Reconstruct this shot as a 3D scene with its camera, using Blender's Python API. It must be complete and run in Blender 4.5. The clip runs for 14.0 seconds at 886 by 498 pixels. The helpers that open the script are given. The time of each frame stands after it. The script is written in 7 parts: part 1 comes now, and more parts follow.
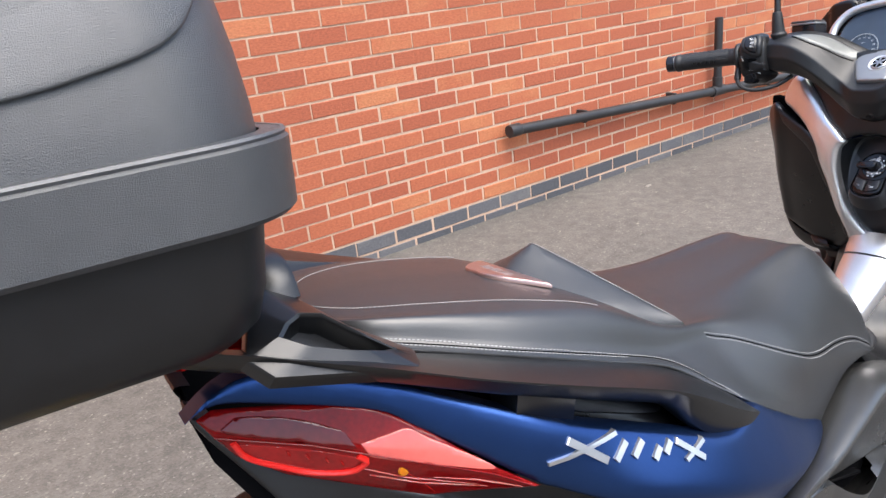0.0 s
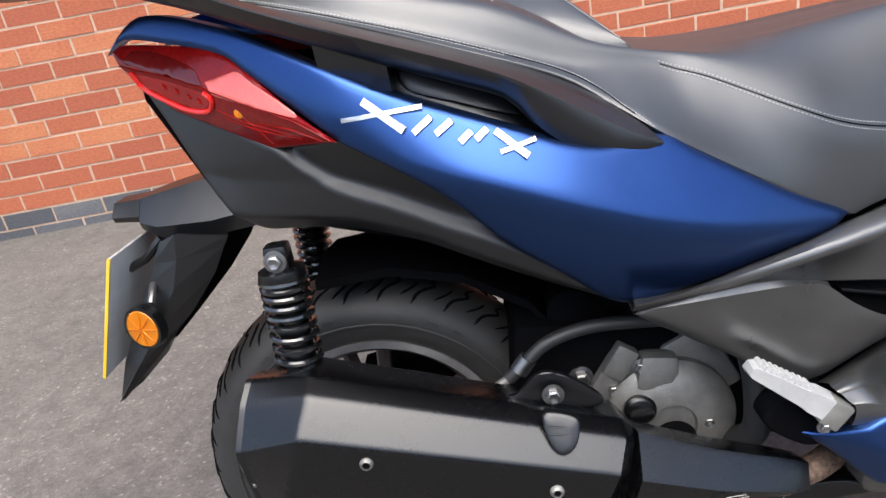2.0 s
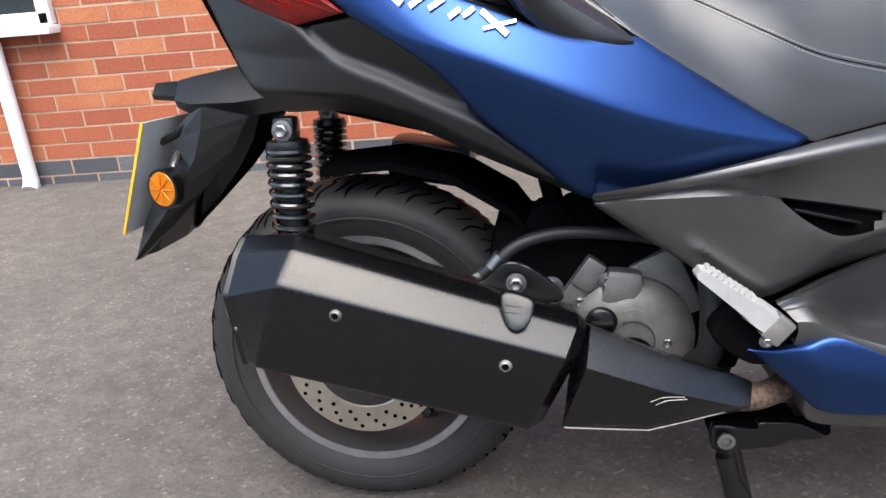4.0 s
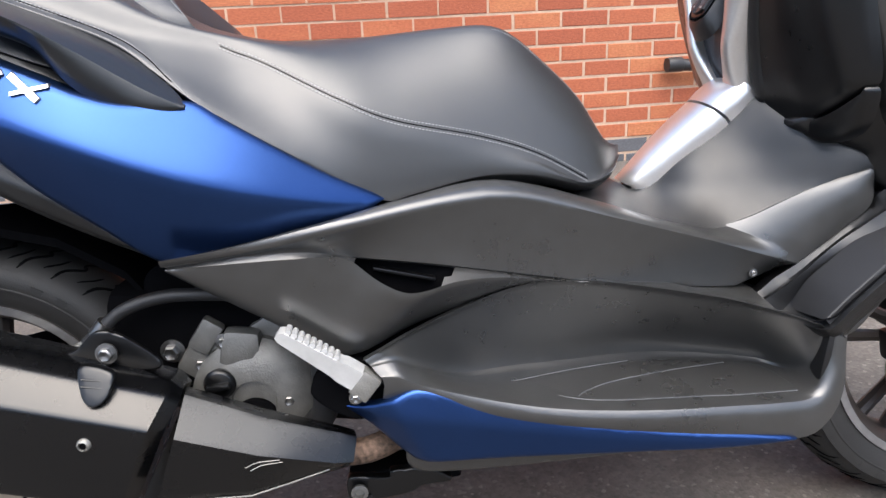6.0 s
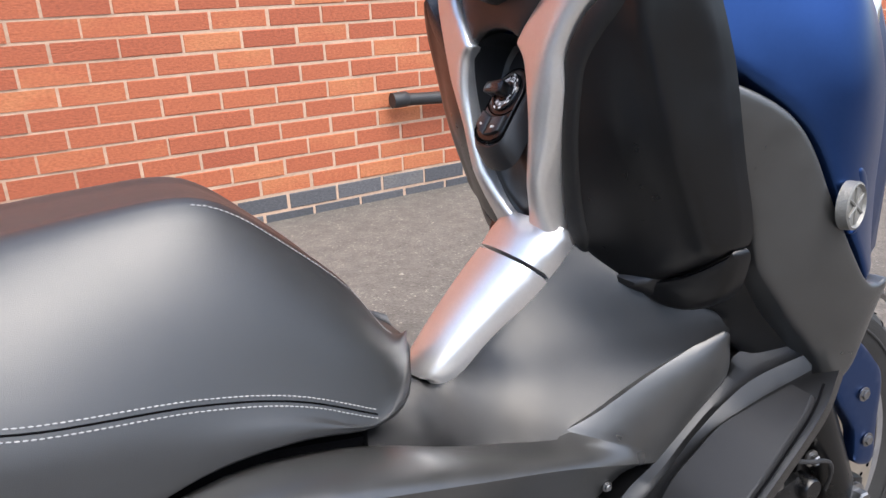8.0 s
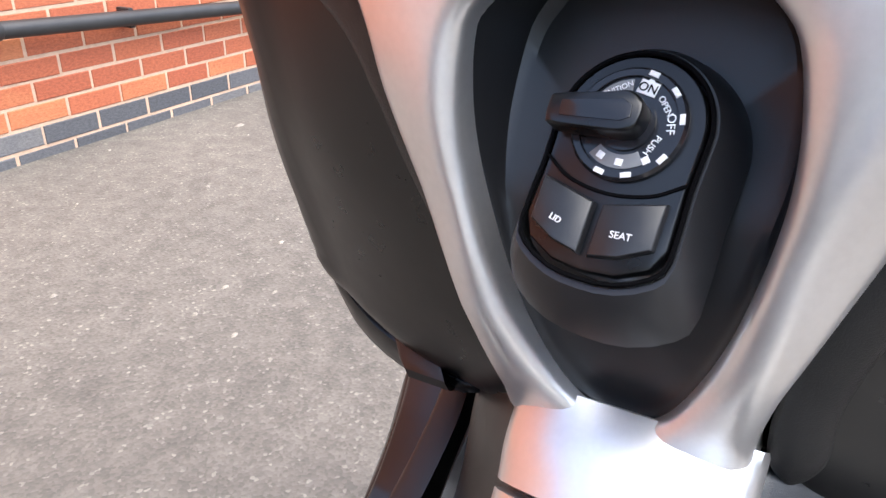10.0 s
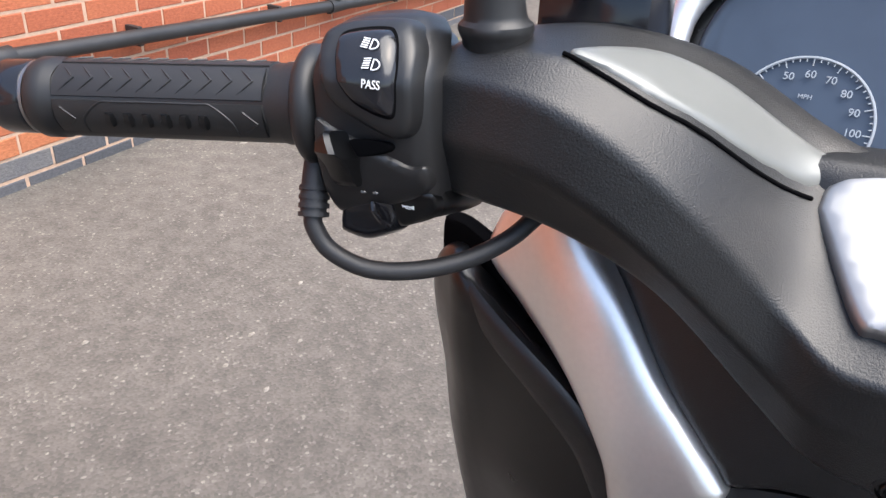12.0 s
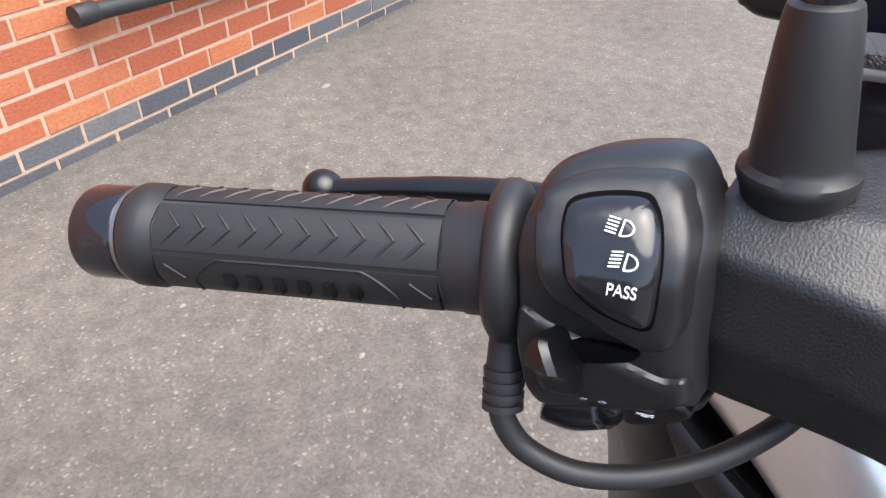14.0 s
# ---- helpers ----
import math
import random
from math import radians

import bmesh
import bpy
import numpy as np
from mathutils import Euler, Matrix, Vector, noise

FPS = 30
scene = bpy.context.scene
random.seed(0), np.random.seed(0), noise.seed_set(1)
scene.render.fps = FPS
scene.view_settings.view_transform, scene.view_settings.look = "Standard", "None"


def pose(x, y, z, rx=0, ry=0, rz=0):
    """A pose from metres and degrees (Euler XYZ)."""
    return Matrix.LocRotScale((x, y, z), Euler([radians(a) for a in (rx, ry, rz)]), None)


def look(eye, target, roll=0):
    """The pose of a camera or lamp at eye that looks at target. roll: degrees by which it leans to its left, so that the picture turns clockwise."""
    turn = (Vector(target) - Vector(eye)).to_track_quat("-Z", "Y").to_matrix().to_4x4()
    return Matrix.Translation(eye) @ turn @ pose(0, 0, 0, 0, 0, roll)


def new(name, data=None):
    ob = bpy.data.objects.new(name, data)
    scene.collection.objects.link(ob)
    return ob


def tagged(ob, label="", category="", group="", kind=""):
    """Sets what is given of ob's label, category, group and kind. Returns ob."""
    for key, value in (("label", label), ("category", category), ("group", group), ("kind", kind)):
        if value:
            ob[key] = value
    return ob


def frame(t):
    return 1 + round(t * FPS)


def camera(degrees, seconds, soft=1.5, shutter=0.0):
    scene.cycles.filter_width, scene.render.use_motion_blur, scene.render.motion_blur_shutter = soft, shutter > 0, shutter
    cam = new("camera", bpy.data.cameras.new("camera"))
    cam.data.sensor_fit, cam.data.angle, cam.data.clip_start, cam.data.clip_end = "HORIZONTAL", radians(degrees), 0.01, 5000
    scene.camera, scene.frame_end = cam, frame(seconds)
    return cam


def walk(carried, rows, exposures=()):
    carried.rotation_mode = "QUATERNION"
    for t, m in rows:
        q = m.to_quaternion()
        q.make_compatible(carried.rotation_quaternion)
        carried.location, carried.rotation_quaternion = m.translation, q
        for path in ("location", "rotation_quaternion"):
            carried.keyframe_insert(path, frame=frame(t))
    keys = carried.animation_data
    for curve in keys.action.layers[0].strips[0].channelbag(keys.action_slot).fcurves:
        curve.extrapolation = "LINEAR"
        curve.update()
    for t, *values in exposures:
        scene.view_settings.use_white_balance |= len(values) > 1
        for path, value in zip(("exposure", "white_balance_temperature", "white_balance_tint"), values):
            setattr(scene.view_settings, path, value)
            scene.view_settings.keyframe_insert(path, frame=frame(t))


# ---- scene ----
cam = camera(62.7, 14.0)
PATH = [
    (0, (-1.724, -2.89, 1.245), (-0.66, -1.345, 0.551), -6.5),
    (0.5, (-1.544, -2.943, 1.2), (-0.88, -1.212, 0.451), -7.9),
    (1, (-1.366, -3.005, 1.115), (-1.029, -1.199, 0.323), -9.8),
    (1.5, (-1.32, -3.102, 1.047), (-1.177, -1.285, 0.223), -10.7),
    (2, (-1.266, -3.166, 0.96), (-1.257, -1.333, 0.158), -10.6),
    (2.2, (-1.242, -3.185, 0.922), (-1.258, -1.349, 0.128), -10.1),
    (4.3, (-1.182, -3.313, 0.817), (-1.293, -1.444, 0.114), -4.0),
    (4.5, (-1.158, -3.315, 0.823), (-1.228, -1.444, 0.119), -3.6),
    (5, (-1.068, -3.314, 0.839), (-1.039, -1.438, 0.147), -3.0),
    (5.5, (-0.969, -3.303, 0.843), (-0.808, -1.429, 0.164), -2.7),
    (6, (-0.896, -3.301, 0.84), (-0.594, -1.441, 0.169), -2.4),
    (6.5, (-0.843, -3.297, 0.844), (-0.397, -1.462, 0.186), -2.2),
    (6.7, (-0.816, -3.294, 0.849), (-0.32, -1.467, 0.203), -2.4),
    (7, (-0.796, -3.253, 0.881), (-0.198, -1.459, 0.229), -2.2),
    (7.5, (-0.775, -3.128, 0.922), (0.005, -1.41, 0.259), -2.4),
    (8, (-0.781, -2.9, 0.941), (0.197, -1.295, 0.256), -2.3),
    (8.2, (-0.774, -2.818, 0.948), (0.284, -1.272, 0.247), -2.3),
    (10.3, (-0.564, -2.326, 0.907), (1.046, -1.578, -0.014), 2.3),
    (10.5, (-0.563, -2.317, 0.923), (1.06, -1.61, -0.007), 2.8),
    (11, (-0.562, -2.29, 0.988), (1.071, -1.631, 0.038), 3.8),
    (11.5, (-0.579, -2.257, 1.066), (1.038, -1.581, 0.103), 4.4),
    (12, (-0.613, -2.212, 1.138), (0.967, -1.479, 0.155), 4.3),
    (12.5, (-0.621, -2.16, 1.171), (0.896, -1.355, 0.146), 3.2),
    (13, (-0.576, -2.123, 1.181), (0.872, -1.257, 0.107), 2.0),
    (13.5, (-0.545, -2.109, 1.168), (0.846, -1.22, 0.039), 0.7),
    (14, (-0.53, -2.112, 1.167), (0.851, -1.259, -0.001), -0.1),
]
walk(cam, [(t, look(eye, target, roll)) for t, eye, target, roll in PATH], [(0, 1.76), (8.2, 1.76), (10.3, 2.36), (11.5, 2.10), (12.5, 1.80), (14, 2.00)])

# ---- world and light: bright hazy daylight ----
world = bpy.data.worlds.new("sky")
scene.world = world
world.use_nodes = True
wn = world.node_tree.nodes
sky = wn.new("ShaderNodeTexSky")
sky.sky_type = "NISHITA"
sky.sun_disc = False
sky.sun_elevation, sky.sun_rotation = radians(66), radians(185)
sky.air_density, sky.dust_density = 1.0, 3.0
wn["Background"].inputs["Strength"].default_value = 0.12
world.node_tree.links.new(sky.outputs["Color"], wn["Background"].inputs["Color"])
sun = new("sun", bpy.data.lights.new("sun", "SUN"))
sun.data.energy, sun.data.angle, sun.data.color = 1.85, radians(70), (1.0, 0.975, 0.94)
sun.matrix_world = look((-0.2, -2.4, 5.5), (0, 0, 0))


# ---- materials ----
def mat(name, color, rough=0.5, metal=0.0, var=0.12, scale=30.0, bump=0.0, bump_scale=300.0, spec=0.5, coat=0.0, wear=0.0, per_object=0.0):
    """A painted, moulded or cast surface: colour with blotches at two scales, uneven gloss and a fine relief."""
    m = bpy.data.materials.new(name)
    m.use_nodes = True
    nt = m.node_tree
    n, l = nt.nodes, nt.links
    b = n["Principled BSDF"]
    b.inputs["Metallic"].default_value = metal
    b.inputs["Specular IOR Level"].default_value = spec
    b.inputs["Coat Weight"].default_value = coat
    b.inputs["Coat Roughness"].default_value = 0.15
    tc = n.new("ShaderNodeTexCoord")
    n1 = n.new("ShaderNodeTexNoise")
    n1.inputs["Scale"].default_value, n1.inputs["Detail"].default_value = scale, 6
    l.new(tc.outputs["Object"], n1.inputs["Vector"])
    n2 = n.new("ShaderNodeTexNoise")
    n2.inputs["Scale"].default_value, n2.inputs["Detail"].default_value = scale * 0.13, 3
    l.new(tc.outputs["Object"], n2.inputs["Vector"])
    add = n.new("ShaderNodeMath")
    l.new(n1.outputs["Fac"], add.inputs[0])
    l.new(n2.outputs["Fac"], add.inputs[1])
    ramp = n.new("ShaderNodeMapRange")
    ramp.inputs["From Min"].default_value, ramp.inputs["From Max"].default_value = 0.7, 1.3
    ramp.inputs["To Min"].default_value, ramp.inputs["To Max"].default_value = 1 - var, 1 + var
    l.new(add.outputs[0], ramp.inputs["Value"])
    mul = n.new("ShaderNodeVectorMath")
    mul.operation = "SCALE"
    mul.inputs[0].default_value = color
    l.new(ramp.outputs[0], mul.inputs["Scale"])
    out = mul.outputs[0]
    if per_object:
        oi = n.new("ShaderNodeObjectInfo")
        hsv = n.new("ShaderNodeHueSaturation")
        mr = n.new("ShaderNodeMapRange")
        mr.inputs["To Min"].default_value, mr.inputs["To Max"].default_value = 1 - per_object, 1 + per_object
        l.new(oi.outputs["Random"], mr.inputs["Value"])
        l.new(mr.outputs[0], hsv.inputs["Value"])
        l.new(out, hsv.inputs["Color"])
        out = hsv.outputs[0]
    l.new(out, b.inputs["Base Color"])
    rr = n.new("ShaderNodeMapRange")
    rr.inputs["From Min"].default_value, rr.inputs["From Max"].default_value = 0.7, 1.3
    rr.inputs["To Min"].default_value, rr.inputs["To Max"].default_value = max(0.02, rough - 0.02 - wear * 0.5), min(1, rough + 0.02 + wear * 0.5)
    l.new(add.outputs[0], rr.inputs["Value"])
    l.new(rr.outputs[0], b.inputs["Roughness"])
    if bump:
        v = n.new("ShaderNodeTexNoise")
        v.inputs["Scale"].default_value, v.inputs["Detail"].default_value = bump_scale, 3
        l.new(tc.outputs["Object"], v.inputs["Vector"])
        bp = n.new("ShaderNodeBump")
        bp.inputs["Strength"].default_value, bp.inputs["Distance"].default_value = bump, 0.002
        l.new(v.outputs["Fac"], bp.inputs["Height"])
        l.new(bp.outputs[0], b.inputs["Normal"])
    return m


BLUE = mat("matt_blue_paint", (0.027, 0.064, 0.190), 0.32, 0.94, 0.03, 300)
BLACK = mat("black_grained_plastic", (0.0050, 0.0051, 0.0056), 0.36, 0, 0.14, 60, 0.16, 1500, spec=0.65, wear=0.06)
COVER_BLACK = mat("weathered_black_plastic", (0.0068, 0.0069, 0.0073), 0.40, 0, 0.16, 60, 0.19, 1250, spec=0.55, wear=0.06)
BLACK_SMOOTH = mat("black_satin_plastic", (0.0030, 0.0031, 0.0035), 0.30, 0, 0.12, 60, wear=0.04)
BOX_BLACK = mat("black_box_plastic", (0.038, 0.0395, 0.0420), 0.38, 0, 0.14, 60, 0.42, 1200, spec=0.8, wear=0.03)
GREY = mat("dark_grey_matt_plastic", (0.0260, 0.0258, 0.0250), 0.32, 0.0, 0.16, 45, 0.09, 1400, spec=1.0, coat=0.22, wear=0.10)
SILVER = mat("silver_grey_satin_paint", (0.82, 0.805, 0.79), 0.33, 0.9, 0.03, 300)
VINYL = mat("black_seat_vinyl", (0.0170, 0.0172, 0.0177), 0.40, 0, 0.08, 80, 0.14, 1500, spec=0.95)
THREAD = mat("grey_thread", (0.24, 0.24, 0.24), 0.8)
RUBBER = mat("black_tyre_rubber", (0.016, 0.0155, 0.015), 0.62, 0, 0.25, 40, 0.2, 500)
RUBBER_SOFT = mat("black_soft_rubber", (0.016, 0.016, 0.017), 0.52, 0, 0.10, 60, 0.08, 2200)
WORN_ALLOY = mat("worn_bright_alloy", (0.56, 0.56, 0.55), 0.36, 0.5, 0.10, 90)
CAST = mat("grey_cast_alloy", (0.20, 0.195, 0.18), 0.5, 0.6, 0.25, 50, 0.3, 400)
STEEL = mat("bright_steel", (0.27, 0.265, 0.26), 0.38, 1.0, 0.15, 80)
DISC = mat("brake_disc_steel", (0.50, 0.45, 0.38), 0.34, 0.9, 0.15, 60)
POLISHED = mat("polished_alloy", (0.55, 0.55, 0.555), 0.3, 0.9, 0.08, 60)
RIM = mat("dark_wheel_paint", (0.055, 0.048, 0.045), 0.38, 0.3, 0.15, 50)
RIM_EDGE = mat("worn_rim_edge", (0.34, 0.34, 0.35), 0.35, 0.8, 0.2, 50)
RUST = mat("rusty_header_pipe", (0.13, 0.085, 0.06), 0.75, 0.3, 0.8, 160, 0.8, 260)
# Near-black without specular: the shade of hollows, gaps and seams is put into colour.
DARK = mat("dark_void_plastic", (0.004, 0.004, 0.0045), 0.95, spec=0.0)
# Lighter copy of the black plastic; the lit pocket's brightness is in the colour.
POCKET_BLACK = mat("dull_black_plastic", (0.015, 0.0153, 0.0166), 0.36, 0, 0.06, 60, 0.06, 1700)
BOX_BASE = mat("black_box_base_plastic", (0.0075, 0.0075, 0.0080), 0.40, 0, 0.12, 50, 0.08, 1500, spec=0.5, wear=0.05)
PALE_EDGE = mat("pale_worn_plastic_edge", (0.075, 0.077, 0.082), 0.42, 0, 0.35, 45, 0.2, 900)
SPRING_BLACK = mat("gloss_black_spring_paint", (0.006, 0.006, 0.0065), 0.16, 0, 0.1, 60, spec=0.8, coat=0.5)
RAIL_GREY = mat("charcoal_cast_paint", (0.0030, 0.0031, 0.0034), 0.34, 0, 0.06, 60, 0.06, 1600, spec=0.68)
WHITE_MARK = mat("white_marking_print", (0.75, 0.75, 0.75), 0.5)
GAUGE_MARK = mat("faded_gauge_print", (.30, .33, .36), .5)
EXHAUST = mat("satin_black_steel", (0.0015, 0.0016, 0.0020), 0.27, 0, 0.02, 40, spec=0.50)


def asphalt():
    m = bpy.data.materials.new("asphalt")
    m.use_nodes = True
    n, l = m.node_tree.nodes, m.node_tree.links
    b = n["Principled BSDF"]
    tc = n.new("ShaderNodeTexCoord")
    big = n.new("ShaderNodeTexNoise")
    big.inputs["Scale"].default_value, big.inputs["Detail"].default_value = 1.1, 5
    mid = n.new("ShaderNodeTexNoise")
    mid.inputs["Scale"].default_value, mid.inputs["Detail"].default_value = 16, 9
    vor = n.new("ShaderNodeTexVoronoi")
    vor.inputs["Scale"].default_value = 150
    for t in (big, mid, vor):
        l.new(tc.outputs["Object"], t.inputs["Vector"])
    grain = n.new("ShaderNodeValToRGB")
    grain.color_ramp.elements[0].position, grain.color_ramp.elements[0].color = 0.0, (0.071, 0.064, 0.0565, 1)
    grain.color_ramp.elements[1].position, grain.color_ramp.elements[1].color = 1.0, (0.168, 0.152, 0.134, 1)
    e = grain.color_ramp.elements.new(0.95)
    e.color = (0.105, 0.094, 0.082, 1)
    sep = n.new("ShaderNodeSeparateColor")
    l.new(vor.outputs["Color"], sep.inputs[0])
    l.new(sep.outputs[0], grain.inputs["Fac"])
    mr = n.new("ShaderNodeMapRange")
    mr.inputs["From Min"].default_value, mr.inputs["From Max"].default_value = 0.3, 0.7
    mr.inputs["To Min"].default_value, mr.inputs["To Max"].default_value = 0.84, 1.14
    l.new(big.outputs["Fac"], mr.inputs["Value"])
    m2 = n.new("ShaderNodeMapRange")
    m2.inputs["From Min"].default_value, m2.inputs["From Max"].default_value = 0.3, 0.7
    m2.inputs["To Min"].default_value, m2.inputs["To Max"].default_value = 0.80, 1.20
    l.new(mid.outputs["Fac"], m2.inputs["Value"])
    mm = n.new("ShaderNodeMath")
    mm.operation = "MULTIPLY"
    l.new(mr.outputs[0], mm.inputs[0])
    l.new(m2.outputs[0], mm.inputs[1])
    sc = n.new("ShaderNodeVectorMath")
    sc.operation = "SCALE"
    l.new(grain.outputs["Color"], sc.inputs[0])
    l.new(mm.outputs[0], sc.inputs["Scale"])
    l.new(sc.outputs[0], b.inputs["Base Color"])
    b.inputs["Roughness"].default_value = 0.85
    bp = n.new("ShaderNodeBump")
    bp.inputs["Strength"].default_value, bp.inputs["Distance"].default_value = 0.32, 0.004
    l.new(vor.outputs["Distance"], bp.inputs["Height"])
    l.new(bp.outputs[0], b.inputs["Normal"])
    return m


def brick_material(name, dark, light, patch, single):
    """Wire-cut brick: its own tone, a sandy patch and a creased face. single: one brick an object, else told apart by island."""
    m = bpy.data.materials.new(name)
    m.use_nodes = True
    n, l = m.node_tree.nodes, m.node_tree.links
    b = n["Principled BSDF"]
    tc = n.new("ShaderNodeTexCoord")
    rnd = n.new("ShaderNodeObjectInfo") if single else n.new("ShaderNodeNewGeometry")
    r = rnd.outputs["Random"] if single else rnd.outputs["Random Per Island"]
    geo = n.new("ShaderNodeNewGeometry")
    no = n.new("ShaderNodeTexNoise")
    no.inputs["Scale"].default_value, no.inputs["Detail"].default_value = 5.0, 4
    fine = n.new("ShaderNodeTexNoise")
    fine.inputs["Scale"].default_value, fine.inputs["Detail"].default_value = 70.0, 8
    mapping = n.new("ShaderNodeMapping")
    mapping.inputs["Scale"].default_value = (1, 1, 2.2)
    l.new(geo.outputs["Position"], mapping.inputs["Vector"])
    l.new(mapping.outputs[0], no.inputs["Vector"])
    l.new(mapping.outputs[0], fine.inputs["Vector"])
    ramp = n.new("ShaderNodeValToRGB")
    ramp.color_ramp.elements[0].color, ramp.color_ramp.elements[1].color = (*dark, 1), (*light, 1)
    l.new(r, ramp.inputs["Fac"])
    pm = n.new("ShaderNodeMix")
    pm.data_type = "RGBA"
    add = n.new("ShaderNodeMath")
    l.new(no.outputs["Fac"], add.inputs[0])
    l.new(r, add.inputs[1])
    pr = n.new("ShaderNodeMapRange")
    pr.inputs["From Min"].default_value, pr.inputs["From Max"].default_value = 1.22, 1.55
    pr.inputs["To Max"].default_value = 0.75
    l.new(add.outputs[0], pr.inputs["Value"])
    l.new(pr.outputs[0], pm.inputs["Factor"])
    l.new(ramp.outputs[0], pm.inputs["A"])
    pm.inputs["B"].default_value = (*patch, 1)
    fr = n.new("ShaderNodeMapRange")
    fr.inputs["From Min"].default_value, fr.inputs["From Max"].default_value = 0.25, 0.75
    fr.inputs["To Min"].default_value, fr.inputs["To Max"].default_value = 0.72, 1.25
    l.new(fine.outputs["Fac"], fr.inputs["Value"])
    sc = n.new("ShaderNodeVectorMath")
    sc.operation = "SCALE"
    l.new(pm.outputs["Result"], sc.inputs[0])
    l.new(fr.outputs[0], sc.inputs["Scale"])
    l.new(sc.outputs[0], b.inputs["Base Color"])
    b.inputs["Roughness"].default_value = 0.85
    bp = n.new("ShaderNodeBump")
    bp.inputs["Strength"].default_value, bp.inputs["Distance"].default_value = 0.6, 0.004
    l.new(fine.outputs["Fac"], bp.inputs["Height"])
    l.new(bp.outputs[0], b.inputs["Normal"])
    return m


ASPHALT = asphalt()
RED_BRICK = brick_material("red_brick", (0.290, 0.075, 0.036), (0.380, 0.113, 0.050), (0.415, 0.158, 0.068), True)
RED_BRICK_FAR = brick_material("red_brick_far", (0.290, 0.075, 0.036), (0.380, 0.113, 0.050), (0.415, 0.158, 0.068), False)
BLUE_BRICK = brick_material("blue_brick", (0.058, 0.061, 0.069), (0.109, 0.109, 0.117), (0.156, 0.148, 0.140), True)
BLUE_BRICK_FAR = brick_material("blue_brick_far", (0.058, 0.061, 0.069), (0.109, 0.109, 0.117), (0.156, 0.148, 0.140), False)
MORTAR = mat("buff_mortar", (0.437, 0.304, 0.218), 0.9, 0, 0.15, 60, 0.4, 200)


# ---- mesh helpers ----
from mathutils.bvhtree import BVHTree


def part(name, bm, material, parent, label="", smooth=True):
    """One bmesh as one mesh object under a thing or a part."""
    me = bpy.data.meshes.new(name)
    bmesh.ops.recalc_face_normals(bm, faces=bm.faces)
    bm.to_mesh(me)
    bm.free()
    for m in material if isinstance(material, (list, tuple)) else (material,):
        me.materials.append(m)
    if smooth:
        me.polygons.foreach_set("use_smooth", [True] * len(me.polygons))
        me.set_sharp_from_angle(angle=radians(38))
    ob = new(name, me)
    ob.parent = parent
    if label:
        tagged(ob, label)
    return ob


def thing(name, label, category, m=None, group=""):
    ob = new(name)
    ob.empty_display_size = 0.1
    if m is not None:
        ob.matrix_world = m
    return tagged(ob, label, category, group)


def spline(points, n=8, closed=False):
    """A smooth line through points (any dimension)."""
    p = [np.array(q, float) for q in points]
    k = len(p)
    out = []
    for i in range(k if closed else k - 1):
        a, b = p[i], p[(i + 1) % k]
        z = p[i - 1] if closed or i else 2 * a - b
        c = p[(i + 2) % k] if closed or i + 2 < k else 2 * b - a
        for j in range(n):
            t = j / n
            out.append(0.5 * (2 * a + (b - z) * t + (2 * z - 5 * a + 4 * b - c) * t * t + (3 * a - z - 3 * b + c) * t ** 3))
    if not closed:
        out.append(p[-1])
    return out


def loft(rings, bm=None, closed=True, caps=True):
    """Skin through rings of points with the same count."""
    bm = bm or bmesh.new()
    vs = [[bm.verts.new(tuple(p)) for p in r] for r in rings]
    k = len(vs[0])
    for a, b in zip(vs, vs[1:]):
        for i in range(k if closed else k - 1):
            j = (i + 1) % k
            bm.faces.new((a[i], a[j], b[j], b[i]))
    if caps and closed:
        bm.faces.new(vs[0][::-1])
        bm.faces.new(vs[-1])
    return bm


def tube(path, radius, seg=12, bm=None, flat=1.0, caps=True):
    """A round bar along a path; radius: one, or one for each point; flat: how far it is squeezed along its own up."""
    pts = [Vector(p) for p in path]
    rad = [radius] * len(pts) if isinstance(radius, (int, float)) else list(radius)
    rings = []
    up = Vector((0.01, 0.02, 1))
    for i, p in enumerate(pts):
        d = (pts[min(i + 1, len(pts) - 1)] - pts[max(i - 1, 0)]).normalized()
        if abs(d.dot(up.normalized())) > 0.98:
            up = Vector((1, 0.1, 0))
        a = d.cross(up).normalized()
        u = a.cross(d).normalized()
        up = u
        rings.append([p + rad[i] * (math.cos(2 * math.pi * j / seg) * a + flat * math.sin(2 * math.pi * j / seg) * u) for j in range(seg)])
    return loft(rings, bm, True, caps)


def lathe(profile, centre, axis="y", seg=48, bm=None, closed=False):
    """A turned body: profile of (radius, offset along the axis)."""
    c = Vector(centre)
    rings = []
    for r, o in profile:
        ring = []
        for j in range(seg):
            a = 2 * math.pi * j / seg
            u, v = r * math.cos(a), r * math.sin(a)
            ring.append(c + Vector({"y": (u, o, v), "x": (o, u, v), "z": (u, v, o)}[axis]))
        rings.append(ring)
    if closed:
        rings.append(rings[0])
    return loft(rings, bm, True, not closed)


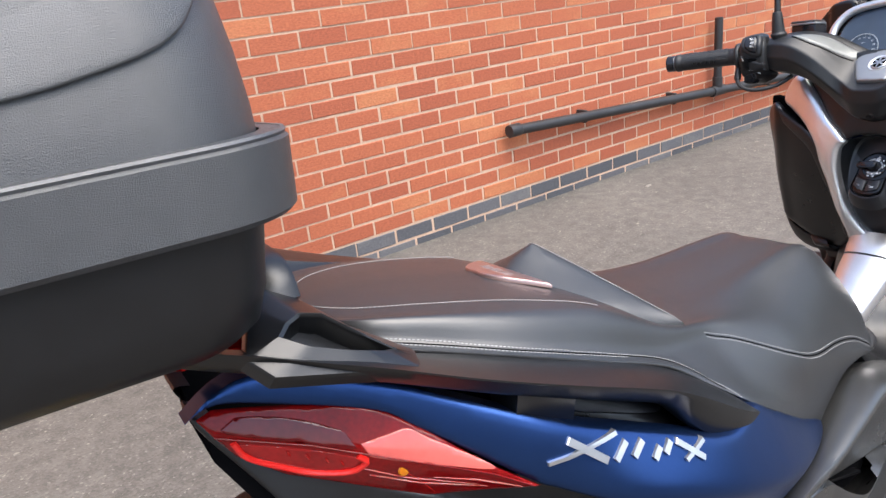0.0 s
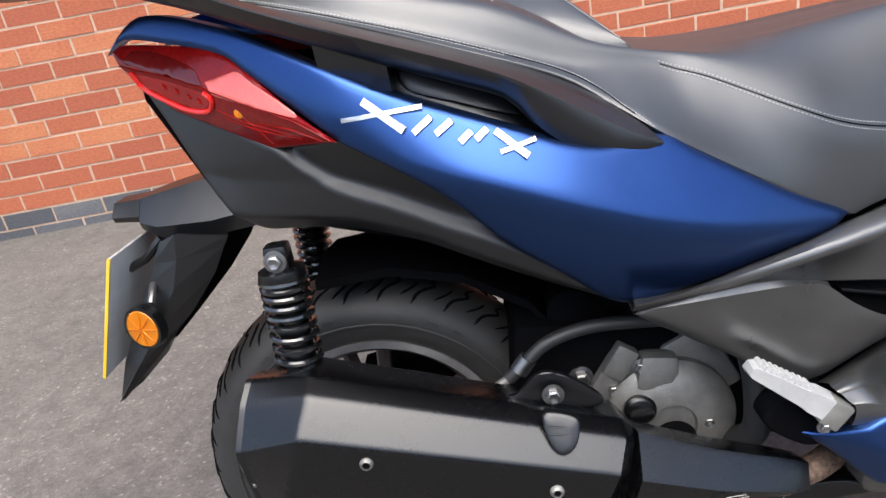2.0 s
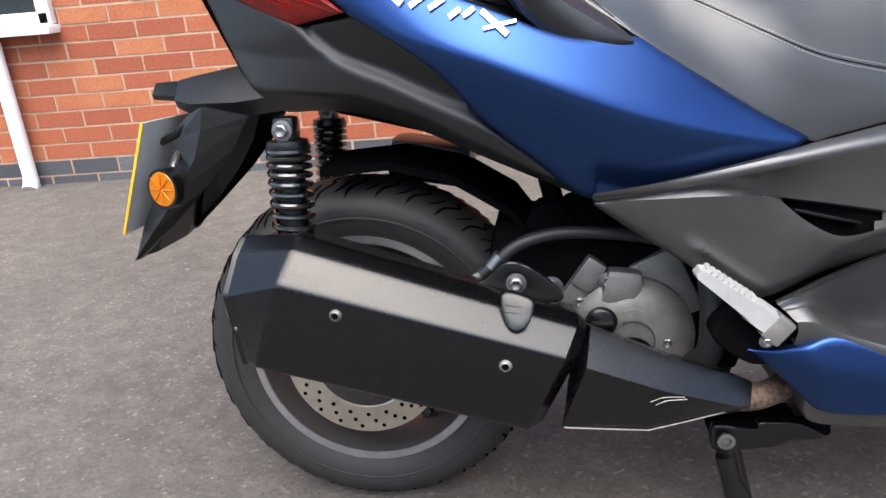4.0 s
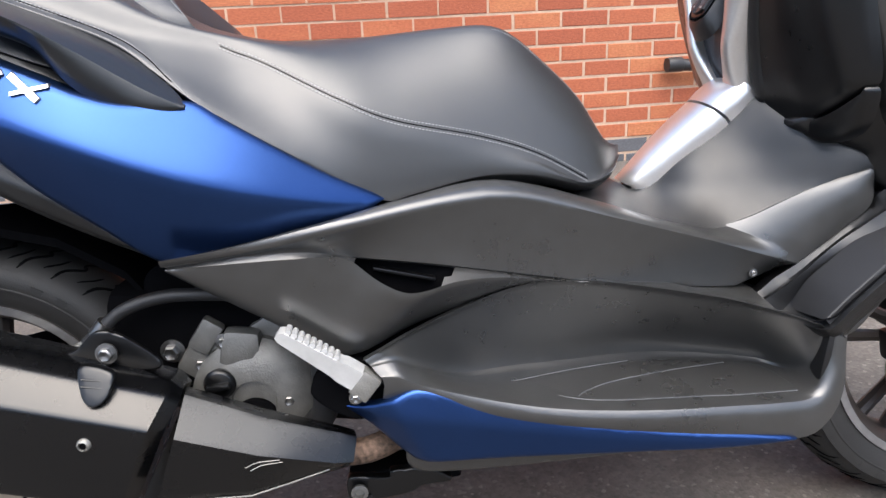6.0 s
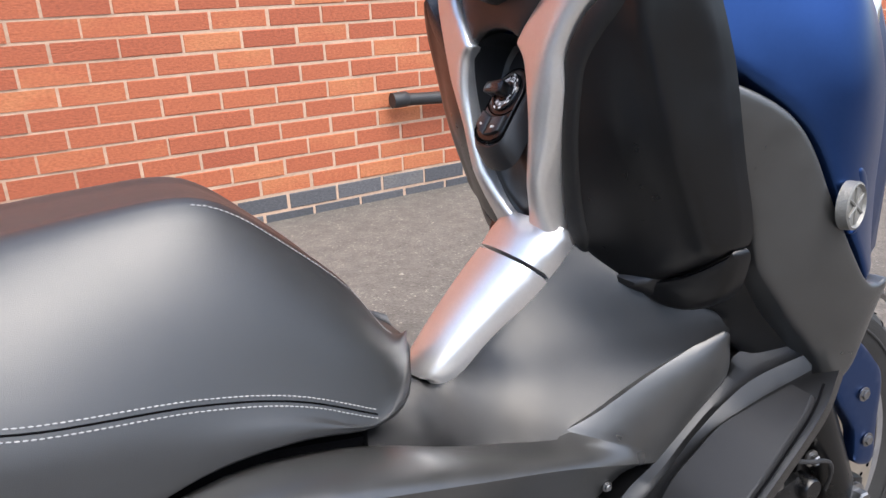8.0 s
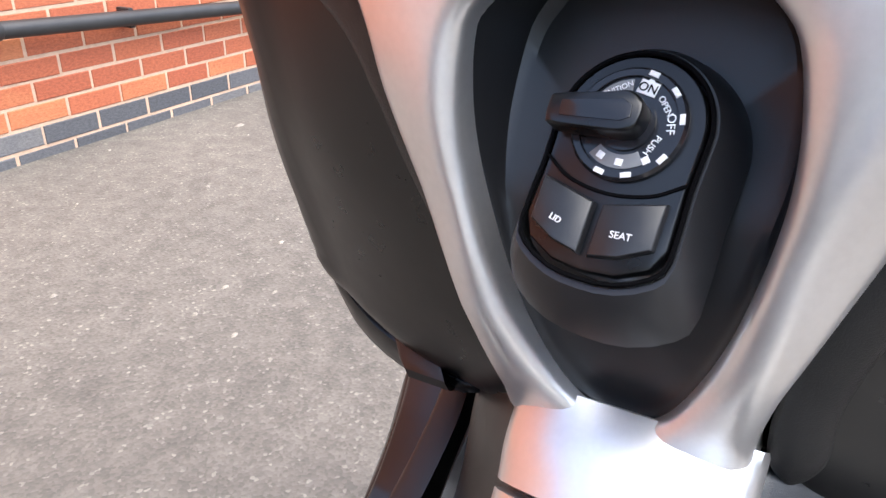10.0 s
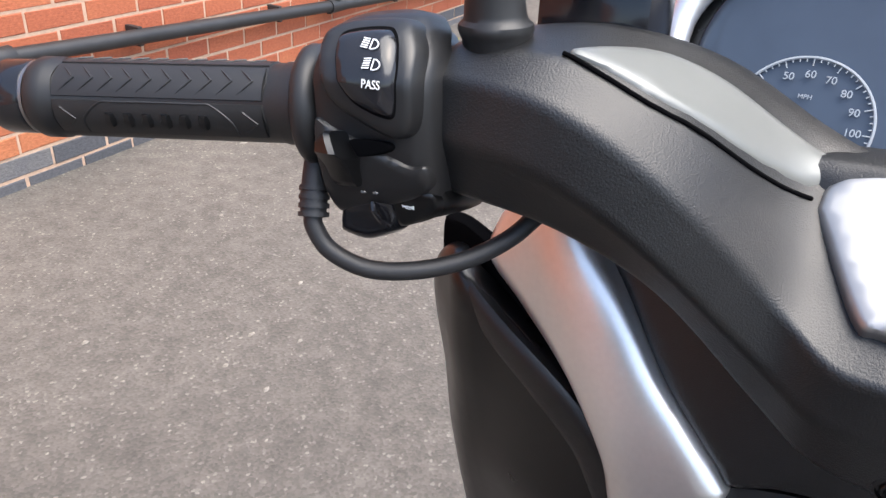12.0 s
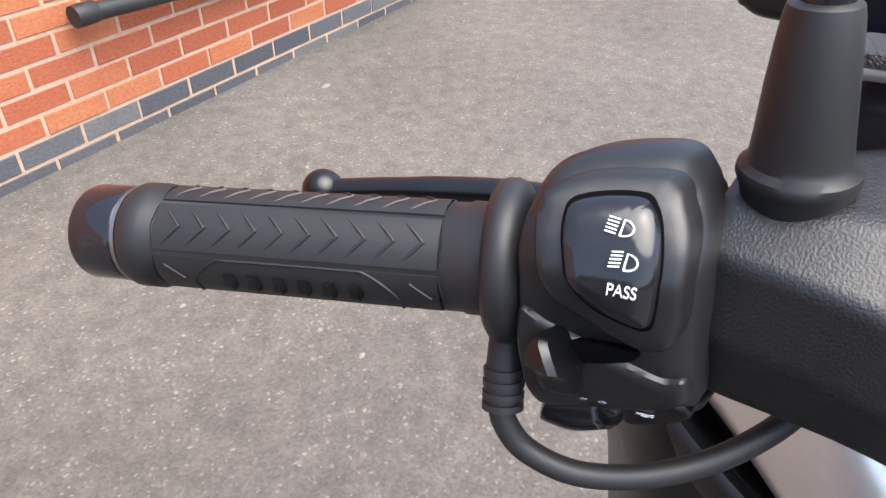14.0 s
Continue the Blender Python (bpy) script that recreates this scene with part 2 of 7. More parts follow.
def block(size, centre, rot=(0, 0, 0), bevel=0.003, bm=None, taper=(1, 1)):
    """A box with rounded edges; taper: how much its top is narrowed along x and y."""
    own = bmesh.new()
    bmesh.ops.create_cube(own, size=1)
    for v in own.verts:
        k = (taper if v.co.z > 0 else (1, 1))
        v.co = Vector((v.co.x * size[0] * k[0], v.co.y * size[1] * k[1], v.co.z * size[2]))
    if bevel:
        bmesh.ops.bevel(own, geom=own.edges[:], offset=bevel, segments=2, affect="EDGES", profile=0.6)
    own.transform(Matrix.Translation(centre) @ Euler([radians(a) for a in rot]).to_matrix().to_4x4())
    if bm is None:
        return own
    me = bpy.data.meshes.new("join")
    own.to_mesh(me)
    own.free()
    bm.from_mesh(me)
    bpy.data.meshes.remove(me)
    return bm


def field(points):
    """A smooth height over the plane through points (a, b, height)."""
    p = np.array([q[:2] for q in points], float)
    n = len(p)
    def kern(r):
        return np.where(r > 1e-9, r * r * np.log(r + 1e-9), 0)
    a = np.zeros((n + 3, n + 3))
    a[:n, :n] = kern(np.linalg.norm(p[:, None] - p[None], axis=2)) + np.eye(n) * 0.0006
    a[:n, n], a[:n, n + 1:] = 1, p
    a[n:, :n] = a[:n, n:].T
    w = np.linalg.solve(a, np.r_[[q[2] for q in points], 0, 0, 0])
    return lambda u, v: float(kern(np.hypot(p[:, 0] - u, p[:, 1] - v)) @ w[:n] + w[n] + w[n + 1] * u + w[n + 2] * v)


def edge_distance(q, a, b):
    d = b - a
    t = np.clip(np.einsum("ij,ij->i", q - a, d) / np.maximum(np.einsum("ij,ij->i", d, d), 1e-12), 0, 1)
    return float(np.min(np.linalg.norm(q - a - t[:, None] * d, axis=1)))


def inside(q, a, b):
    c = (a[:, 1] > q[1]) != (b[:, 1] > q[1])
    dy = np.where(np.abs(b[:, 1] - a[:, 1]) < 1e-12, 1e-12, b[:, 1] - a[:, 1])
    return bool(np.count_nonzero(c & (q[0] < (b[:, 0] - a[:, 0]) * (q[1] - a[:, 1]) / dy + a[:, 0])) % 2)


def panel(outline, depth, place, thick=0.02, roll=0.006, step=0.012, corner=(), bm=None, dome=None):
    """A moulded panel: outline in the plane (corners kept sharp where named), pushed out by depth(a, b), with edges that roll in over
    the width roll by the depth dome, and a return flange; place(a, b, d) puts it in space."""
    from mathutils.geometry import delaunay_2d_cdt
    dome = roll if dome is None else dome
    poly = []
    k = len(outline)
    sm = spline(outline, 6, True)
    for i in range(k):
        a, b = np.array(outline[i], float), np.array(outline[(i + 1) % k], float)
        if i in corner and (i + 1) % k in corner:
            seg = [a + (b - a) * j / 6 for j in range(6)]
        else:
            seg = sm[i * 6:(i + 1) * 6]
        poly += [tuple(q) for q in seg]
    dense = []
    for a, b in zip(poly, poly[1:] + poly[:1]):
        m = max(1, int(math.dist(a, b) / step))
        dense += [(a[0] + (b[0] - a[0]) * j / m, a[1] + (b[1] - a[1]) * j / m) for j in range(m)]
    poly = [q for i, q in enumerate(dense) if math.dist(q, dense[i - 1]) > 1e-5]
    arr = np.array(poly)
    nxt = np.roll(arr, -1, axis=0)
    pts = [Vector(q) for q in poly]
    area = sum(a[0] * b[1] - b[0] * a[1] for a, b in zip(poly, poly[1:] + poly[:1]))
    s = 1 if area > 0 else -1
    fr = (0.3, 1.0) if roll < 0.008 else (0.08, 0.25, 0.55, 1.0)
    for i, q in enumerate(poly):
        t = arr[(i + 1) % len(arr)] - arr[i - 1]
        t = t / (np.linalg.norm(t) + 1e-12)
        nin = np.array([-t[1], t[0]]) * s
        for f_ in fr:
            c = np.array(q) + nin * roll * f_
            if inside(c, arr, nxt) and edge_distance(c, arr, nxt) > roll * f_ * 0.95:
                pts.append(Vector(c))
    lo, hi = arr.min(0), arr.max(0)
    for i, u in enumerate(np.arange(lo[0], hi[0], step)):
        for v in np.arange(lo[1] + (i % 2) * step / 2, hi[1], step):
            if inside((u, v), arr, nxt) and edge_distance(np.array((u, v)), arr, nxt) > roll + step * 0.3:
                pts.append(Vector((u, v)))
    n = len(poly)
    vco, _, faces, *_ = delaunay_2d_cdt(pts, [(i, (i + 1) % n) for i in range(n)], [], 1, 1e-6)
    bm = bm or bmesh.new()
    vs, index = [], {}
    for q in vco:
        d = edge_distance(np.array(q), arr, nxt)
        cut = dome * (1 - math.sqrt(max(0, 1 - ((roll - d) / roll) ** 2))) if d < roll else 0
        vs.append(bm.verts.new(place(q[0], q[1], depth(q[0], q[1]) - cut)))
        index[vs[-1]] = q
    fs = []
    for f_ in faces:
        if len(set(f_)) == len(f_):
            fs.append(bm.faces.new([vs[i] for i in f_]))
    rim = {e for f_ in fs for e in f_.edges if len(e.link_faces) == 1}
    edge = {v for e in rim for v in e.verts}
    bmesh.ops.smooth_vert(bm, verts=[v for v in vs if v not in edge and v.link_faces], factor=0.4, use_axis_x=True, use_axis_y=True, use_axis_z=True)
    back = {}
    for v in edge:
        q = index[v]
        back[v] = bm.verts.new(place(q[0], q[1], depth(q[0], q[1]) - dome - thick))
    for e in rim:
        a, b = e.verts
        bm.faces.new((a, b, back[b], back[a]))
    return bm


def side_place(a, b, d):
    return (a, -d, b)


def mirrored(ob, name=None):
    """The same part on the other side."""
    me = ob.data.copy()
    me.transform(Matrix.Diagonal((1, -1, 1, 1)))
    me.flip_normals()
    o = new(name or ob.name.split(".")[0], me)
    o.parent = ob.parent
    if "label" in ob:
        o["label"] = ob["label"]
    return o


def side_panel(name, outline, depth, material, parent, label="", both=True, spread=0.0, **kw):
    a = part(name, panel(outline, depth, side_place, **kw), material, parent, label)
    if both:
        mirrored(a).location.y = spread
    return a


# ---- setting ----
def build_ground():
    bm = bmesh.new()
    ys = [-60, -20, -8, -4, -2.6, -1.2, 0.0, 0.35]
    xs = [-60, -15, -6, -3, -1, 1, 3, 6, 15, 60]
    vs = [[bm.verts.new((x, y, 0.0 if y < -2 else 0.016 * (y + 2.6) / 2.6)) for x in xs] for y in ys]
    for a, b in zip(vs, vs[1:]):
        for i in range(len(xs) - 1):
            bm.faces.new((a[i], a[i + 1], b[i + 1], b[i]))
    return tagged(part("ground", bm, ASPHALT, None), "worn grey asphalt yard with pale grit", "ground", kind="structure")


build_ground()
COURSE, BRICK, BLUE_TOP = 0.075, 0.225, 0.13


def brick_mesh(name, w, material):
    bm = block((w, 0.10, 0.065), (0, 0.05, 0), bevel=0.0)
    bmesh.ops.bevel(bm, geom=[e for e in bm.edges if all(v.co.y < 0.01 for v in e.verts)], offset=0.003, segments=1, affect="EDGES")
    me = bpy.data.meshes.new(name)
    bm.to_mesh(me)
    bm.free()
    me.materials.append(material)
    return me


def build_wall():
    rng = random.Random(4)
    bm = block((16.0, 0.2, 2.63), (1.5, 0.1028, 1.195), bevel=0.0)
    wall = tagged(part("wall_back", bm, MORTAR, None, smooth=False), "red brick wall with a blue brick plinth and buff mortar", "wall", kind="structure")
    meshes = {(w, b): brick_mesh("brick", w, BLUE_BRICK if b else RED_BRICK) for w in (0.215, 0.1025) for b in (0, 1)}
    far = {0: bmesh.new(), 1: bmesh.new()}
    for c in range(-3, 32):
        z = BLUE_TOP + c * COURSE + COURSE / 2
        blue = 1 if c < 0 else 0
        off = 0.0 if c % 2 else 0.5
        for k in range(-29, 42):
            x = (k + off + 0.5) * BRICK
            near = -0.3 < x < 2.3 and 0 <= z < 0.95
            p = (x + rng.uniform(-0.0015, 0.0015), rng.uniform(-0.0015, 0.0015), z + rng.uniform(-0.001, 0.001))
            if near:
                o = new("brick", meshes[(0.215, blue)])
                o.parent = wall
                o.matrix_local = pose(*p, 0, rng.uniform(-0.25, 0.25), 0)
            else:
                add_box(far[blue], (0.215, 0.10, 0.065), (p[0], p[1] + 0.05, p[2]))
    for b, bm2 in far.items():
        o = part("bricks", bm2, BLUE_BRICK_FAR if b else RED_BRICK_FAR, wall, smooth=False)
        tagged(o, kind="stuff")


def add_box(bm, s, c):
    vs = [bm.verts.new((c[0] + i * s[0] / 2, c[1] + j * s[1] / 2, c[2] + k * s[2] / 2)) for i in (-1, 1) for j in (-1, 1) for k in (-1, 1)]
    for f_ in ((0, 1, 3, 2), (4, 6, 7, 5), (0, 4, 5, 1), (2, 3, 7, 6), (0, 2, 6, 4), (1, 5, 7, 3)):
        bm.faces.new([vs[i] for i in f_])


# ---- the scooter ----
SCOOTER = Matrix.Translation((-1.38, -2.27, 0)) @ pose(0, 0, 0, 0, 0, -5.2) @ pose(0, 0, 0, -5)
scooter = thing("scooter", "matt blue and black maxi scooter leaning on its side stand", "scooter", SCOOTER)

# half width of the bodywork over its side view (x forward, z up)
WIDTH = field([(-.25, .88, .09), (-.22, .60, .12), (.063, .788, .257), (.225, .74, .297), (.039, .769, .245), (.353, .727, .27), (.554, .592, .205),
               (.311, .548, .243), (.578, .493, .229), (1.05, .45, .133), (.832, .582, .124), (.584, .361, .239), (1.095, .408, .18), (1.235, .725, .245),
               (1.182, .587, .154), (.43, .458, .25), (1.0, .3, .24), (.6, .25, .2), (.1, .62, .2), (-.05, .65, .16), (.8, .3, .25), (.3, .8, .2), (.6, .75, .17), (.85, .7, .1)])


def line_at(points):
    xs, zs = [p[0] for p in points], [p[1] for p in points]
    return lambda x: float(np.interp(x, xs, zs))


def ease(v):
    v = min(1, max(0, v))
    return v * v * (3 - 2 * v)


# rear side panels: blue, creased along the middle, with the dark tail under them
BLUE_CREASE = line_at([tuple(q) for q in spline([(-.22, .87), (.02, .80), (.079, .751), (.211, .702), (.36, .641), (.497, .600), (.6, .58)], 8)])


BLUE_OUT = line_at([tuple(q) for q in spline([(-.25, .09), (0, .225), (.07, .266), (.15, .290), (.225, .304), (.3, .303), (.4, .283), (.497, .243), (.6, .19)], 6)])


def blue_depth(x, z):
    """Crowned above the crease, turned under below it."""
    up = z - BLUE_CREASE(x)
    k = min(1, max(0, (x - 0.04) / 0.15))
    k = k * k * (3 - 2 * k)
    full = BLUE_OUT(x) + .005 + .045 * up - .56 * math.sqrt(up * up + 6.4e-5) - .6 * max(0, up) ** 2
    return full * k + WIDTH(x, z) * (1 - k)


side_panel("rear_side_panel", [(-.223, .884), (-.165, .918), (-.068, .894), (.009, .858), (.113, .803), (.218, .757), (.269, .733), (.312, .721), (.367, .72),
           (.406, .695), (.499, .634), (.567, .595), (.545, .584), (.462, .570), (.386, .553), (.316, .541), (.256, .592), (.203, .638),
           (.145, .703), (.074, .751), (.052, .765), (.01, .802), (-.04, .845), (-.068, .866), (-.13, .884), (-.194, .897)],
           blue_depth, BLUE, scooter, "matt blue rear side panel", corner=(11, 12, 15), thick=0.03, roll=.006, dome=.003, step=.006)


TAIL_LEDGE = line_at([(-.17, .70), (-.09, .680), (-.02, .675), (.04, .671), (.118, .646), (.202, .606), (.32, .545)])
TAIL_SWOOSH = line_at([tuple(q) for q in spline([(-.08, .775), (-.029, .750), (-.0065, .727), (.030, .7015), (.085, .678), (.14, .652), (.204, .624), (.3, .565)], 6)])


def tail_depth(x, z):
    """Upright flank over a ledge that turns under, with a sunken field above the swoosh."""
    k = ease((x + .07) / .05)
    up = max(0, z - TAIL_LEDGE(x))
    under = max(0, TAIL_LEDGE(x) - z)
    return WIDTH(x, z) - .004 - 1.3 * under - .30 * min(up, .045) - k * (.015 * ease((z - TAIL_SWOOSH(x)) / .024) - .10 * min(.06, max(0, z - TAIL_SWOOSH(x) - .02))) - (1 - k) * .12 * max(0, z - .742)


side_panel("tail_lower_cover", [(-.215, .872), (-.167, .79), (-.128, .712), (-.094, .656), (-.08, .648), (.005, .648), (.112, .622), (.225, .577), (.316, .541),
           (.256, .592), (.203, .638), (.145, .703), (.074, .751), (.052, .763), (-.03, .762), (-.135, .815), (-.170, .850)],
           tail_depth, COVER_BLACK, scooter, "black plastic tail cover", corner=(2, 3, 4, 8), thick=0.05, roll=.004, step=.0042)


# tail lights: red lens over a dark bowl
def lens_material(name, color, rough=0.08):
    m = bpy.data.materials.new(name)
    m.use_nodes = True
    n, l = m.node_tree.nodes, m.node_tree.links
    b = n["Principled BSDF"]
    b.inputs["Base Color"].default_value = (*color, 1)
    b.inputs["Roughness"].default_value = rough
    b.inputs["Transmission Weight"].default_value = 0.55
    b.inputs["IOR"].default_value = 1.45
    w = n.new("ShaderNodeTexWave")
    w.inputs["Scale"].default_value = 90
    tc = n.new("ShaderNodeTexCoord")
    l.new(tc.outputs["Object"], w.inputs["Vector"])
    bp = n.new("ShaderNodeBump")
    bp.inputs["Strength"].default_value, bp.inputs["Distance"].default_value = 0.06, 0.001
    l.new(w.outputs["Fac"], bp.inputs["Height"])
    l.new(bp.outputs[0], b.inputs["Normal"])
    return m


RED_LENS = lens_material("red_lens", (0.62, 0.012, 0.010))
DEEP_RED = mat("deep_red_plastic", (0.17, 0.0035, 0.0035), 0.10, 0, 0.3, 220, 0.04, 260, spec=0.28)
# Pale pink of the sky's reflection on the upper facet, put into the colour.
SKY_PINK = mat("pale_red_ribbed_lens", (0.60, 0.11, 0.09), 0.12, 0, 0.10, 90, spec=.8)
AMBER = lens_material("amber_lens", (0.95, 0.30, 0.01), 0.2)
TAIL_LENS = [(-.214, .886), (-.200, .892), (-.129, .882), (-.075, .870), (-.034, .840), (.012, .796), (.050, .766), (-.035, .758), (-.151, .810), (-.189, .842)]


def lens_depth(x, z):
    mid = line_at([(-.22, .875), (-.129, .847), (.01, .79), (.05, .765)])(x)
    return WIDTH(x, z) + 0.006 - 0.55 * max(0, mid - z) - 0.22 * max(0, z - mid)


def tail_light(parent):
    o = part("tail_light", panel(TAIL_LENS, lens_depth, side_place, corner=(0, 1, 5, 6, 7, 8, 9), thick=.004, roll=.002, step=.006), DEEP_RED, parent, "glossy red tail light lens")
    bright = mat("bright_red_lens", (.70, .018, .014), .14, 0, .1, 120, spec=.6)
    smoked = mat("smoked_red_lens", (.095, .0030, .0030), .10, 0, .2, 120, spec=.5)

    def facet(name, pts, lift, material, label, corner):
        made.append(part(name, panel(pts, lambda x, z: lens_depth(x, z) + lift, side_place, corner=corner, thick=.002, roll=.0008, step=.005), material, o, label))
    made = []
    facet("clear_facet", [(-.090, .840), (-.052, .846), (-.034, .834), (.014, .795), (-.036, .809), (-.085, .826)], .0012, SKY_PINK, "upper facet painted with the sky's pale pink reflection", (0, 1, 3, 5))
    facet("lamp_recess", [(-.198, .876), (-.184, .884), (-.139, .874), (-.100, .853), (-.094, .836), (-.143, .853), (-.194, .871)], .0010, smoked, "smoked upper strip", (0, 1, 3, 4, 6))
    facet("lamp_field", [(-.186, .858), (-.178, .843), (-.130, .814), (-.103, .811), (-.094, .820), (-.098, .828), (-.143, .846)], .0006, mat("mid_red_lens", (.27, .006, .006), .12, 0, .2, 150, spec=.5), "red lamp field", (0, 3, 5))
    ring = spline([(-.191, .862), (-.181, .841), (-.155, .824), (-.129, .811), (-.100, .808), (-.088, .820), (-.095, .829)], 4)
    made.append(part("light_guide", tube([(x, -lens_depth(x, z) - .0010, z) for x, z in ring], .0032, 8), bright, o, "bright red light guide"))
    for x, z in ((-.149, .840), (-.134, .833), (-.119, .8255), (-.107, .8195)):
        made.append(part("lamp_dot", tube([(x - .001, -lens_depth(x, z + .004) - .001, z + .004), (x, -lens_depth(x, z) - .0016, z), (x + .003, -lens_depth(x, z - .004) - .001, z - .004)], [.0008, .0015, .0008], 6), RED_LENS, o))
    made.append(part("lens_ridge", tube([(x, -lens_depth(x, z) - .0004, z) for x, z in ((-.205, .870), (-.129, .847), (-.06, .8185), (.01, .79), (.045, .768))], .0008, 6), DEEP_RED, o))
    for pts in ([(-.10, .815), (-.055, .792), (.0, .775)], [(-.085, .800), (-.045, .783), (.010, .770)], [(-.035, .790), (.0, .782), (.035, .768)], [(-.060, .805), (-.040, .780), (-.030, .765)]):
        made.append(part("lens_facet", tube([(x, -lens_depth(x, z) - .0002, z) for x, z in pts], [.0004, .0012, .0004], 5), RED_LENS, o))
    made.append(part("lamp_bulb", lathe([(.006, 0), (.005, -.002), (.001, -.003)], (-.058, -lens_depth(-.058, .803) + .001, .803), "y", 20), AMBER, o, "amber indicator bulb"))
    o2 = mirrored(o)
    for q in made:
        mirrored(q).parent = o2


tail_light(scooter)


def side_badge(parent):
    """Raised bright badge of plain slanted strokes."""
    strokes = [((.084, .802), (.121, .769), .0078), ((.060, .7860), (.081, .7868), .0042), ((.080, .7867), (.104, .7878), .0042), ((.103, .7877), (.124, .7882), .0042), ((.123, .7882), (.141, .7885), .0042), ((.129, .766), (.148, .778), .0060), ((.150, .762), (.167, .772), .0060), ((.172, .752), (.184, .760), .0060), ((.187, .752), (.199, .760), .0060), ((.206, .757), (.234, .730), .0062), ((.208, .738), (.226, .741), .0038), ((.225, .741), (.243, .744), .0038)]
    for p, q, w in strokes:
        p, q = Vector(p), Vector(q)
        d = (q - p).normalized()
        side = Vector((-d.y, d.x)) * w
        lean = Vector((.0, 0))
        c = [p + side * .5 + lean, q + side * .5 + lean, q - side * .5 - lean, p - side * .5 - lean]
        mid = (p + q) / 2
        rings = [[(v.x + (mid.x - v.x) * s_, -blue_depth(v.x, v.y) - lift, v.y + (mid.y - v.y) * s_) for v in c] for s_, lift in ((0, -.004), (0, .0022), (.05, .0032))]
        m = part("side_badge", loft(rings), POLISHED, parent, "bright badge stroke", smooth=False)
        mirrored(m)


side_badge(scooter)


def spline_at(table, x):
    xs = [r[0] for r in table]
    return [float(np.interp(x, xs, [r[i] for r in table])) for i in range(1, len(table[0]))]


def smooth_table(t):
    return [tuple(q) for q in spline(t, 6)]


# grab rail: cast bar along each side with a sharp ridge, a flat top and an undercut flank, joined by the carrier plate at the back
RAIL_RIDGE = smooth_table([(-.26, .212, 1.008), (-.194, .225, .984), (-.132, .24, .959), (-.072, .252, .934), (.008, .262, .897), (.092, .27, .861), (.179, .275, .825), (.224, .277, .804), (.271, .277, .777), (.322, .272, .742), (.350, .265, .724), (.366, .258, .7155)])
RAIL_FOOT = smooth_table([(-.26, .195, .990), (-.207, .205, .968), (-.132, .22, .938), (-.072, .232, .915), (-.005, .242, .884), (.046, .248, .861), (.116, .252, .83), (.18, .256, .803), (.222, .259, .783), (.242, .262, .758), (.268, .266, .733), (.298, .268, .718), (.33, .267, .710), (.366, .258, .7140)])
RAIL_INNER = smooth_table([(-.26, .150, .985), (-.18, .170, .962), (-.10, .178, .938), (-.04, .170, .912), (.03, .176, .886), (.098, .194, .862), (.1974, .203, .824), (.2664, .202, .792), (.305, .210, .769), (.346, .232, .737), (.366, .250, .717)])


def rail_lines(x):
    return spline_at(RAIL_INNER, x), spline_at(RAIL_RIDGE, x), spline_at(RAIL_FOOT, x)


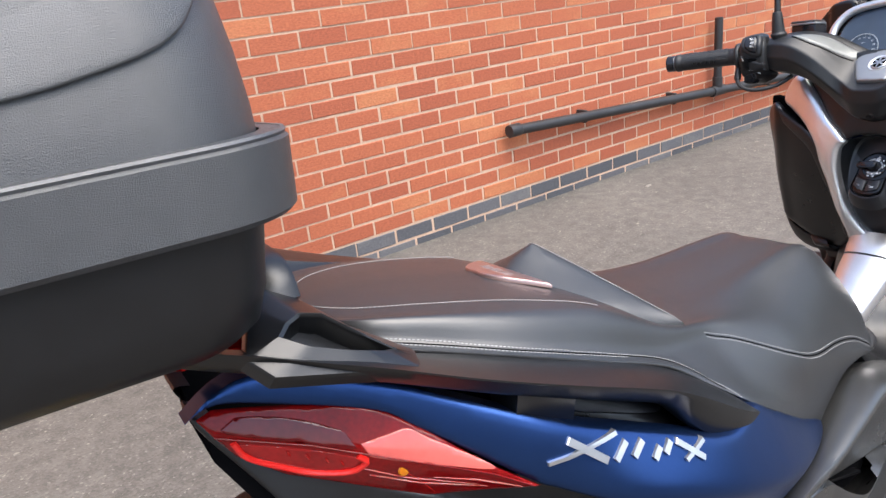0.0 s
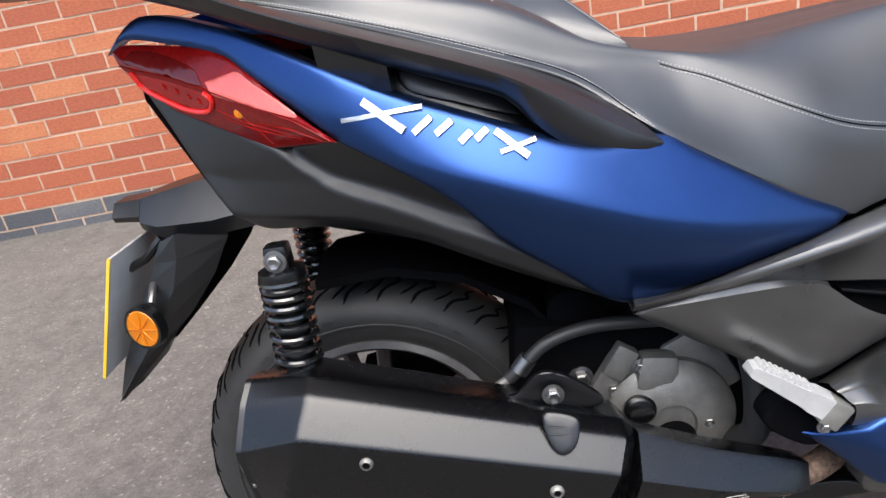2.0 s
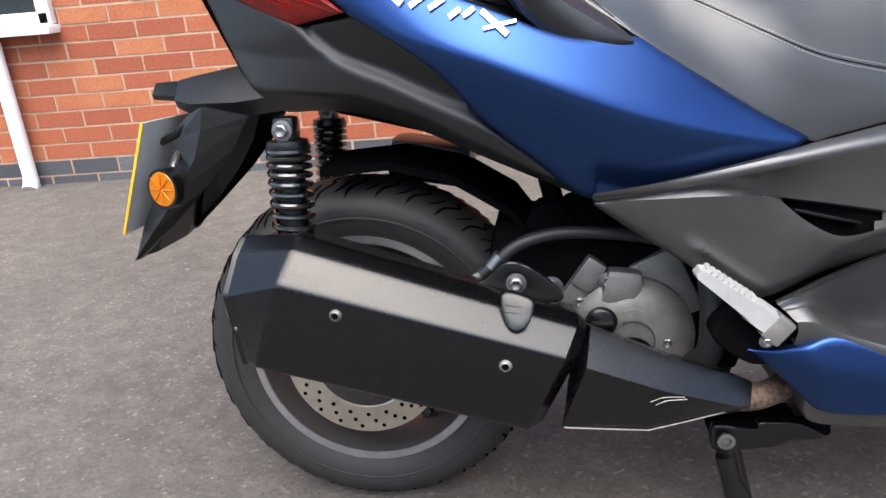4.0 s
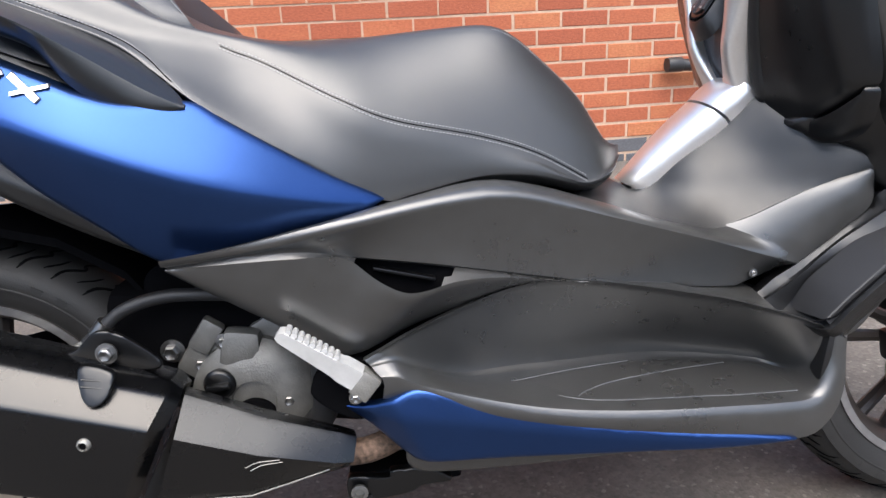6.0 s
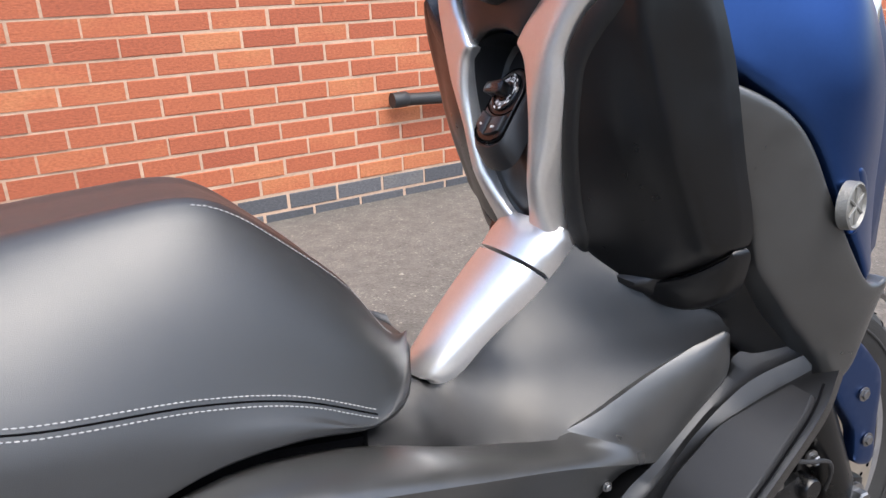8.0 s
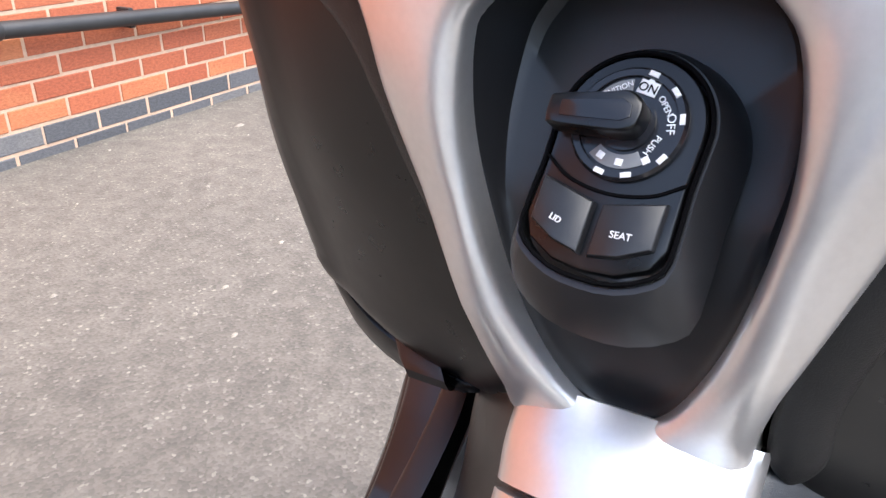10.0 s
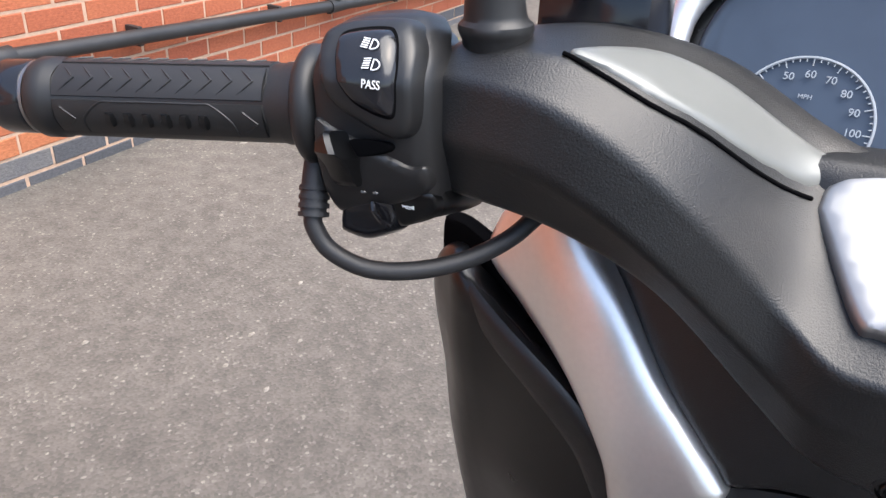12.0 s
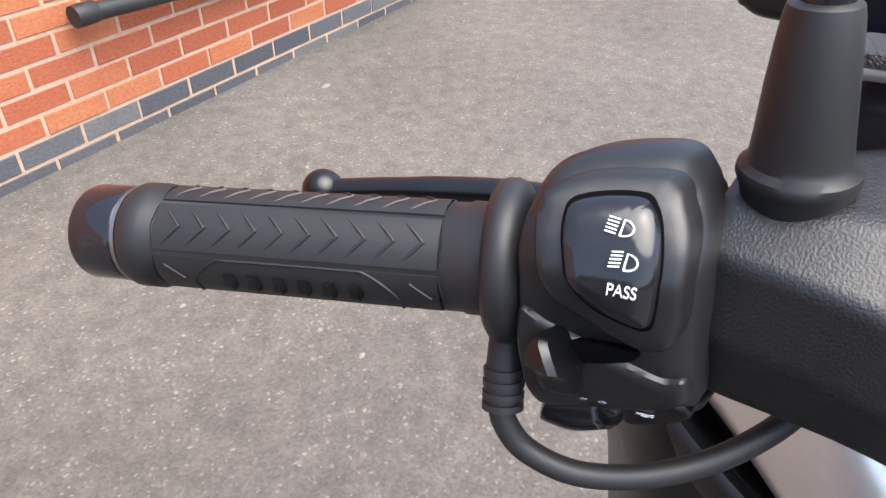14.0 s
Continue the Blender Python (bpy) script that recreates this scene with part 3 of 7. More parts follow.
def grab_rail(parent):
    rings = []
    for x in list(np.linspace(-.26, .30, 50)) + list(np.linspace(.306, .3655, 14)):
        (yi, zi), (yr, zr), (yf, zf) = rail_lines(x)
        soft = .10 + .30 * ease((x - .20) / .14)
        def mix(p, q, f_):
            return (p[0] + (q[0] - p[0]) * f_, p[1] + (q[1] - p[1]) * f_)
        i_, r_, f0 = (yi, zi), (yr, zr), (yf, zf)
        bulge = .004 * (1 - ease((x - .30) / .06))
        mid = mix(i_, r_, .5)
        ra, rb = mix(r_, i_, soft), mix(r_, f0, soft * 1.3)
        rm = mix(mix(ra, rb, .5), r_, .55)
        loop = [(yi - .022, zi - .014), (yi - .004, zi - .005), i_, mix(i_, r_, .12), (mid[0], mid[1] + bulge), ra, rm, rb, mix(r_, f0, .8), f0, (yf - .012, zf - .004), (yf - .04, zf + .004)]
        rings.append([(x, -max(.05, y), z) for y, z in loop])
    rail = part("grab_rail", loft(rings), RAIL_GREY, parent, "charcoal cast grab rail")
    web = part("rail_web", panel([(.06, .860), (.15, .825), (.245, .775), (.34, .725), (.31, .716), (.26, .728), (.215, .746), (.10, .795)], lambda x, z: WIDTH(x, z) - 0.055, side_place, thick=0.01),
               BLACK_SMOOTH, rail)
    slot = part("rail_slot", panel([(.123, .833), (.173, .809), (.227, .783), (.240, .758), (.169, .782), (.122, .803)], lambda x, z: WIDTH(x, z) - 0.048, side_place, thick=0.004, roll=0.004), BLACK, rail, "black slot pad under the rail")
    lug = part("rail_foot", loft([[(x, -.195, z - .024), (x, -.236, z - .022), (x, -.246, z + .014), (x, -.195, z + .02)] for x, z in ((.045, .852), (.085, .836), (.112, .825))]), RAIL_GREY, rail, "black rail foot")
    post = [Vector(p) for p in spline([(-.122, -.150, .985), (-.124, -.140, 1.004), (-.126, -.118, 1.016), (-.128, -.07, 1.021), (-.130, 0, 1.022)], 4)]
    rings = []
    for i, p in enumerate(post):
        t_ = (post[min(i + 1, len(post) - 1)] - post[max(i - 1, 0)]).normalized()
        out = t_.cross(Vector((1, 0, 0))).normalized() * .006
        w = Vector((.014 + .004 * min(1, i / 8), 0, 0))
        rings.append([tuple(p + a_ * w + b_ * out) for a_, b_ in ((-1, -.6), (-.7, -1), (.7, -1), (1, -.6), (1, .6), (.7, 1), (-.7, 1), (-1, .6))])
    arm = part("rail_bridge", loft(rings), RAIL_GREY, rail)
    # rear plate between bridge and bar, with a three-cornered hole
    outer = [(-.180, -.225, .978), (-.158, -.175, 1.001), (-.138, -.146, 1.008), (-.112, -.148, .992), (-.075, -.175, .957), (-.028, -.205, .925), (-.040, -.243, .922), (-.100, -.243, .942), (-.165, -.241, .962)]
    inner = [(-.150, -.222, .985), (-.140, -.212, .990), (-.126, -.206, .993), (-.108, -.207, .987), (-.080, -.215, .962), (-.054, -.223, .940), (-.064, -.226, .943), (-.098, -.229, .957), (-.130, -.229, .972)]
    nrm = Vector((.25, -.62, .74)).normalized()

    def shift(loop, k, s_=0.0):
        c = sum((Vector(p) for p in loop), Vector()) / len(loop)
        return [tuple(Vector(p) + nrm * (k - .007) + (c - Vector(p)) * s_) for p in loop]
    def dense(loop):
        return [tuple(Vector(p).lerp(Vector(q), j / 5)) for p, q in zip(loop, loop[1:] + loop[:1]) for j in range(5)]
    br = part("rail_plate", loft([shift(dense(q_), k_, e_) for q_, k_, e_ in ((outer, -.014, 0), (outer, -.004, 0), (outer, -.001, .005), (outer, .001, .02), (outer, .002, .06), (inner, .002, -.02), (inner, .001, .07), (inner, -.003, .12), (inner, -.020, .20))], caps=False), RAIL_GREY, rail, "charcoal cast end plate with a three-cornered hole")
    hole = part("plate_hole_cover", loft([shift(inner, -.020, -.02), shift(inner, -.019, -.02)]), BLACK_SMOOTH, rail, "black cover under the hole")
    r2 = mirrored(rail)
    r2.location.y, r2.location.z = .010, .028
    for o in (web, slot, lug, arm, br, hole):
        mirrored(o).parent = r2


grab_rail(scooter)


# seat: rider's dished front, bolster and pillion pad in one cover
def seat_lines(x):
    low = spline_at(SEAT_LOW, x)
    seam = spline_at(SEAT_SEAM, x)
    crest = spline_at(SEAT_CREST, x)
    top = spline_at(SEAT_TOP, x)
    return low, seam, crest, top


SEAT_LOW = smooth_table([(-.085, .06, .905), (-.05, .135, .905), (.013, .165, .886), (.098, .193, .858), (.193, .203, .820), (.28, .202, .782), (.33, .218, .747), (.375, .238, .714),
                         (.46, .228, .658), (.561, .202, .594), (.60, .19, .594), (.687, .163, .606), (.76, .145, .600), (.83, .125, .581), (.87, .105, .588), (.905, .03, .60)])
SEAT_SEAM = smooth_table([(-.085, .055, .915), (-.05, .12, .915), (.013, .152, .899), (.098, .180, .872), (.193, .188, .838), (.28, .184, .802), (.33, .178, .788), (.396, .168, .770),
                          (.437, .174, .756), (.523, .192, .712), (.586, .184, .684), (.69, .152, .657), (.765, .133, .630), (.83, .119, .59), (.87, .09, .60), (.905, .025, .61)])
SEAT_CREST = smooth_table([(-.085, .03, .921), (-.05, .090, .929), (.013, .122, .923), (.098, .140, .906), (.193, .148, .880), (.235, .150, .864), (.275, .148, .842), (.33, .145, .808), (.396, .132, .788),
                           (.46, .122, .780), (.55, .10, .780), (.65, .085, .786), (.71, .078, .787), (.745, .074, .775), (.785, .070, .742), (.838, .062, .690), (.875, .048, .635), (.905, .015, .612)])
SEAT_TOP = smooth_table([(-.085, .922), (-.05, .932), (.013, .930), (.098, .914), (.193, .889), (.235, .872), (.275, .850), (.33, .815), (.396, .793),
                         (.46, .784), (.55, .783), (.65, .789), (.71, .790), (.745, .778), (.785, .745), (.838, .692), (.875, .637), (.905, .612)])


def seat_spot(x, v, lift=.0006):
    """A point on the cover: v 0 on the centre line, 1 on the crest."""
    crest, top = spline_at(SEAT_CREST, x), spline_at(SEAT_TOP, x)
    return (x, crest[0] * v, top[0] + (crest[1] - top[0]) * (.73 * v if v < .55 else .4 + .6 * (v - .55) / .45) + lift)


def build_seat(parent):
    rings = []
    xs = list(np.linspace(-.085, .36, 46)) + list(np.linspace(.37, .905, 50))
    for x in xs:
        low, seam, crest, top = seat_lines(x)
        ctrl = [(low[0] - 0.03, low[1] - 0.012), (low[0] - 0.004, low[1]), (low[0], low[1] + 0.006), (seam[0] + (low[0] - seam[0]) * 0.45 + 0.004, (seam[1] + low[1]) / 2), (seam[0], seam[1]),
                ((seam[0] + crest[0]) / 2 + 0.006, (seam[1] + crest[1]) / 2 + 0.010), (crest[0], crest[1]), (crest[0] * 0.55, crest[1] * 0.4 + top[0] * 0.6), (0, top[0])]
        half = spline(ctrl, 4)
        rings.append([(x, -p[0], p[1]) for p in half] + [(x, p[0], p[1]) for p in half[-2::-1]])
    bm = loft(rings, closed=True, caps=True)
    global SEAT_TREE
    SEAT_TREE = BVHTree.FromBMesh(bm)
    return part("seat", bm, VINYL, parent, "black vinyl stepped seat with grey stitching")


seat = build_seat(scooter)


def stitches(points, parent, lift=0.0012, pitch=0.0045):
    """A run of thread stitches along a line on the cover."""
    pts = [Vector(p) for p in points]
    bm = bmesh.new()
    acc, out = 0.0, []
    for a, b in zip(pts, pts[1:]):
        d = (b - a).length
        while acc < d:
            c = a + (b - a) * (acc / d)
            t = (b - a).normalized() * pitch * 0.33
            tube([c - t, c, c + t], [0.0005, 0.0008, 0.0005], 4, bm)
            acc += pitch
        acc -= d
    return part("stitching", bm, THREAD, parent)


def on_seat(points, lift=.0012):
    """Points drawn onto the seat's skin."""
    out = []
    for p in points:
        hit, normal, _, _ = SEAT_TREE.find_nearest(Vector(p))
        if normal.dot(Vector((0, p[1], .05))) < 0:
            normal = -normal
        out.append(tuple(hit + normal * lift))
    return out


def lines_on_seat():
    """Double-stitched seams: one round the pillion pad down to the rail's end, one round the rider's cushion; single runs on top."""
    pad = spline([(-.062, .112, .914), (-.03, .135, .908), (.013, .154, .896), (.098, .184, .868), (.193, .194, .831), (.27, .190, .793), (.31, .200, .772), (.34, .220, .746), (.364, .238, .722)], 8)
    cushion = spline([(.388, .158, .774), (.437, .172, .757), (.523, .192, .712), (.586, .184, .684), (.69, .152, .657), (.765, .133, .630), (.835, .117, .590)], 8)
    for s in (-1, 1):
        for line in (pad, cushion):
            for dz in (.0045, -.0045):
                stitches(on_seat([(p[0], s * p[1], p[2] + dz) for p in line]), seat)
            part("seam_fold", tube(on_seat([(p[0], s * p[1], p[2]) for p in line], .0000), .0008, 6), DARK, seat)
        stitches(on_seat([(x, s * c[0], c[1] + .001) for x in np.linspace(.72, .885, 20) for c in [spline_at(SEAT_CREST, x)]]), seat)
        top = [(-.066, .14), (-.060, .45), (-.045, .68), (-.02, .80), (.04, .86), (.12, .90), (.19, .97), (.225, 1.04)]
        stitches([(q[0], s * q[1], q[2]) for q in [seat_spot(x, v, .0016) for x, v in spline(top, 6)]], seat)


def bolster_lines(v):
    """Rear foot, crest and front foot of the back rest at v, -1 to 1 across the seat."""
    a = abs(v)
    y = .156 * v
    crest = (.258 + .100 * a ** 1.3, y, .908 - .104 * a ** 1.25)
    rear = (.204 + .149 * a ** 3, y * (1 - .02 * a), spline_at(SEAT_TOP, .204 + .149 * a ** 3)[0] - .006 - .006 * a)
    front = (crest[0] + .042 - .022 * a, y, spline_at(SEAT_TOP, crest[0] + .042)[0] - .012)
    return rear, crest, front


def bolster(parent):
    rings = []
    for v in np.linspace(-1, 1, 33):
        r, c, f_ = [np.array(q) for q in bolster_lines(v)]
        k = 1 - .85 * abs(v) ** 6
        rings.append([r + (0, 0, -.01), r, r + (c - r) * .45 + (-.004 * k, 0, .003 * k), r + (c - r) * .85 + (-.003 * k, 0, .002 * k), c + (0.002 * k, 0, .0005), c + (.008 * k, 0, -.003 * k), f_ + (c - f_) * .5 + (.006 * k, 0, 0), f_, f_ + (0, 0, -.01)])
    o = part("back_rest", loft(rings), VINYL, parent, "raised black vinyl back rest between the seats")
    stitches([tuple(np.array(bolster_lines(v)[1]) + (.0005, 0, .0012)) for v in np.linspace(-.96, .96, 60)], o)


lines_on_seat()
bolster(seat)


def seat_badge(parent):
    outline = [(.162, -.042), (.206, -.088), (.216, -.082), (.219, -.012), (.217, .052), (.206, .060), (.162, .018), (.158, -.012)]
    base = lambda x: spline_at(SEAT_TOP, x)[0]
    bm = panel(outline, lambda x, y: base(x) + .0045, lambda a, b, d: (a, b, d), thick=.004, roll=.003, step=.008)
    m = part("seat_badge", bm, mat("brushed_badge_plate", (.50, .34, .31), .3, .9, .05, 200), parent, "brushed metal badge plate on the seat")
    for k in range(6):
        x0 = .186 + .001 * (k % 2)
        part("badge_bar", block((.013, .0055, .001), (x0, -.042 + .0105 * k, base(x0) + .0052), (0, 12, 0), 0), POLISHED, m)


seat_badge(seat)

# side cover, foot board, lower blue panel
def run(*pieces, n=26):
    """A line through one or more smooth pieces, n even steps to each."""
    out = []
    for piece in pieces:
        q = np.array(spline(piece, 8))
        d = np.concatenate(([0], np.cumsum(np.linalg.norm(np.diff(q, axis=0), axis=1))))
        u = np.linspace(0, d[-1], n + 1)
        p = np.stack([np.interp(u, d, q[:, i]) for i in range(3)], 1)
        out += list(p if not out else p[1:])
    return np.array(out)


def between(a, b, f, bulge=(0, 0, 0)):
    return a + (b - a) * f + np.array(bulge)


def skin(name, lines, material, label, far=True, skip=None, parent=None):
    """A moulding stretched over lines that run along it; skip: strips and steps left open."""
    bm = loft(lines, closed=False)
    if skip:
        bm.faces.ensure_lookup_table()
        bmesh.ops.delete(bm, geom=[bm.faces[ring * (len(lines[0]) - 1) + i] for ring, i in skip], context="FACES_ONLY")
    ob = part(name, bm, material, parent or scooter, label)
    if far:
        mirrored(ob)
    return ob


# the side cover: a top facet from the seat to the ridge, running up to the leg shield, and an undercut flank
COVER_SEAM = run([(.322, -.267, .549), (.387, -.256, .558), (.444, -.245, .569), (.504, -.234, .580), (.559, -.218, .591), (.604, -.205, .598), (.644, -.191, .605), (.692, -.173, .607), (.743, -.153, .597), (.821, -.123, .569), (.900, -.115, .537), (.971, -.117, .520), (1.018, -.121, .518)],
                 [(1.018, -.121, .518), (1.055, -.128, .530), (1.122, -.140, .562), (1.195, -.150, .588)])
COVER_RIDGE = run([(.320, -.268, .546), (.418, -.266, .556), (.506, -.261, .571), (.566, -.251, .580), (.628, -.238, .588), (.690, -.223, .591), (.731, -.214, .587), (.776, -.204, .575), (.834, -.193, .556), (.910, -.179, .531), (.991, -.165, .505), (1.059, -.156, .481), (1.113, -.150, .463)],
                  [(1.113, -.150, .463), (1.163, -.152, .501), (1.200, -.154, .530), (1.210, -.153, .548), (1.208, -.152, .570)])
COVER_CREASE = run([(.326, -.263, .543), (.414, -.255, .548), (.466, -.247, .548), (.524, -.237, .535), (.623, -.224, .515), (.759, -.198, .482), (.834, -.182, .465), (.915, -.162, .449), (1.016, -.141, .434), (1.040, -.137, .434), (1.062, -.133, .441), (1.093, -.126, .450)],
                   [(1.093, -.126, .450), (1.165, -.130, .494), (1.204, -.134, .526), (1.216, -.134, .548), (1.214, -.134, .572)])
seam_ring = [between(COVER_SEAM, COVER_RIDGE, f, (0, -h, h)) for f, h in ((.04, 0), (.12, .002), (.35, .006), (.62, .0075), (.82, .0055), (.93, .003))]
flank_ring = [between(COVER_RIDGE, COVER_CREASE, f, (0, h, 0)) for f, h in ((.035, 0), (.09, .0005), (.30, .002), (.60, .003), (.85, .0015), (.97, 0))]
skin("side_cover", [COVER_SEAM + np.array((0, .03, -.016)), COVER_SEAM + np.array((0, .004, -.004))] + seam_ring + [between(COVER_RIDGE, COVER_CREASE, 0, (0, -.0005, .001))] + flank_ring + [COVER_CREASE + np.array((0, .003, -.001)), COVER_CREASE + np.array((0, .03, .004))],
     GREY, "dark grey side cover with a sharp ridge")
# the lower half stands out from the crease and carries the air vent
SHELF = run([(.324, -.2635, .542), (.40, -.2585, .542), (.47, -.252, .541), (.512, -.250, .539), (.528, -.250, .532)], [(.528, -.250, .532), (.553, -.256, .509), (.582, -.259, .4925), (.608, -.255, .4915), (.646, -.245, .499), (.70, -.226, .495), (.756, -.208, .483), (.84, -.186, .465), (.93, -.172, .448), (1.06, -.158, .425)], n=60)
LOW_TOP = run([(.326, -.262, .543), (.414, -.254, .548), (.466, -.246, .549), (.512, -.238, .540), (.530, -.236, .534)], [(.530, -.236, .534), (.623, -.223, .515), (.70, -.209, .497), (.759, -.196, .482), (.834, -.180, .465), (.915, -.160, .449), (1.016, -.139, .434), (1.06, -.134, .428)], n=60)
LOW_FOOT = run([(.322, -.262, .540), (.354, -.250, .514), (.395, -.240, .484), (.438, -.232, .453), (.485, -.227, .412)], [(.485, -.227, .412), (.527, -.227, .414), (.590, -.217, .440), (.65, -.210, .458), (.72, -.194, .473), (.79, -.191, .476), (.87, -.191, .463), (.94, -.198, .450), (1.06, -.208, .418)], n=60)
skin("side_cover_lower", [LOW_TOP + np.array((0, .03, -.002)), LOW_TOP, between(LOW_TOP, SHELF, .5), between(LOW_TOP, SHELF, .93)] + [between(SHELF, LOW_FOOT, f, (0, -h, 0)) for f, h in ((.05, 0), (.16, .001), (.42, .002), (.70, .002), (.95, 0))] + [LOW_FOOT + np.array((0, .004, -.002)), LOW_FOOT + np.array((0, .04, 0))],
     GREY, "dark grey lower half of the side cover", skip=[(1, i) for i in range(60, 73)] + [(2, i) for i in range(60, 72)])
# Added filler: near-black behind the gaps between the side covers.
side_panel("cover_base", [(.46, .44), (.52, .455), (.64, .475), (.71, .488), (.80, .482), (.92, .455), (1.06, .425), (1.10, .40), (.95, .39), (.75, .40), (.60, .385), (.52, .37), (.475, .40)], lambda x, z: .165 - .12 * max(0, x - .6), DARK, scooter, "near-black filler behind the side covers", thick=.02, roll=.004, step=.02)
# Backing behind the vent opening; the hole's shade is in its near-black colour.
side_panel("vent", [(.515, .545), (.64, .530), (.64, .480), (.55, .480)], lambda x, z: .214, DARK, scooter, "near-black backing behind the side air vent", thick=.01, roll=.001, step=.02)
part("vent_louvre", block((.075, .012, .004), (.585, -.222, .508), (0, 14, 0), .001), BLACK_SMOOTH, scooter)

# the foot board: a wall falls from its rolled top edge to a flat ledge with a mat, and a rounded lip outside
WELL_TOP = run([(.530, -.244, .411), (.560, -.240, .425), (.590, -.233, .438), (.65, -.212, .456), (.72, -.192, .472), (.79, -.189, .476), (.87, -.190, .464), (.94, -.198, .451), (1.0, -.208, .439), (1.064, -.217, .419), (1.121, -.2255, .397)], n=60)
WELL_FOOT = run([(.540, -.250, .402), (.565, -.246, .404), (.590, -.220, .388), (.645, -.176, .353), (.715, -.154, .347), (.80, -.134, .341), (.88, -.114, .336), (.95, -.106, .331), (1.02, -.114, .325), (1.075, -.128, .320), (1.099, -.160, .320), (1.110, -.205, .345), (1.119, -.222, .392)], n=60)
WELL_LIP = run([(.548, -.255, .393), (.568, -.257, .392), (.595, -.258, .380), (.65, -.260, .364), (.70, -.262, .351), (.76, -.262, .339), (.82, -.260, .331), (.90, -.258, .324), (.98, -.252, .319), (1.05, -.245, .314), (1.096, -.236, .315), (1.118, -.230, .350), (1.122, -.227, .393)], n=60)
WELL_OUT = run([(.553, -.256, .382), (.572, -.258, .381), (.597, -.261, .370), (.65, -.266, .353), (.70, -.270, .340), (.76, -.272, .327), (.82, -.271, .318), (.90, -.269, .311), (.98, -.263, .306), (1.05, -.256, .301), (1.103, -.247, .302), (1.128, -.238, .340), (1.128, -.231, .390)], n=60)
BOARD_FOOT = run([(.550, -.252, .362), (.570, -.255, .363), (.593, -.258, .358), (.64, -.262, .342), (.70, -.264, .324), (.773, -.264, .308), (.85, -.262, .292), (.92, -.260, .281), (1.0, -.257, .268), (1.06, -.253, .262), (1.105, -.246, .268), (1.136, -.238, .310), (1.138, -.233, .386)], n=60)
skin("foot_board", [WELL_TOP + np.array((0, .03, -.012)), WELL_TOP + np.array((0, .004, .001)), WELL_TOP + np.array((0, -.004, .0005))]
     + [between(WELL_TOP, WELL_FOOT, f, (0, h, -.4 * h)) for f, h in ((.05, .0), (.10, .001), (.22, .001), (.42, .002), (.64, .003), (.82, .002), (.93, 0))]
     + [between(WELL_FOOT, between(WELL_TOP, WELL_LIP, .5), .05)] + [between(WELL_FOOT, WELL_LIP, f) for f in (.08, .16, .5, .90, .97)]
     + [between(WELL_LIP, WELL_OUT, .35, (0, -.001, .003)), between(WELL_LIP, WELL_OUT, .75, (0, -.001, .002)), between(WELL_OUT, BOARD_FOOT, .1), between(WELL_OUT, BOARD_FOOT, .55, (0, -.001, 0)), BOARD_FOOT, BOARD_FOOT + np.array((0, .06, .01))],
     GREY, "dark grey foot board moulding with a recessed step")
part("board_end", block((.02, .10, .10), (1.122, -.18, .355), (0, 8, 0), .004), BLACK, scooter)


def mat_z(x, y):
    """The ledge's height."""
    return .310 - .082 * (x - 1.088) + .1 * (y + .219)


FOOT_MAT = [(.698, -.204), (.80, -.168), (.885, -.144), (.94, -.138), (1.00, -.143), (1.066, -.152), (1.084, -.190), (1.087, -.219), (1.02, -.228), (.94, -.234), (.84, -.242), (.79, -.238)]
mat_part = part("foot_mat", panel(FOOT_MAT, lambda x, y: .003, lambda x, y, d: (x, y, mat_z(x, y) + d), corner=(0, 7), thick=.004, roll=.002, dome=.001, step=.010), GREY, scooter, "dark rubber foot mat")
mirrored(mat_part)
for line in ([(.700, -.206), (.745, -.224), (.79, -.2395), (.84, -.2435), (.94, -.236), (1.02, -.230), (1.086, -.221)], [(.792, -.234), (.805, -.222), (.845, -.199), (.93, -.170), (1.02, -.147)], [(.700, -.203), (.80, -.167), (.885, -.143)]):
    part("mat_edge", tube([(x, y, mat_z(x, y) + .0034) for x, y in spline(line, 5)], .0007, 6), PALE_EDGE, scooter)
LOW_CREASE = line_at([(.50, .354), (.563, .3426), (.698, .3185), (.837, .293), (.95, .276), (1.08, .264)])


def low_blue_depth(x, z):
    """Creased along its length, with a facet turned back at its rear corner."""
    up = z - LOW_CREASE(x)
    return .270 - .035 * max(0, x - .8) - .20 * max(0, up) - .28 * max(0, -up) - .55 * max(0, .575 + .45 * (.33 - z) - x)


side_panel("lower_side_panel", [(.500, .346), (.517, .349), (.555, .362), (.593, .3745), (.65, .358), (.704, .341), (.773, .321), (.85, .304), (.916, .291), (1.068, .266), (.98, .2605), (.837, .2675), (.70, .271), (.60, .2705), (.575, .280), (.53, .325)],
           low_blue_depth, BLUE, scooter, "matt blue lower side panel", corner=(3, 9, 13), thick=0.012, roll=.004, dome=.003, step=.007)
side_panel("belly_side", [(.575, .288), (.60, .276), (.70, .276), (.837, .272), (.98, .265), (1.06, .268), (1.0, .250), (.85, .243), (.70, .238), (.588, .244)], lambda x, z: .236 - .035 * max(0, x - .8) - .35 * max(0, .275 - z), GREY, scooter, "dark grey belly panel under the blue", corner=(9,), thick=.05, roll=.004, step=.010)
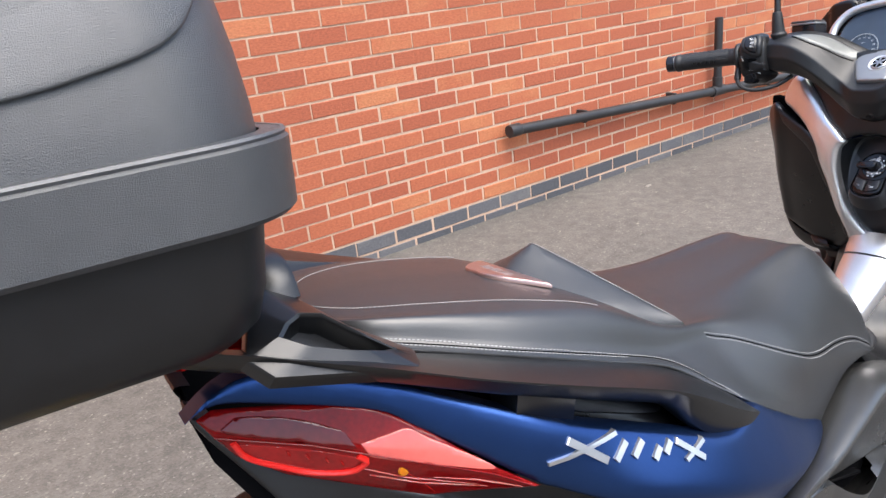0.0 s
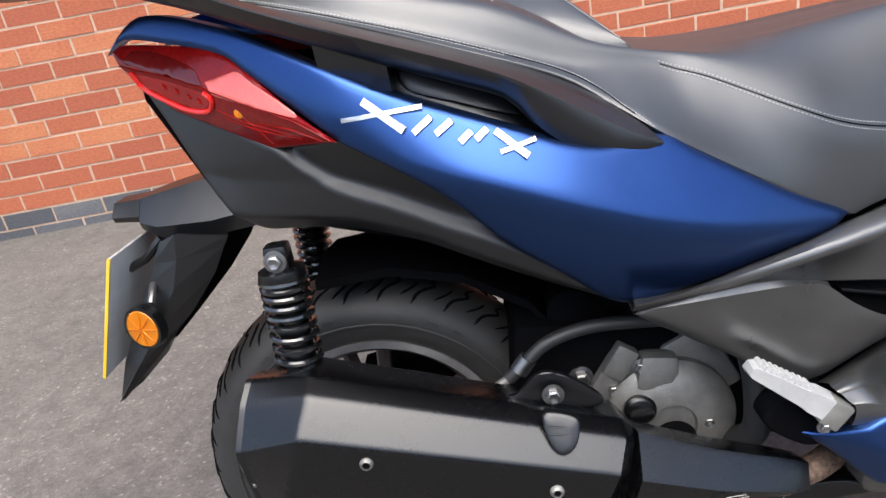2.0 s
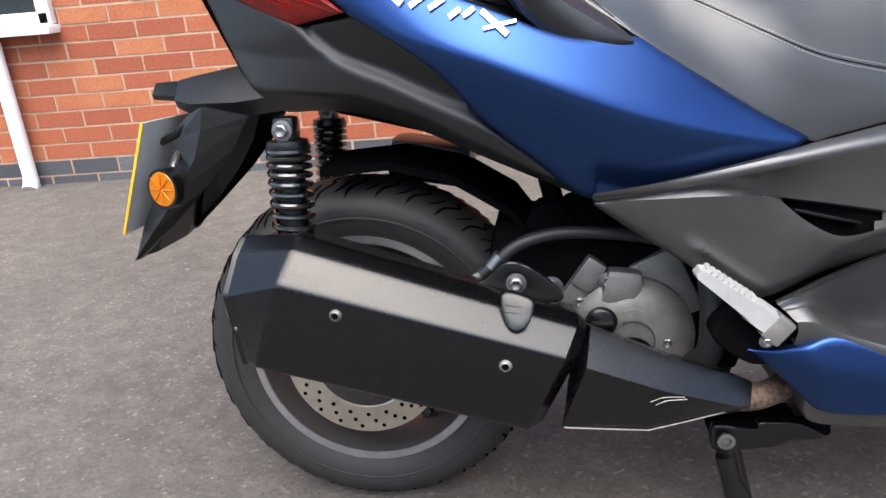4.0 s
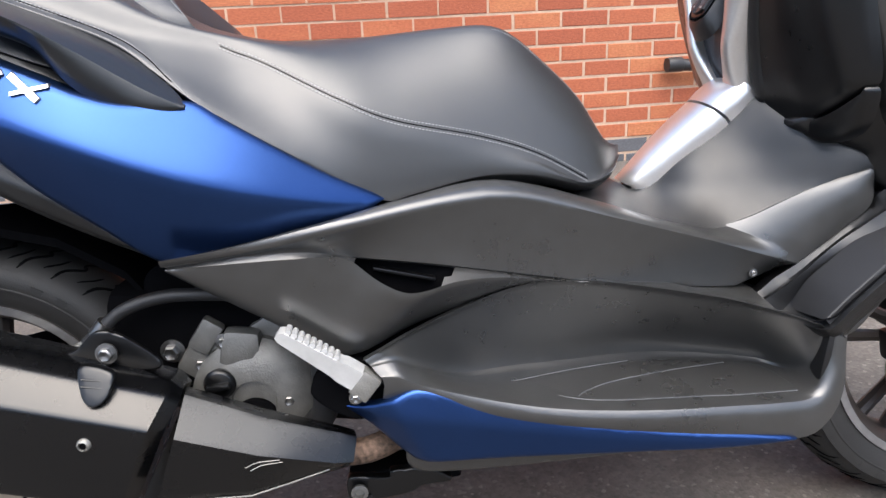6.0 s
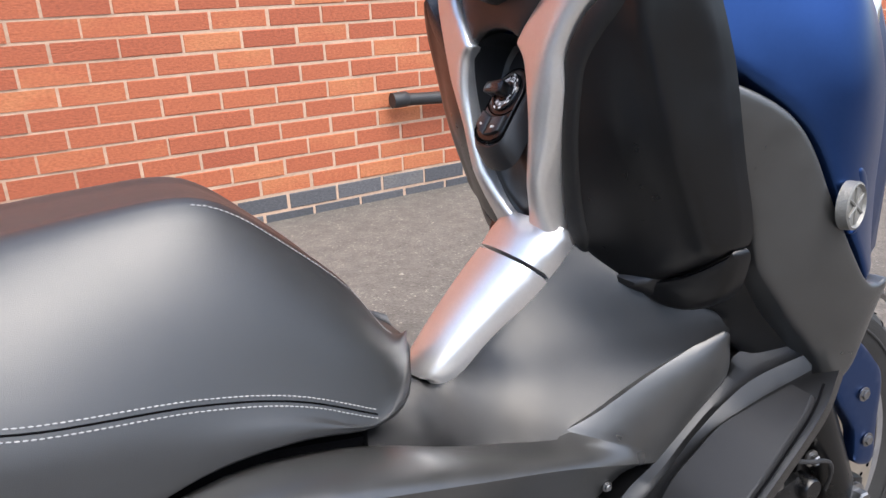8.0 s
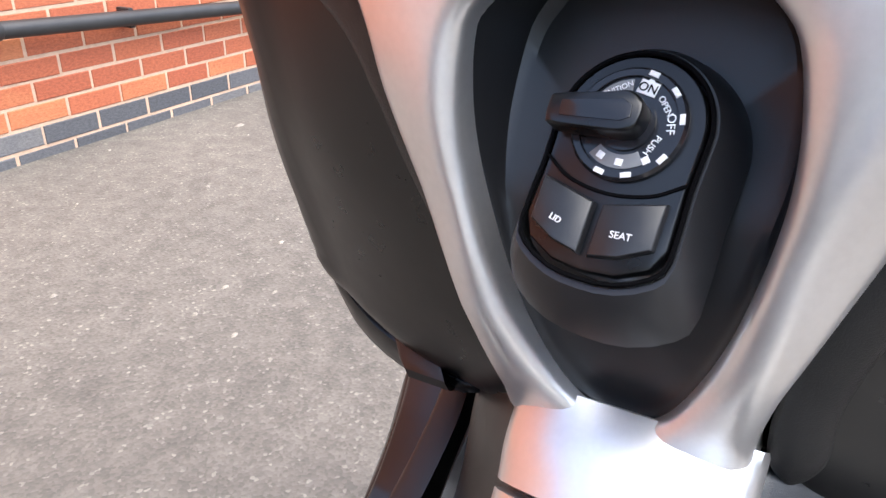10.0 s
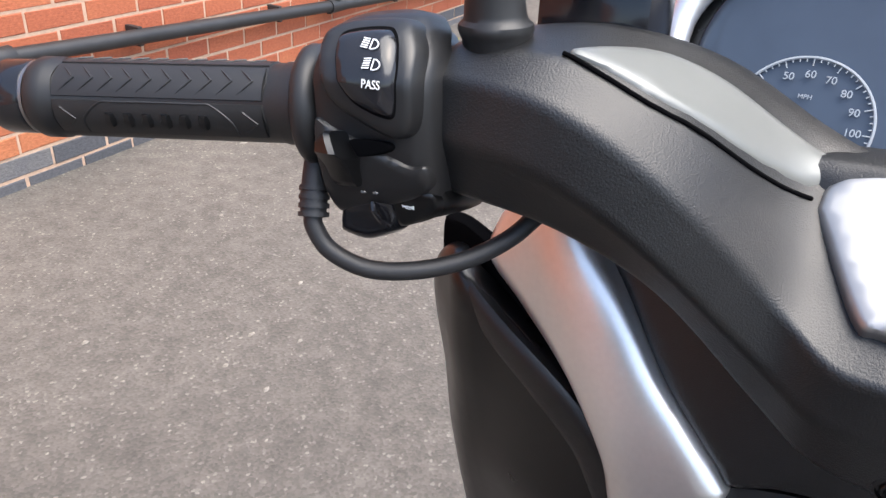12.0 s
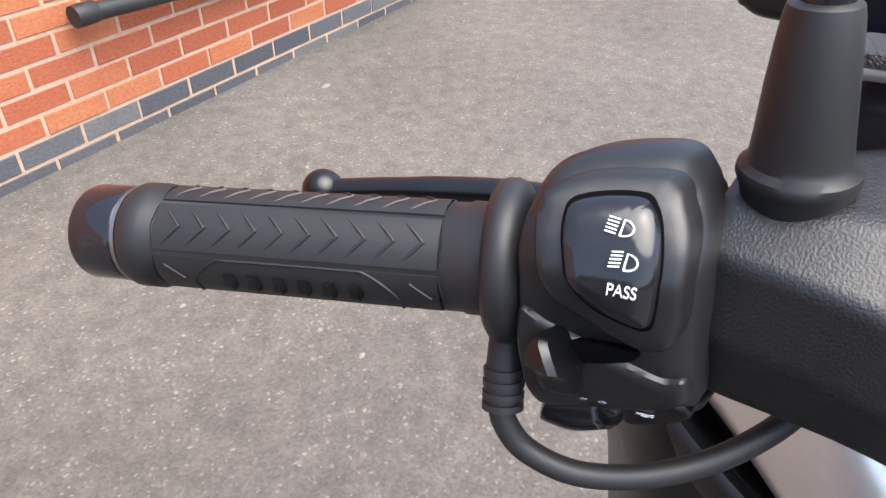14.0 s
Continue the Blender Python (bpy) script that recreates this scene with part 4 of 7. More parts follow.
part("belly_pan", loft([[(x, -w, z1), (x, -w * 0.7, z0), (x, w * 0.7, z0), (x, w, z1)] for x, w, z0, z1 in ((.60, .18, .20, .24), (.8, .22, .205, .25), (1.0, .24, .23, .27), (1.12, .20, .27, .32))]), BLACK, scooter, "black belly pan")


# ---- rear end: tail bracket, plate, wheel, shocks, silencer, engine ----
def bolt(parent, c, r=0.009, h=0.007, axis="y", sign=-1, material=None):
    """A hexagon flange bolt."""
    bm = lathe([(r * 1.35, 0), (r * 1.35, sign * h * 0.3), (r * 1.05, sign * h * 0.35)], c, axis, 20)
    lathe([(r * 0.9, sign * h * 0.3), (r * 0.9, sign * h), (r * 0.7, sign * h * 1.15), (r * 0.2, sign * h * 0.95)], c, axis, 6, bm)
    return part("bolt", bm, material or STEEL, parent)


def tail_bracket(parent):
    secs = [(-.08, .075, .650, .725), (-.17, .072, .642, .714), (-.245, .064, .648, .703), (-.272, .052, .660, .698), (-.2765, .040, .668, .6965), (-.314, .037, .672, .696), (-.3165, .033, .675, .693)]
    rings = [[(x, -w, z0 + .3 * (z1 - z0)), (x, -w * .9, z0), (x, w * .9, z0), (x, w, z0 + .3 * (z1 - z0)), (x, w * .55, z1), (x, -w * .55, z1)] for x, w, z0, z1 in secs]
    arm = part("plate_bracket", loft(rings), BLACK, parent, "black plastic plate bracket")
    # flap under it: a bent channel with side walls
    # front edge, crease and rear edge down the flap
    prof = [((-.146, .645), (-.205, .662), (-.232, .652)), ((-.155, .632), (-.212, .628), (-.248, .625)), ((-.177, .597), (-.226, .592), (-.268, .595)), ((-.222, .548), (-.256, .546), (-.290, .556)),
            ((-.290, .487), (-.304, .491), (-.327, .497)), ((-.345, .440), (-.3475, .4412), (-.350, .4425))]
    bm = bmesh.new()
    for t_ in (0, .004):
        rows = []
        for e_, c_, r_ in prof:
            half = [(e_[0], .088 - t_, e_[1]), (c_[0] + t_, .108 - t_, c_[1]), (r_[0] + t_, .096 - t_, r_[1]), (r_[0] + .006 + t_, .05, r_[1] - .003)]
            rows.append([(p[0], -p[1], p[2]) for p in half] + half[::-1])
        loft(rows, bm, closed=False)
    part("mudguard_flap", bm, BLACK, arm, "black plastic rear mudguard flap", smooth=False)
    n = Vector((-.298 + .354, 0, .64 - .486)).normalized()
    c = Vector((-.322, .0, .565))
    tilt = math.degrees(math.atan2(n.x, n.z))
    plate = part("number_plate", block((.0035, .228, .172), c, (0, tilt, 0), 0.001), mat("plate_white_acrylic", (.55, .56, .55), .35), arm, "white acrylic number plate seen edge on")
    part("plate_face", block((.0012, .224, .168), c + Vector((-.0028, 0, .0004)), (0, tilt, 0), 0.0), mat("plate_yellow", (.80, .52, .04), .35), plate, "yellow reflective plate face")
    part("plate_rim", block((.0045, .003, .172), c + Vector((0, -.1150, 0)), (0, tilt, 0), .001), mat("plate_yellow_edge", (.62, .40, .03), .4), plate, "yellow plate edge")
    for k in range(6):
        part("plate_bar", block((.0006, .018, .066), c + Vector((-.0036, -.08 + .032 * k, 0.0)), (0, tilt, 0), 0), DARK, plate)
    for y in (-.05, .05):
        part("plate_stay", tube([(-.25, y, .645), (-.28, y, .62), (-.305, y, .61)], 0.006, 8), BLACK, arm)
    ref = part("reflector", lathe([(0.001, -.010), (.024, -.010), (.026, -.008), (.026, 0)], (-.266, -.125, .553), "y", 40), AMBER, arm, "round amber side reflector")
    ref.matrix_local = Matrix.Translation((-.266, -.125, .553)) @ pose(0, 0, 0, 0, 0, -20) @ Matrix.Translation((.266, .125, -.553))
    ring = part("reflector_rim", lathe([(.0262, -.009), (.029, -.009), (.0295, .004), (.024, .006)], (-.266, -.125, .553), "y", 40), BLACK_SMOOTH, ref)
    for k in range(8):
        a = k * math.pi / 4
        part("reflector_rib", tube([(-.266 + .003 * math.cos(a), -.1362, .553 + .003 * math.sin(a)), (-.266 + .022 * math.cos(a), -.1362, .553 + .022 * math.sin(a))], .0011, 5), AMBER, ref)
    part("reflector_stay", tube([(-.25, -.06, .60), (-.255, -.10, .598), (-.256, -.118, .58)], 0.005, 8), STEEL, arm)


tail_bracket(scooter)


def tyre(name, c, R, rim_r, half, parent, period, label):
    """A tyre with near-black strips for tread grooves: they zigzag over the crown and sweep to the shoulders."""
    seg = 120
    cross = [(rim_r, -half * .78), (rim_r + .012, -half * .9), (rim_r + .035, -half), (rim_r + .05, -half * .985), (R - .026, -half * .9), (R - .019, -half * .82), (R - .013, -half * .7), (R - .009, -half * .58), (R - .0055, -half * .44),
             (R - .003, -half * .30), (R - .0012, -half * .16), (R, -half * .05)]
    cross += [(r, -o) for r, o in cross[::-1]]
    t = part(name, lathe(cross, c, "y", seg, closed=True), RUBBER, parent, label)
    rr = [q[0] for q in cross[4:-4]]
    oo = [q[1] for q in cross[4:-4]]
    # Groove shade is laid on as near-black strips, not cut.
    bm = bmesh.new()
    for k in range(period):
        for side in (-1, 1):
            a0 = 2 * math.pi * (k + (.5 if side > 0 else 0)) / period
            for line, off in (([(.08, 0), (.28, .25), (.40, .15), (.62, .55), (.86, .75)], 0.0), ([(.34, .62), (.55, .80), (.74, 1.1)], 0.0)):
                pts = []
                for v, dth in spline(line, 3):
                    a = a0 + (dth + off) * 2 * math.pi / period
                    o = side * v * half
                    r = float(np.interp(o, oo, rr)) + .0002
                    pts.append((c[0] + r * math.cos(a), c[1] + o, c[2] + r * math.sin(a)))
                tube(pts, [.0010] + [.0030] * (len(pts) - 2) + [.0010], 5, bm, flat=.35)
    tagged(part("tread_cut", bm, DARK, t), kind="stuff")
    return t


def wheel(parent, c, R, rim_r, half, spokes, disc_r, disc_y, period, label):
    hub = part("wheel", lathe([(.02, -half * .9), (.035, -half * .85), (.035, half * .85), (.02, half * .9)], c, "y", 32), RIM, parent, label)
    t = tyre("tyre", c, R, rim_r, half, hub, period, "black road tyre with zigzag tread")
    for s in (-1, 1):
        part("sidewall_ring", lathe([(rim_r + .030, s * half * 1.0), (rim_r + .031, s * half * 1.012), (rim_r + .033, s * half * 1.012), (rim_r + .034, s * half * 1.0)], c, "y", 96, closed=True), RUBBER, t)
        for k in range(40):
            if k % 10 in (1, 2, 3, 4, 6, 7):
                a = k * 2 * math.pi / 40
                rr = rim_r + .042
                part("sidewall_bar", block((.016, .0012, .009), (0, 0, 0), bevel=0), RUBBER, t).matrix_local = Matrix.Translation((c[0] + rr * math.cos(a), c[1] + s * half * .992, c[2] + rr * math.sin(a))) @ Matrix.Rotation(-a + math.pi / 2, 4, "Y")
    part("rim", lathe([(rim_r + .004, -half * .80), (rim_r + .002, -half * .86), (rim_r - .010, -half * .84), (rim_r - .014, -half * .74), (rim_r - .024, -half * .5), (rim_r - .028, 0), (rim_r - .024, half * .5), (rim_r - .014, half * .74),
                       (rim_r - .010, half * .84), (rim_r + .002, half * .86), (rim_r + .004, half * .8), (rim_r - .012, half * .4), (rim_r - .014, 0), (rim_r - .012, -half * .4)], c, "y", 96, closed=True), RIM, hub, "dark painted cast rim")
    part("rim_edge", lathe([(rim_r + .003, -half * .875), (rim_r - .008, -half * .87), (rim_r - .009, -half * .85), (rim_r + .003, -half * .85)], c, "y", 96, closed=True), RIM_EDGE, hub)
    for k in range(spokes):
        a = (k + .3) * 2 * math.pi / spokes
        d, q = Vector((math.cos(a), 0, math.sin(a))), Vector((-math.sin(a), 0, math.cos(a)))
        for sgn in (-1, 1):
            p0 = Vector(c) + d * .03 + q * sgn * .006
            p1 = Vector(c) + d * (rim_r - .02) + q * sgn * .03
            part("spoke", tube([p0, (p0 + p1) / 2, p1], [.014, .010, .012], 8, flat=1.0), RIM, hub)
    y = c[1] + disc_y
    d = part("brake_disc", lathe([(disc_r, -.002), (disc_r, .002), (disc_r * .66, .002), (disc_r * .64, 0), (disc_r * .66, -.002)], (c[0], y, c[2]), "y", 72, closed=True), DISC, hub, "drilled steel brake disc")
    # Drill holes are near-black dots; the holes' shade is in the colour.
    bm = bmesh.new()
    for k in range(60):
        a = k * 2 * math.pi / 60
        rr = disc_r * (.76, .85, .93)[k % 3]
        lathe([(.0035, -.0024), (.0001, -.0026)], (c[0] + rr * math.cos(a), y, c[2] + rr * math.sin(a)), "y", 8, bm)
    tagged(part("disc_drilling", bm, DARK, d), kind="stuff")
    part("disc_carrier", lathe([(disc_r * .66, .001), (disc_r * .6, -.004), (.05, -.006), (.03, -.004), (.03, .004), (disc_r * .64, .003)], (c[0], y, c[2]), "y", 40, closed=True), RIM, d)
    return hub


wheel(scooter, (-.015, 0, .270), .270, .185, .072, 5, .122, -.088, 34, "rear wheel with a fat road tyre")


def shock(parent, x, y, z0, z1, label):
    top, bot = Vector((x + .006, y, z1)), Vector((x - .002, y - .004, z0))
    d = bot - top
    s = part("rear_shock", tube([top + d * .1, top + d * .98], .0195, 20), BLACK_SMOOTH, parent, label)
    coils, n = 14, 420
    pts, rad = [], []
    for i in range(n + 1):
        f_ = i / n
        h = .10 + .83 * (f_ ** 1.32)
        a = f_ * coils * 2 * math.pi
        pts.append(top + d * h + Vector((.0260 * math.cos(a), .0260 * math.sin(a), 0)))
    part("spring", tube(pts, .0041, 8), SPRING_BLACK, s, "black coil spring")
    part("spring_seat", lathe([(.012, .0), (.027, -.003), (.029, -.012), (.027, -.02), (.014, -.022)], tuple(top + d * .10 + Vector((0, 0, .012))), "z", 28), BLACK_SMOOTH, s)
    part("spring_seat", lathe([(.012, .02), (.027, .016), (.029, .006), (.014, .0)], tuple(top + d * .94), "z", 28), BLACK_SMOOTH, s)
    part("shock_eye", block((.03, .03, .034), tuple(top + Vector((0, 0, .0))), (0, 0, 0), .008), BLACK_SMOOTH, s)
    bolt(s, tuple(top + Vector((0, -.016, 0))), .010, .009)
    return s


shock(scooter, -.068, -.170, .40, .632, "near rear shock with a black coil spring")
shock(scooter, -.106, .150, .40, .628, "far rear shock with a black coil spring")


def silencer(parent):
    rear = [(-.113, -.165, .488), (-.113, -.222, .506), (-.119, -.245, .486), (-.129, -.270, .440), (-.117, -.268, .346), (-.111, -.232, .331), (-.111, -.165, .345)]
    neck = [(-.045, -.165, .497), (-.041, -.234, .508), (-.040, -.262, .4955), (-.0545, -.292, .460), (-.099, -.287, .3505), (-.090, -.246, .326), (-.090, -.165, .338)]
    nose_ = [(.298, -.175, .388), (.302, -.236, .399), (.301, -.262, .390), (.286, -.292, .3635), (.241, -.287, .2675), (.235, -.250, .245), (.24, -.170, .26)]
    tip = [(.310, -.180, .374), (.313, -.228, .387), (.313, -.250, .379), (.299, -.276, .354), (.257, -.270, .270), (.25, -.24, .250), (.252, -.175, .262)]
    step = lambda a, b, f: [tuple(np.array(p) * (1 - f) + np.array(q) * f) for p, q in zip(a, b)]
    secs = [rear, step(rear, neck, .08), step(rear, neck, .92), neck, step(neck, nose_, .02), step(neck, nose_, .5), step(neck, nose_, .98), nose_, step(nose_, tip, .25), tip]
    rings = []
    for s in secs:
        ring = []
        k = len(s)
        for i in range(k):
            a, b, c = (np.array(s[i - 1]), np.array(s[i]), np.array(s[(i + 1) % k]))
            e0, e1 = min(.3, .006 / np.linalg.norm(a - b)), min(.3, .006 / np.linalg.norm(c - b))
            ring += [b + (a - b) * e0, b + (a - b) * e0 * .4 + (c - b) * e1 * .08, b + (c - b) * e1 * .4 + (a - b) * e0 * .08, b + (c - b) * e1]
        rings.append(ring)
    can = part("silencer", loft(rings), EXHAUST, parent, "satin black angular silencer")
    m = [np.mean(np.array(secs[0]), 0)]
    part("end_rim", loft([[(p - m[0]) * k + m[0] + np.array((dx, 0, 0)) for p in rings[0]] for k, dx in ((1.0, .002), (1.01, -.006), (.93, -.008), (.88, .02))], caps=False), BLACK_SMOOTH, can)
    # Recess in the silencer's end: its shade is a near-black disc.
    part("end_cap", loft([[(p - m[0]) * k + m[0] + np.array((dx, 0, 0)) for p in rings[0]] for k, dx in ((.90, -.002), (.85, -.0021))]), DARK, can)
    part("outlet_pipe", lathe([(.018, 0), (.022, 0), (.022, -.03), (.018, -.03)], (-.115, -.225, .41), "x", 28, closed=True), STEEL, can)
    part("end_bolt", lathe([(.005, .004), (.005, -.004), (.003, -.005)], (-.120, -.245, .462), "x", 12), STEEL, can)
    part("end_bolt", lathe([(.005, .004), (.005, -.004), (.003, -.005)], (-.122, -.265, .395), "x", 12), STEEL, can)
    for x, z, y in ((.015, .4205, -.2915), (.216, .354, -.2915)):
        b = part("shield_bolt", lathe([(.0078, .004), (.0078, -.0015), (.0064, -.0038), (.0050, -.005), (.0042, -.002), (.002, -.002)], (x, y, z), "y", 24), CAST, can)
        part("socket", lathe([(.0041, -.0035), (.0036, -.0046), (.002, -.0028)], (x, y, z), "y", 6), DARK, b)
    # cone cover ahead of the can
    cs = [
        [(.305, -.19, .372), (.318, -.235, .380), (.311, -.290, .360), (.280, -.300, .275), (.285, -.23, .26), (.29, -.19, .28)],
        [(.40, -.19, .332), (.405, -.232, .341), (.40, -.280, .325), (.385, -.286, .265), (.39, -.23, .25), (.40, -.19, .262)],
        [(.490, -.19, .300), (.495, -.225, .308), (.486, -.262, .296), (.478, -.265, .279), (.48, -.23, .258), (.49, -.19, .262)],
        [(.508, -.19, .292), (.513, -.22, .298), (.508, -.250, .288), (.503, -.252, .276), (.50, -.225, .260), (.505, -.19, .262)],
    ]
    cs = [[q[0], (q[1][0], q[1][1] - .008, q[1][2] + .004), (q[2][0], q[2][1] + .006, q[2][2] - .012), (q[3][0], q[3][1] + .020, q[3][2] - .008), q[4], q[5]] for q in cs]
    cr = []
    for s in cs:
        ring = []
        for i in range(6):
            a, b, c = np.array(s[i - 1]), np.array(s[i]), np.array(s[(i + 1) % 6])
            ring += [b + (a - b) * .12, b * .97 + (a + c) * .015, b + (c - b) * .12]
        cr.append(ring)
    part("silencer_cone", loft(cr), EXHAUST, can, "satin black silencer cone cover")
    part("cone_edge", tube([(.283, -.279, .266), (.335, -.273, .261), (.385, -.266, .256), (.432, -.256, .263), (.478, -.245, .270)], .0010, 6), CAST, can, "thin bright line along the lower edge")
    for k in range(2):
        part("scuff", tube(spline([(.385 + .006 * k, -.2790, .301 - .004 * k), (.40 + .005 * k, -.2775, .306 - .004 * k), (.425 + .003 * k, -.2740, .305 - .003 * k)], 4), .0006, 4), CAST, can)
    part("header_pipe", tube(spline([(.48, -.205, .268), (.53, -.195, .266), (.58, -.165, .275), (.62, -.10, .28)], 5), .017, 20), RUST, can, "rusty exhaust header pipe")
    # hanger bracket
    br = part("hanger_bracket", panel([(.165, .428), (.19, .437), (.215, .458), (.245, .452), (.285, .418), (.275, .405), (.22, .415)], lambda x, z: .215, side_place, thick=.004, roll=.002), BLACK_SMOOTH, can)
    part("hanger_tab", panel([(.2135, .436), (.2495, .428), (.2475, .408), (.238, .397), (.226, .396), (.216, .408)], lambda x, z: .268 + .55 * (.43 - z), side_place, thick=.006, roll=.003), BLACK_SMOOTH, can)
    for z in (.424, .417):
        part("tab_rib", tube([(.217, -.269 - .55 * (.43 - z), z), (.246, -.269 - .55 * (.43 - z), z - .005)], .0012, 6), BLACK_SMOOTH, can)
    bolt(can, (.229, -.222, .434), .0095, .009)
    return can


silencer(scooter)


def engine(parent):
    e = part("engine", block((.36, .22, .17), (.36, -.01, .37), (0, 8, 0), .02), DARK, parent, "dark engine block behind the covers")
    cov = part("crankcase_cover", lathe([(.085, 0), (.084, -.018), (.074, -.028), (.056, -.033), (.05, -.036), (.030, -.036), (.028, -.03), (.001, -.03)], (.378, -.12, .325), "y", 56), CAST, e, "grey cast alloy engine cover")
    part("cover_hub", lathe([(.030, 0), (.029, -.006), (.026, -.007), (.001, -.004)], (.378, -.152, .300), "y", 32), DARK, cov)
    part("cover_lug", block((.06, .035, .055), (.366, -.135, .395), (0, 8, 0), .012, taper=(.8, .9)), CAST, e)
    part("cover_flange", block((.07, .03, .10), (.425, -.112, .39), (0, -25, 0), .01), CAST, e)
    part("cover_flange", block((.05, .03, .07), (.315, -.118, .385), (0, 35, 0), .008), CAST, e)
    part("cover_boss", block((.03, .02, .045), (.322, -.132, .415), (0, 35, 0), .005), CAST, e)
    cap = part("filler_cap", lathe([(.020, 0), (.021, -.006), (.018, -.010), (.016, -.011), (.001, -.011)], (.337, -.152, .355), "y", 32), BLACK_SMOOTH, e, "black oil filler cap")
    part("cap_grip", block((.030, .012, .009), (.337, -.167, .355), (0, -6, 0), .003), BLACK_SMOOTH, cap)
    for p in ((.423, -.148, .322), (.345, -.14, .408), (.310, -.13, .375), (.395, -.15, .258)):
        bolt(e, p, .008, .008)
    bolt(e, (.272, -.118, .392), .012, .014)
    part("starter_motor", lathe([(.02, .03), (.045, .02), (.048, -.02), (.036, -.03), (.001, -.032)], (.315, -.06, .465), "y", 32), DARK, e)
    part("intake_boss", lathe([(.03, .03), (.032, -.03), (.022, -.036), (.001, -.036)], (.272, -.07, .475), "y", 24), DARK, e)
    hose = part("breather_hose", tube(spline([(.42, -.14, .462), (.361, -.15, .474), (.287, -.152, .478), (.234, -.155, .466), (.202, -.158, .443), (.18, -.158, .425)], 6), .0085, 14), RUBBER_SOFT, e, "black rubber hose")
    part("hose_clip", tube([(.208, -.158, .450), (.194, -.158, .434)], .0115, 14), STEEL, hose)
    part("brake_line", tube(spline([(.196, -.16, .436), (.165, -.16, .418), (.12, -.16, .404), (.06, -.15, .40)], 5), .006, 12), CAST, hose)
    part("fluid_hose", tube(spline([(.46, -.14, .47), (.47, -.17, .43), (.475, -.18, .37), (.47, -.17, .31), (.44, -.12, .27)], 6), .017, 16), RUBBER_SOFT, e, "thick black coolant hose")
    for k, (x, z) in enumerate(((.33, .505), (.36, .50), (.395, .49), (.30, .44))):
        part("wiring_stub", tube(spline([(x, -.05, z), (x + .012, -.10, z - .02), (x + .02, -.11, z - .06)], 4), .006, 8), DARK, e)
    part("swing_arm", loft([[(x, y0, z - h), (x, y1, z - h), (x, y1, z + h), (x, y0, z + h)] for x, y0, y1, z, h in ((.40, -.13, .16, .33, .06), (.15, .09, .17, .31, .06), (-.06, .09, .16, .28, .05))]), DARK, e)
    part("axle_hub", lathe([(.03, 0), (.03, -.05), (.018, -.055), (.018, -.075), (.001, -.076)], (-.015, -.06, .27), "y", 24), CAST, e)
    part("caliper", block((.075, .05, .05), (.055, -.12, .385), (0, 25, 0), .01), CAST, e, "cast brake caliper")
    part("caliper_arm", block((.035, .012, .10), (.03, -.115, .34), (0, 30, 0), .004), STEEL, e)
    # inner mudguard, tub and frame: near-black colour stands for the shade behind the panels
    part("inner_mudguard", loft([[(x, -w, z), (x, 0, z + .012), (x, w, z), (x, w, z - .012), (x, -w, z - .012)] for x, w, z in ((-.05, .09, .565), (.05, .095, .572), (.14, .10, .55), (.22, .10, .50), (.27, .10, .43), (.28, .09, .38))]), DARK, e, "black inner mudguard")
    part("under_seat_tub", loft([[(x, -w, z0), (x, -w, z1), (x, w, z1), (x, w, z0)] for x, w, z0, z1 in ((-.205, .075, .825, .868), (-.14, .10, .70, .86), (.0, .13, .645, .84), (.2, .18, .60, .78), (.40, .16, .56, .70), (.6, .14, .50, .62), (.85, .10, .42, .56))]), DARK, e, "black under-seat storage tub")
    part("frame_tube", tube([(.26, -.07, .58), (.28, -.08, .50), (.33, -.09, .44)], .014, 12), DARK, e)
    part("airbox", block((.14, .10, .07), (.08, .12, .54), (0, 10, 0), .02), BLACK_SMOOTH, e, "black air filter box")


engine(scooter)


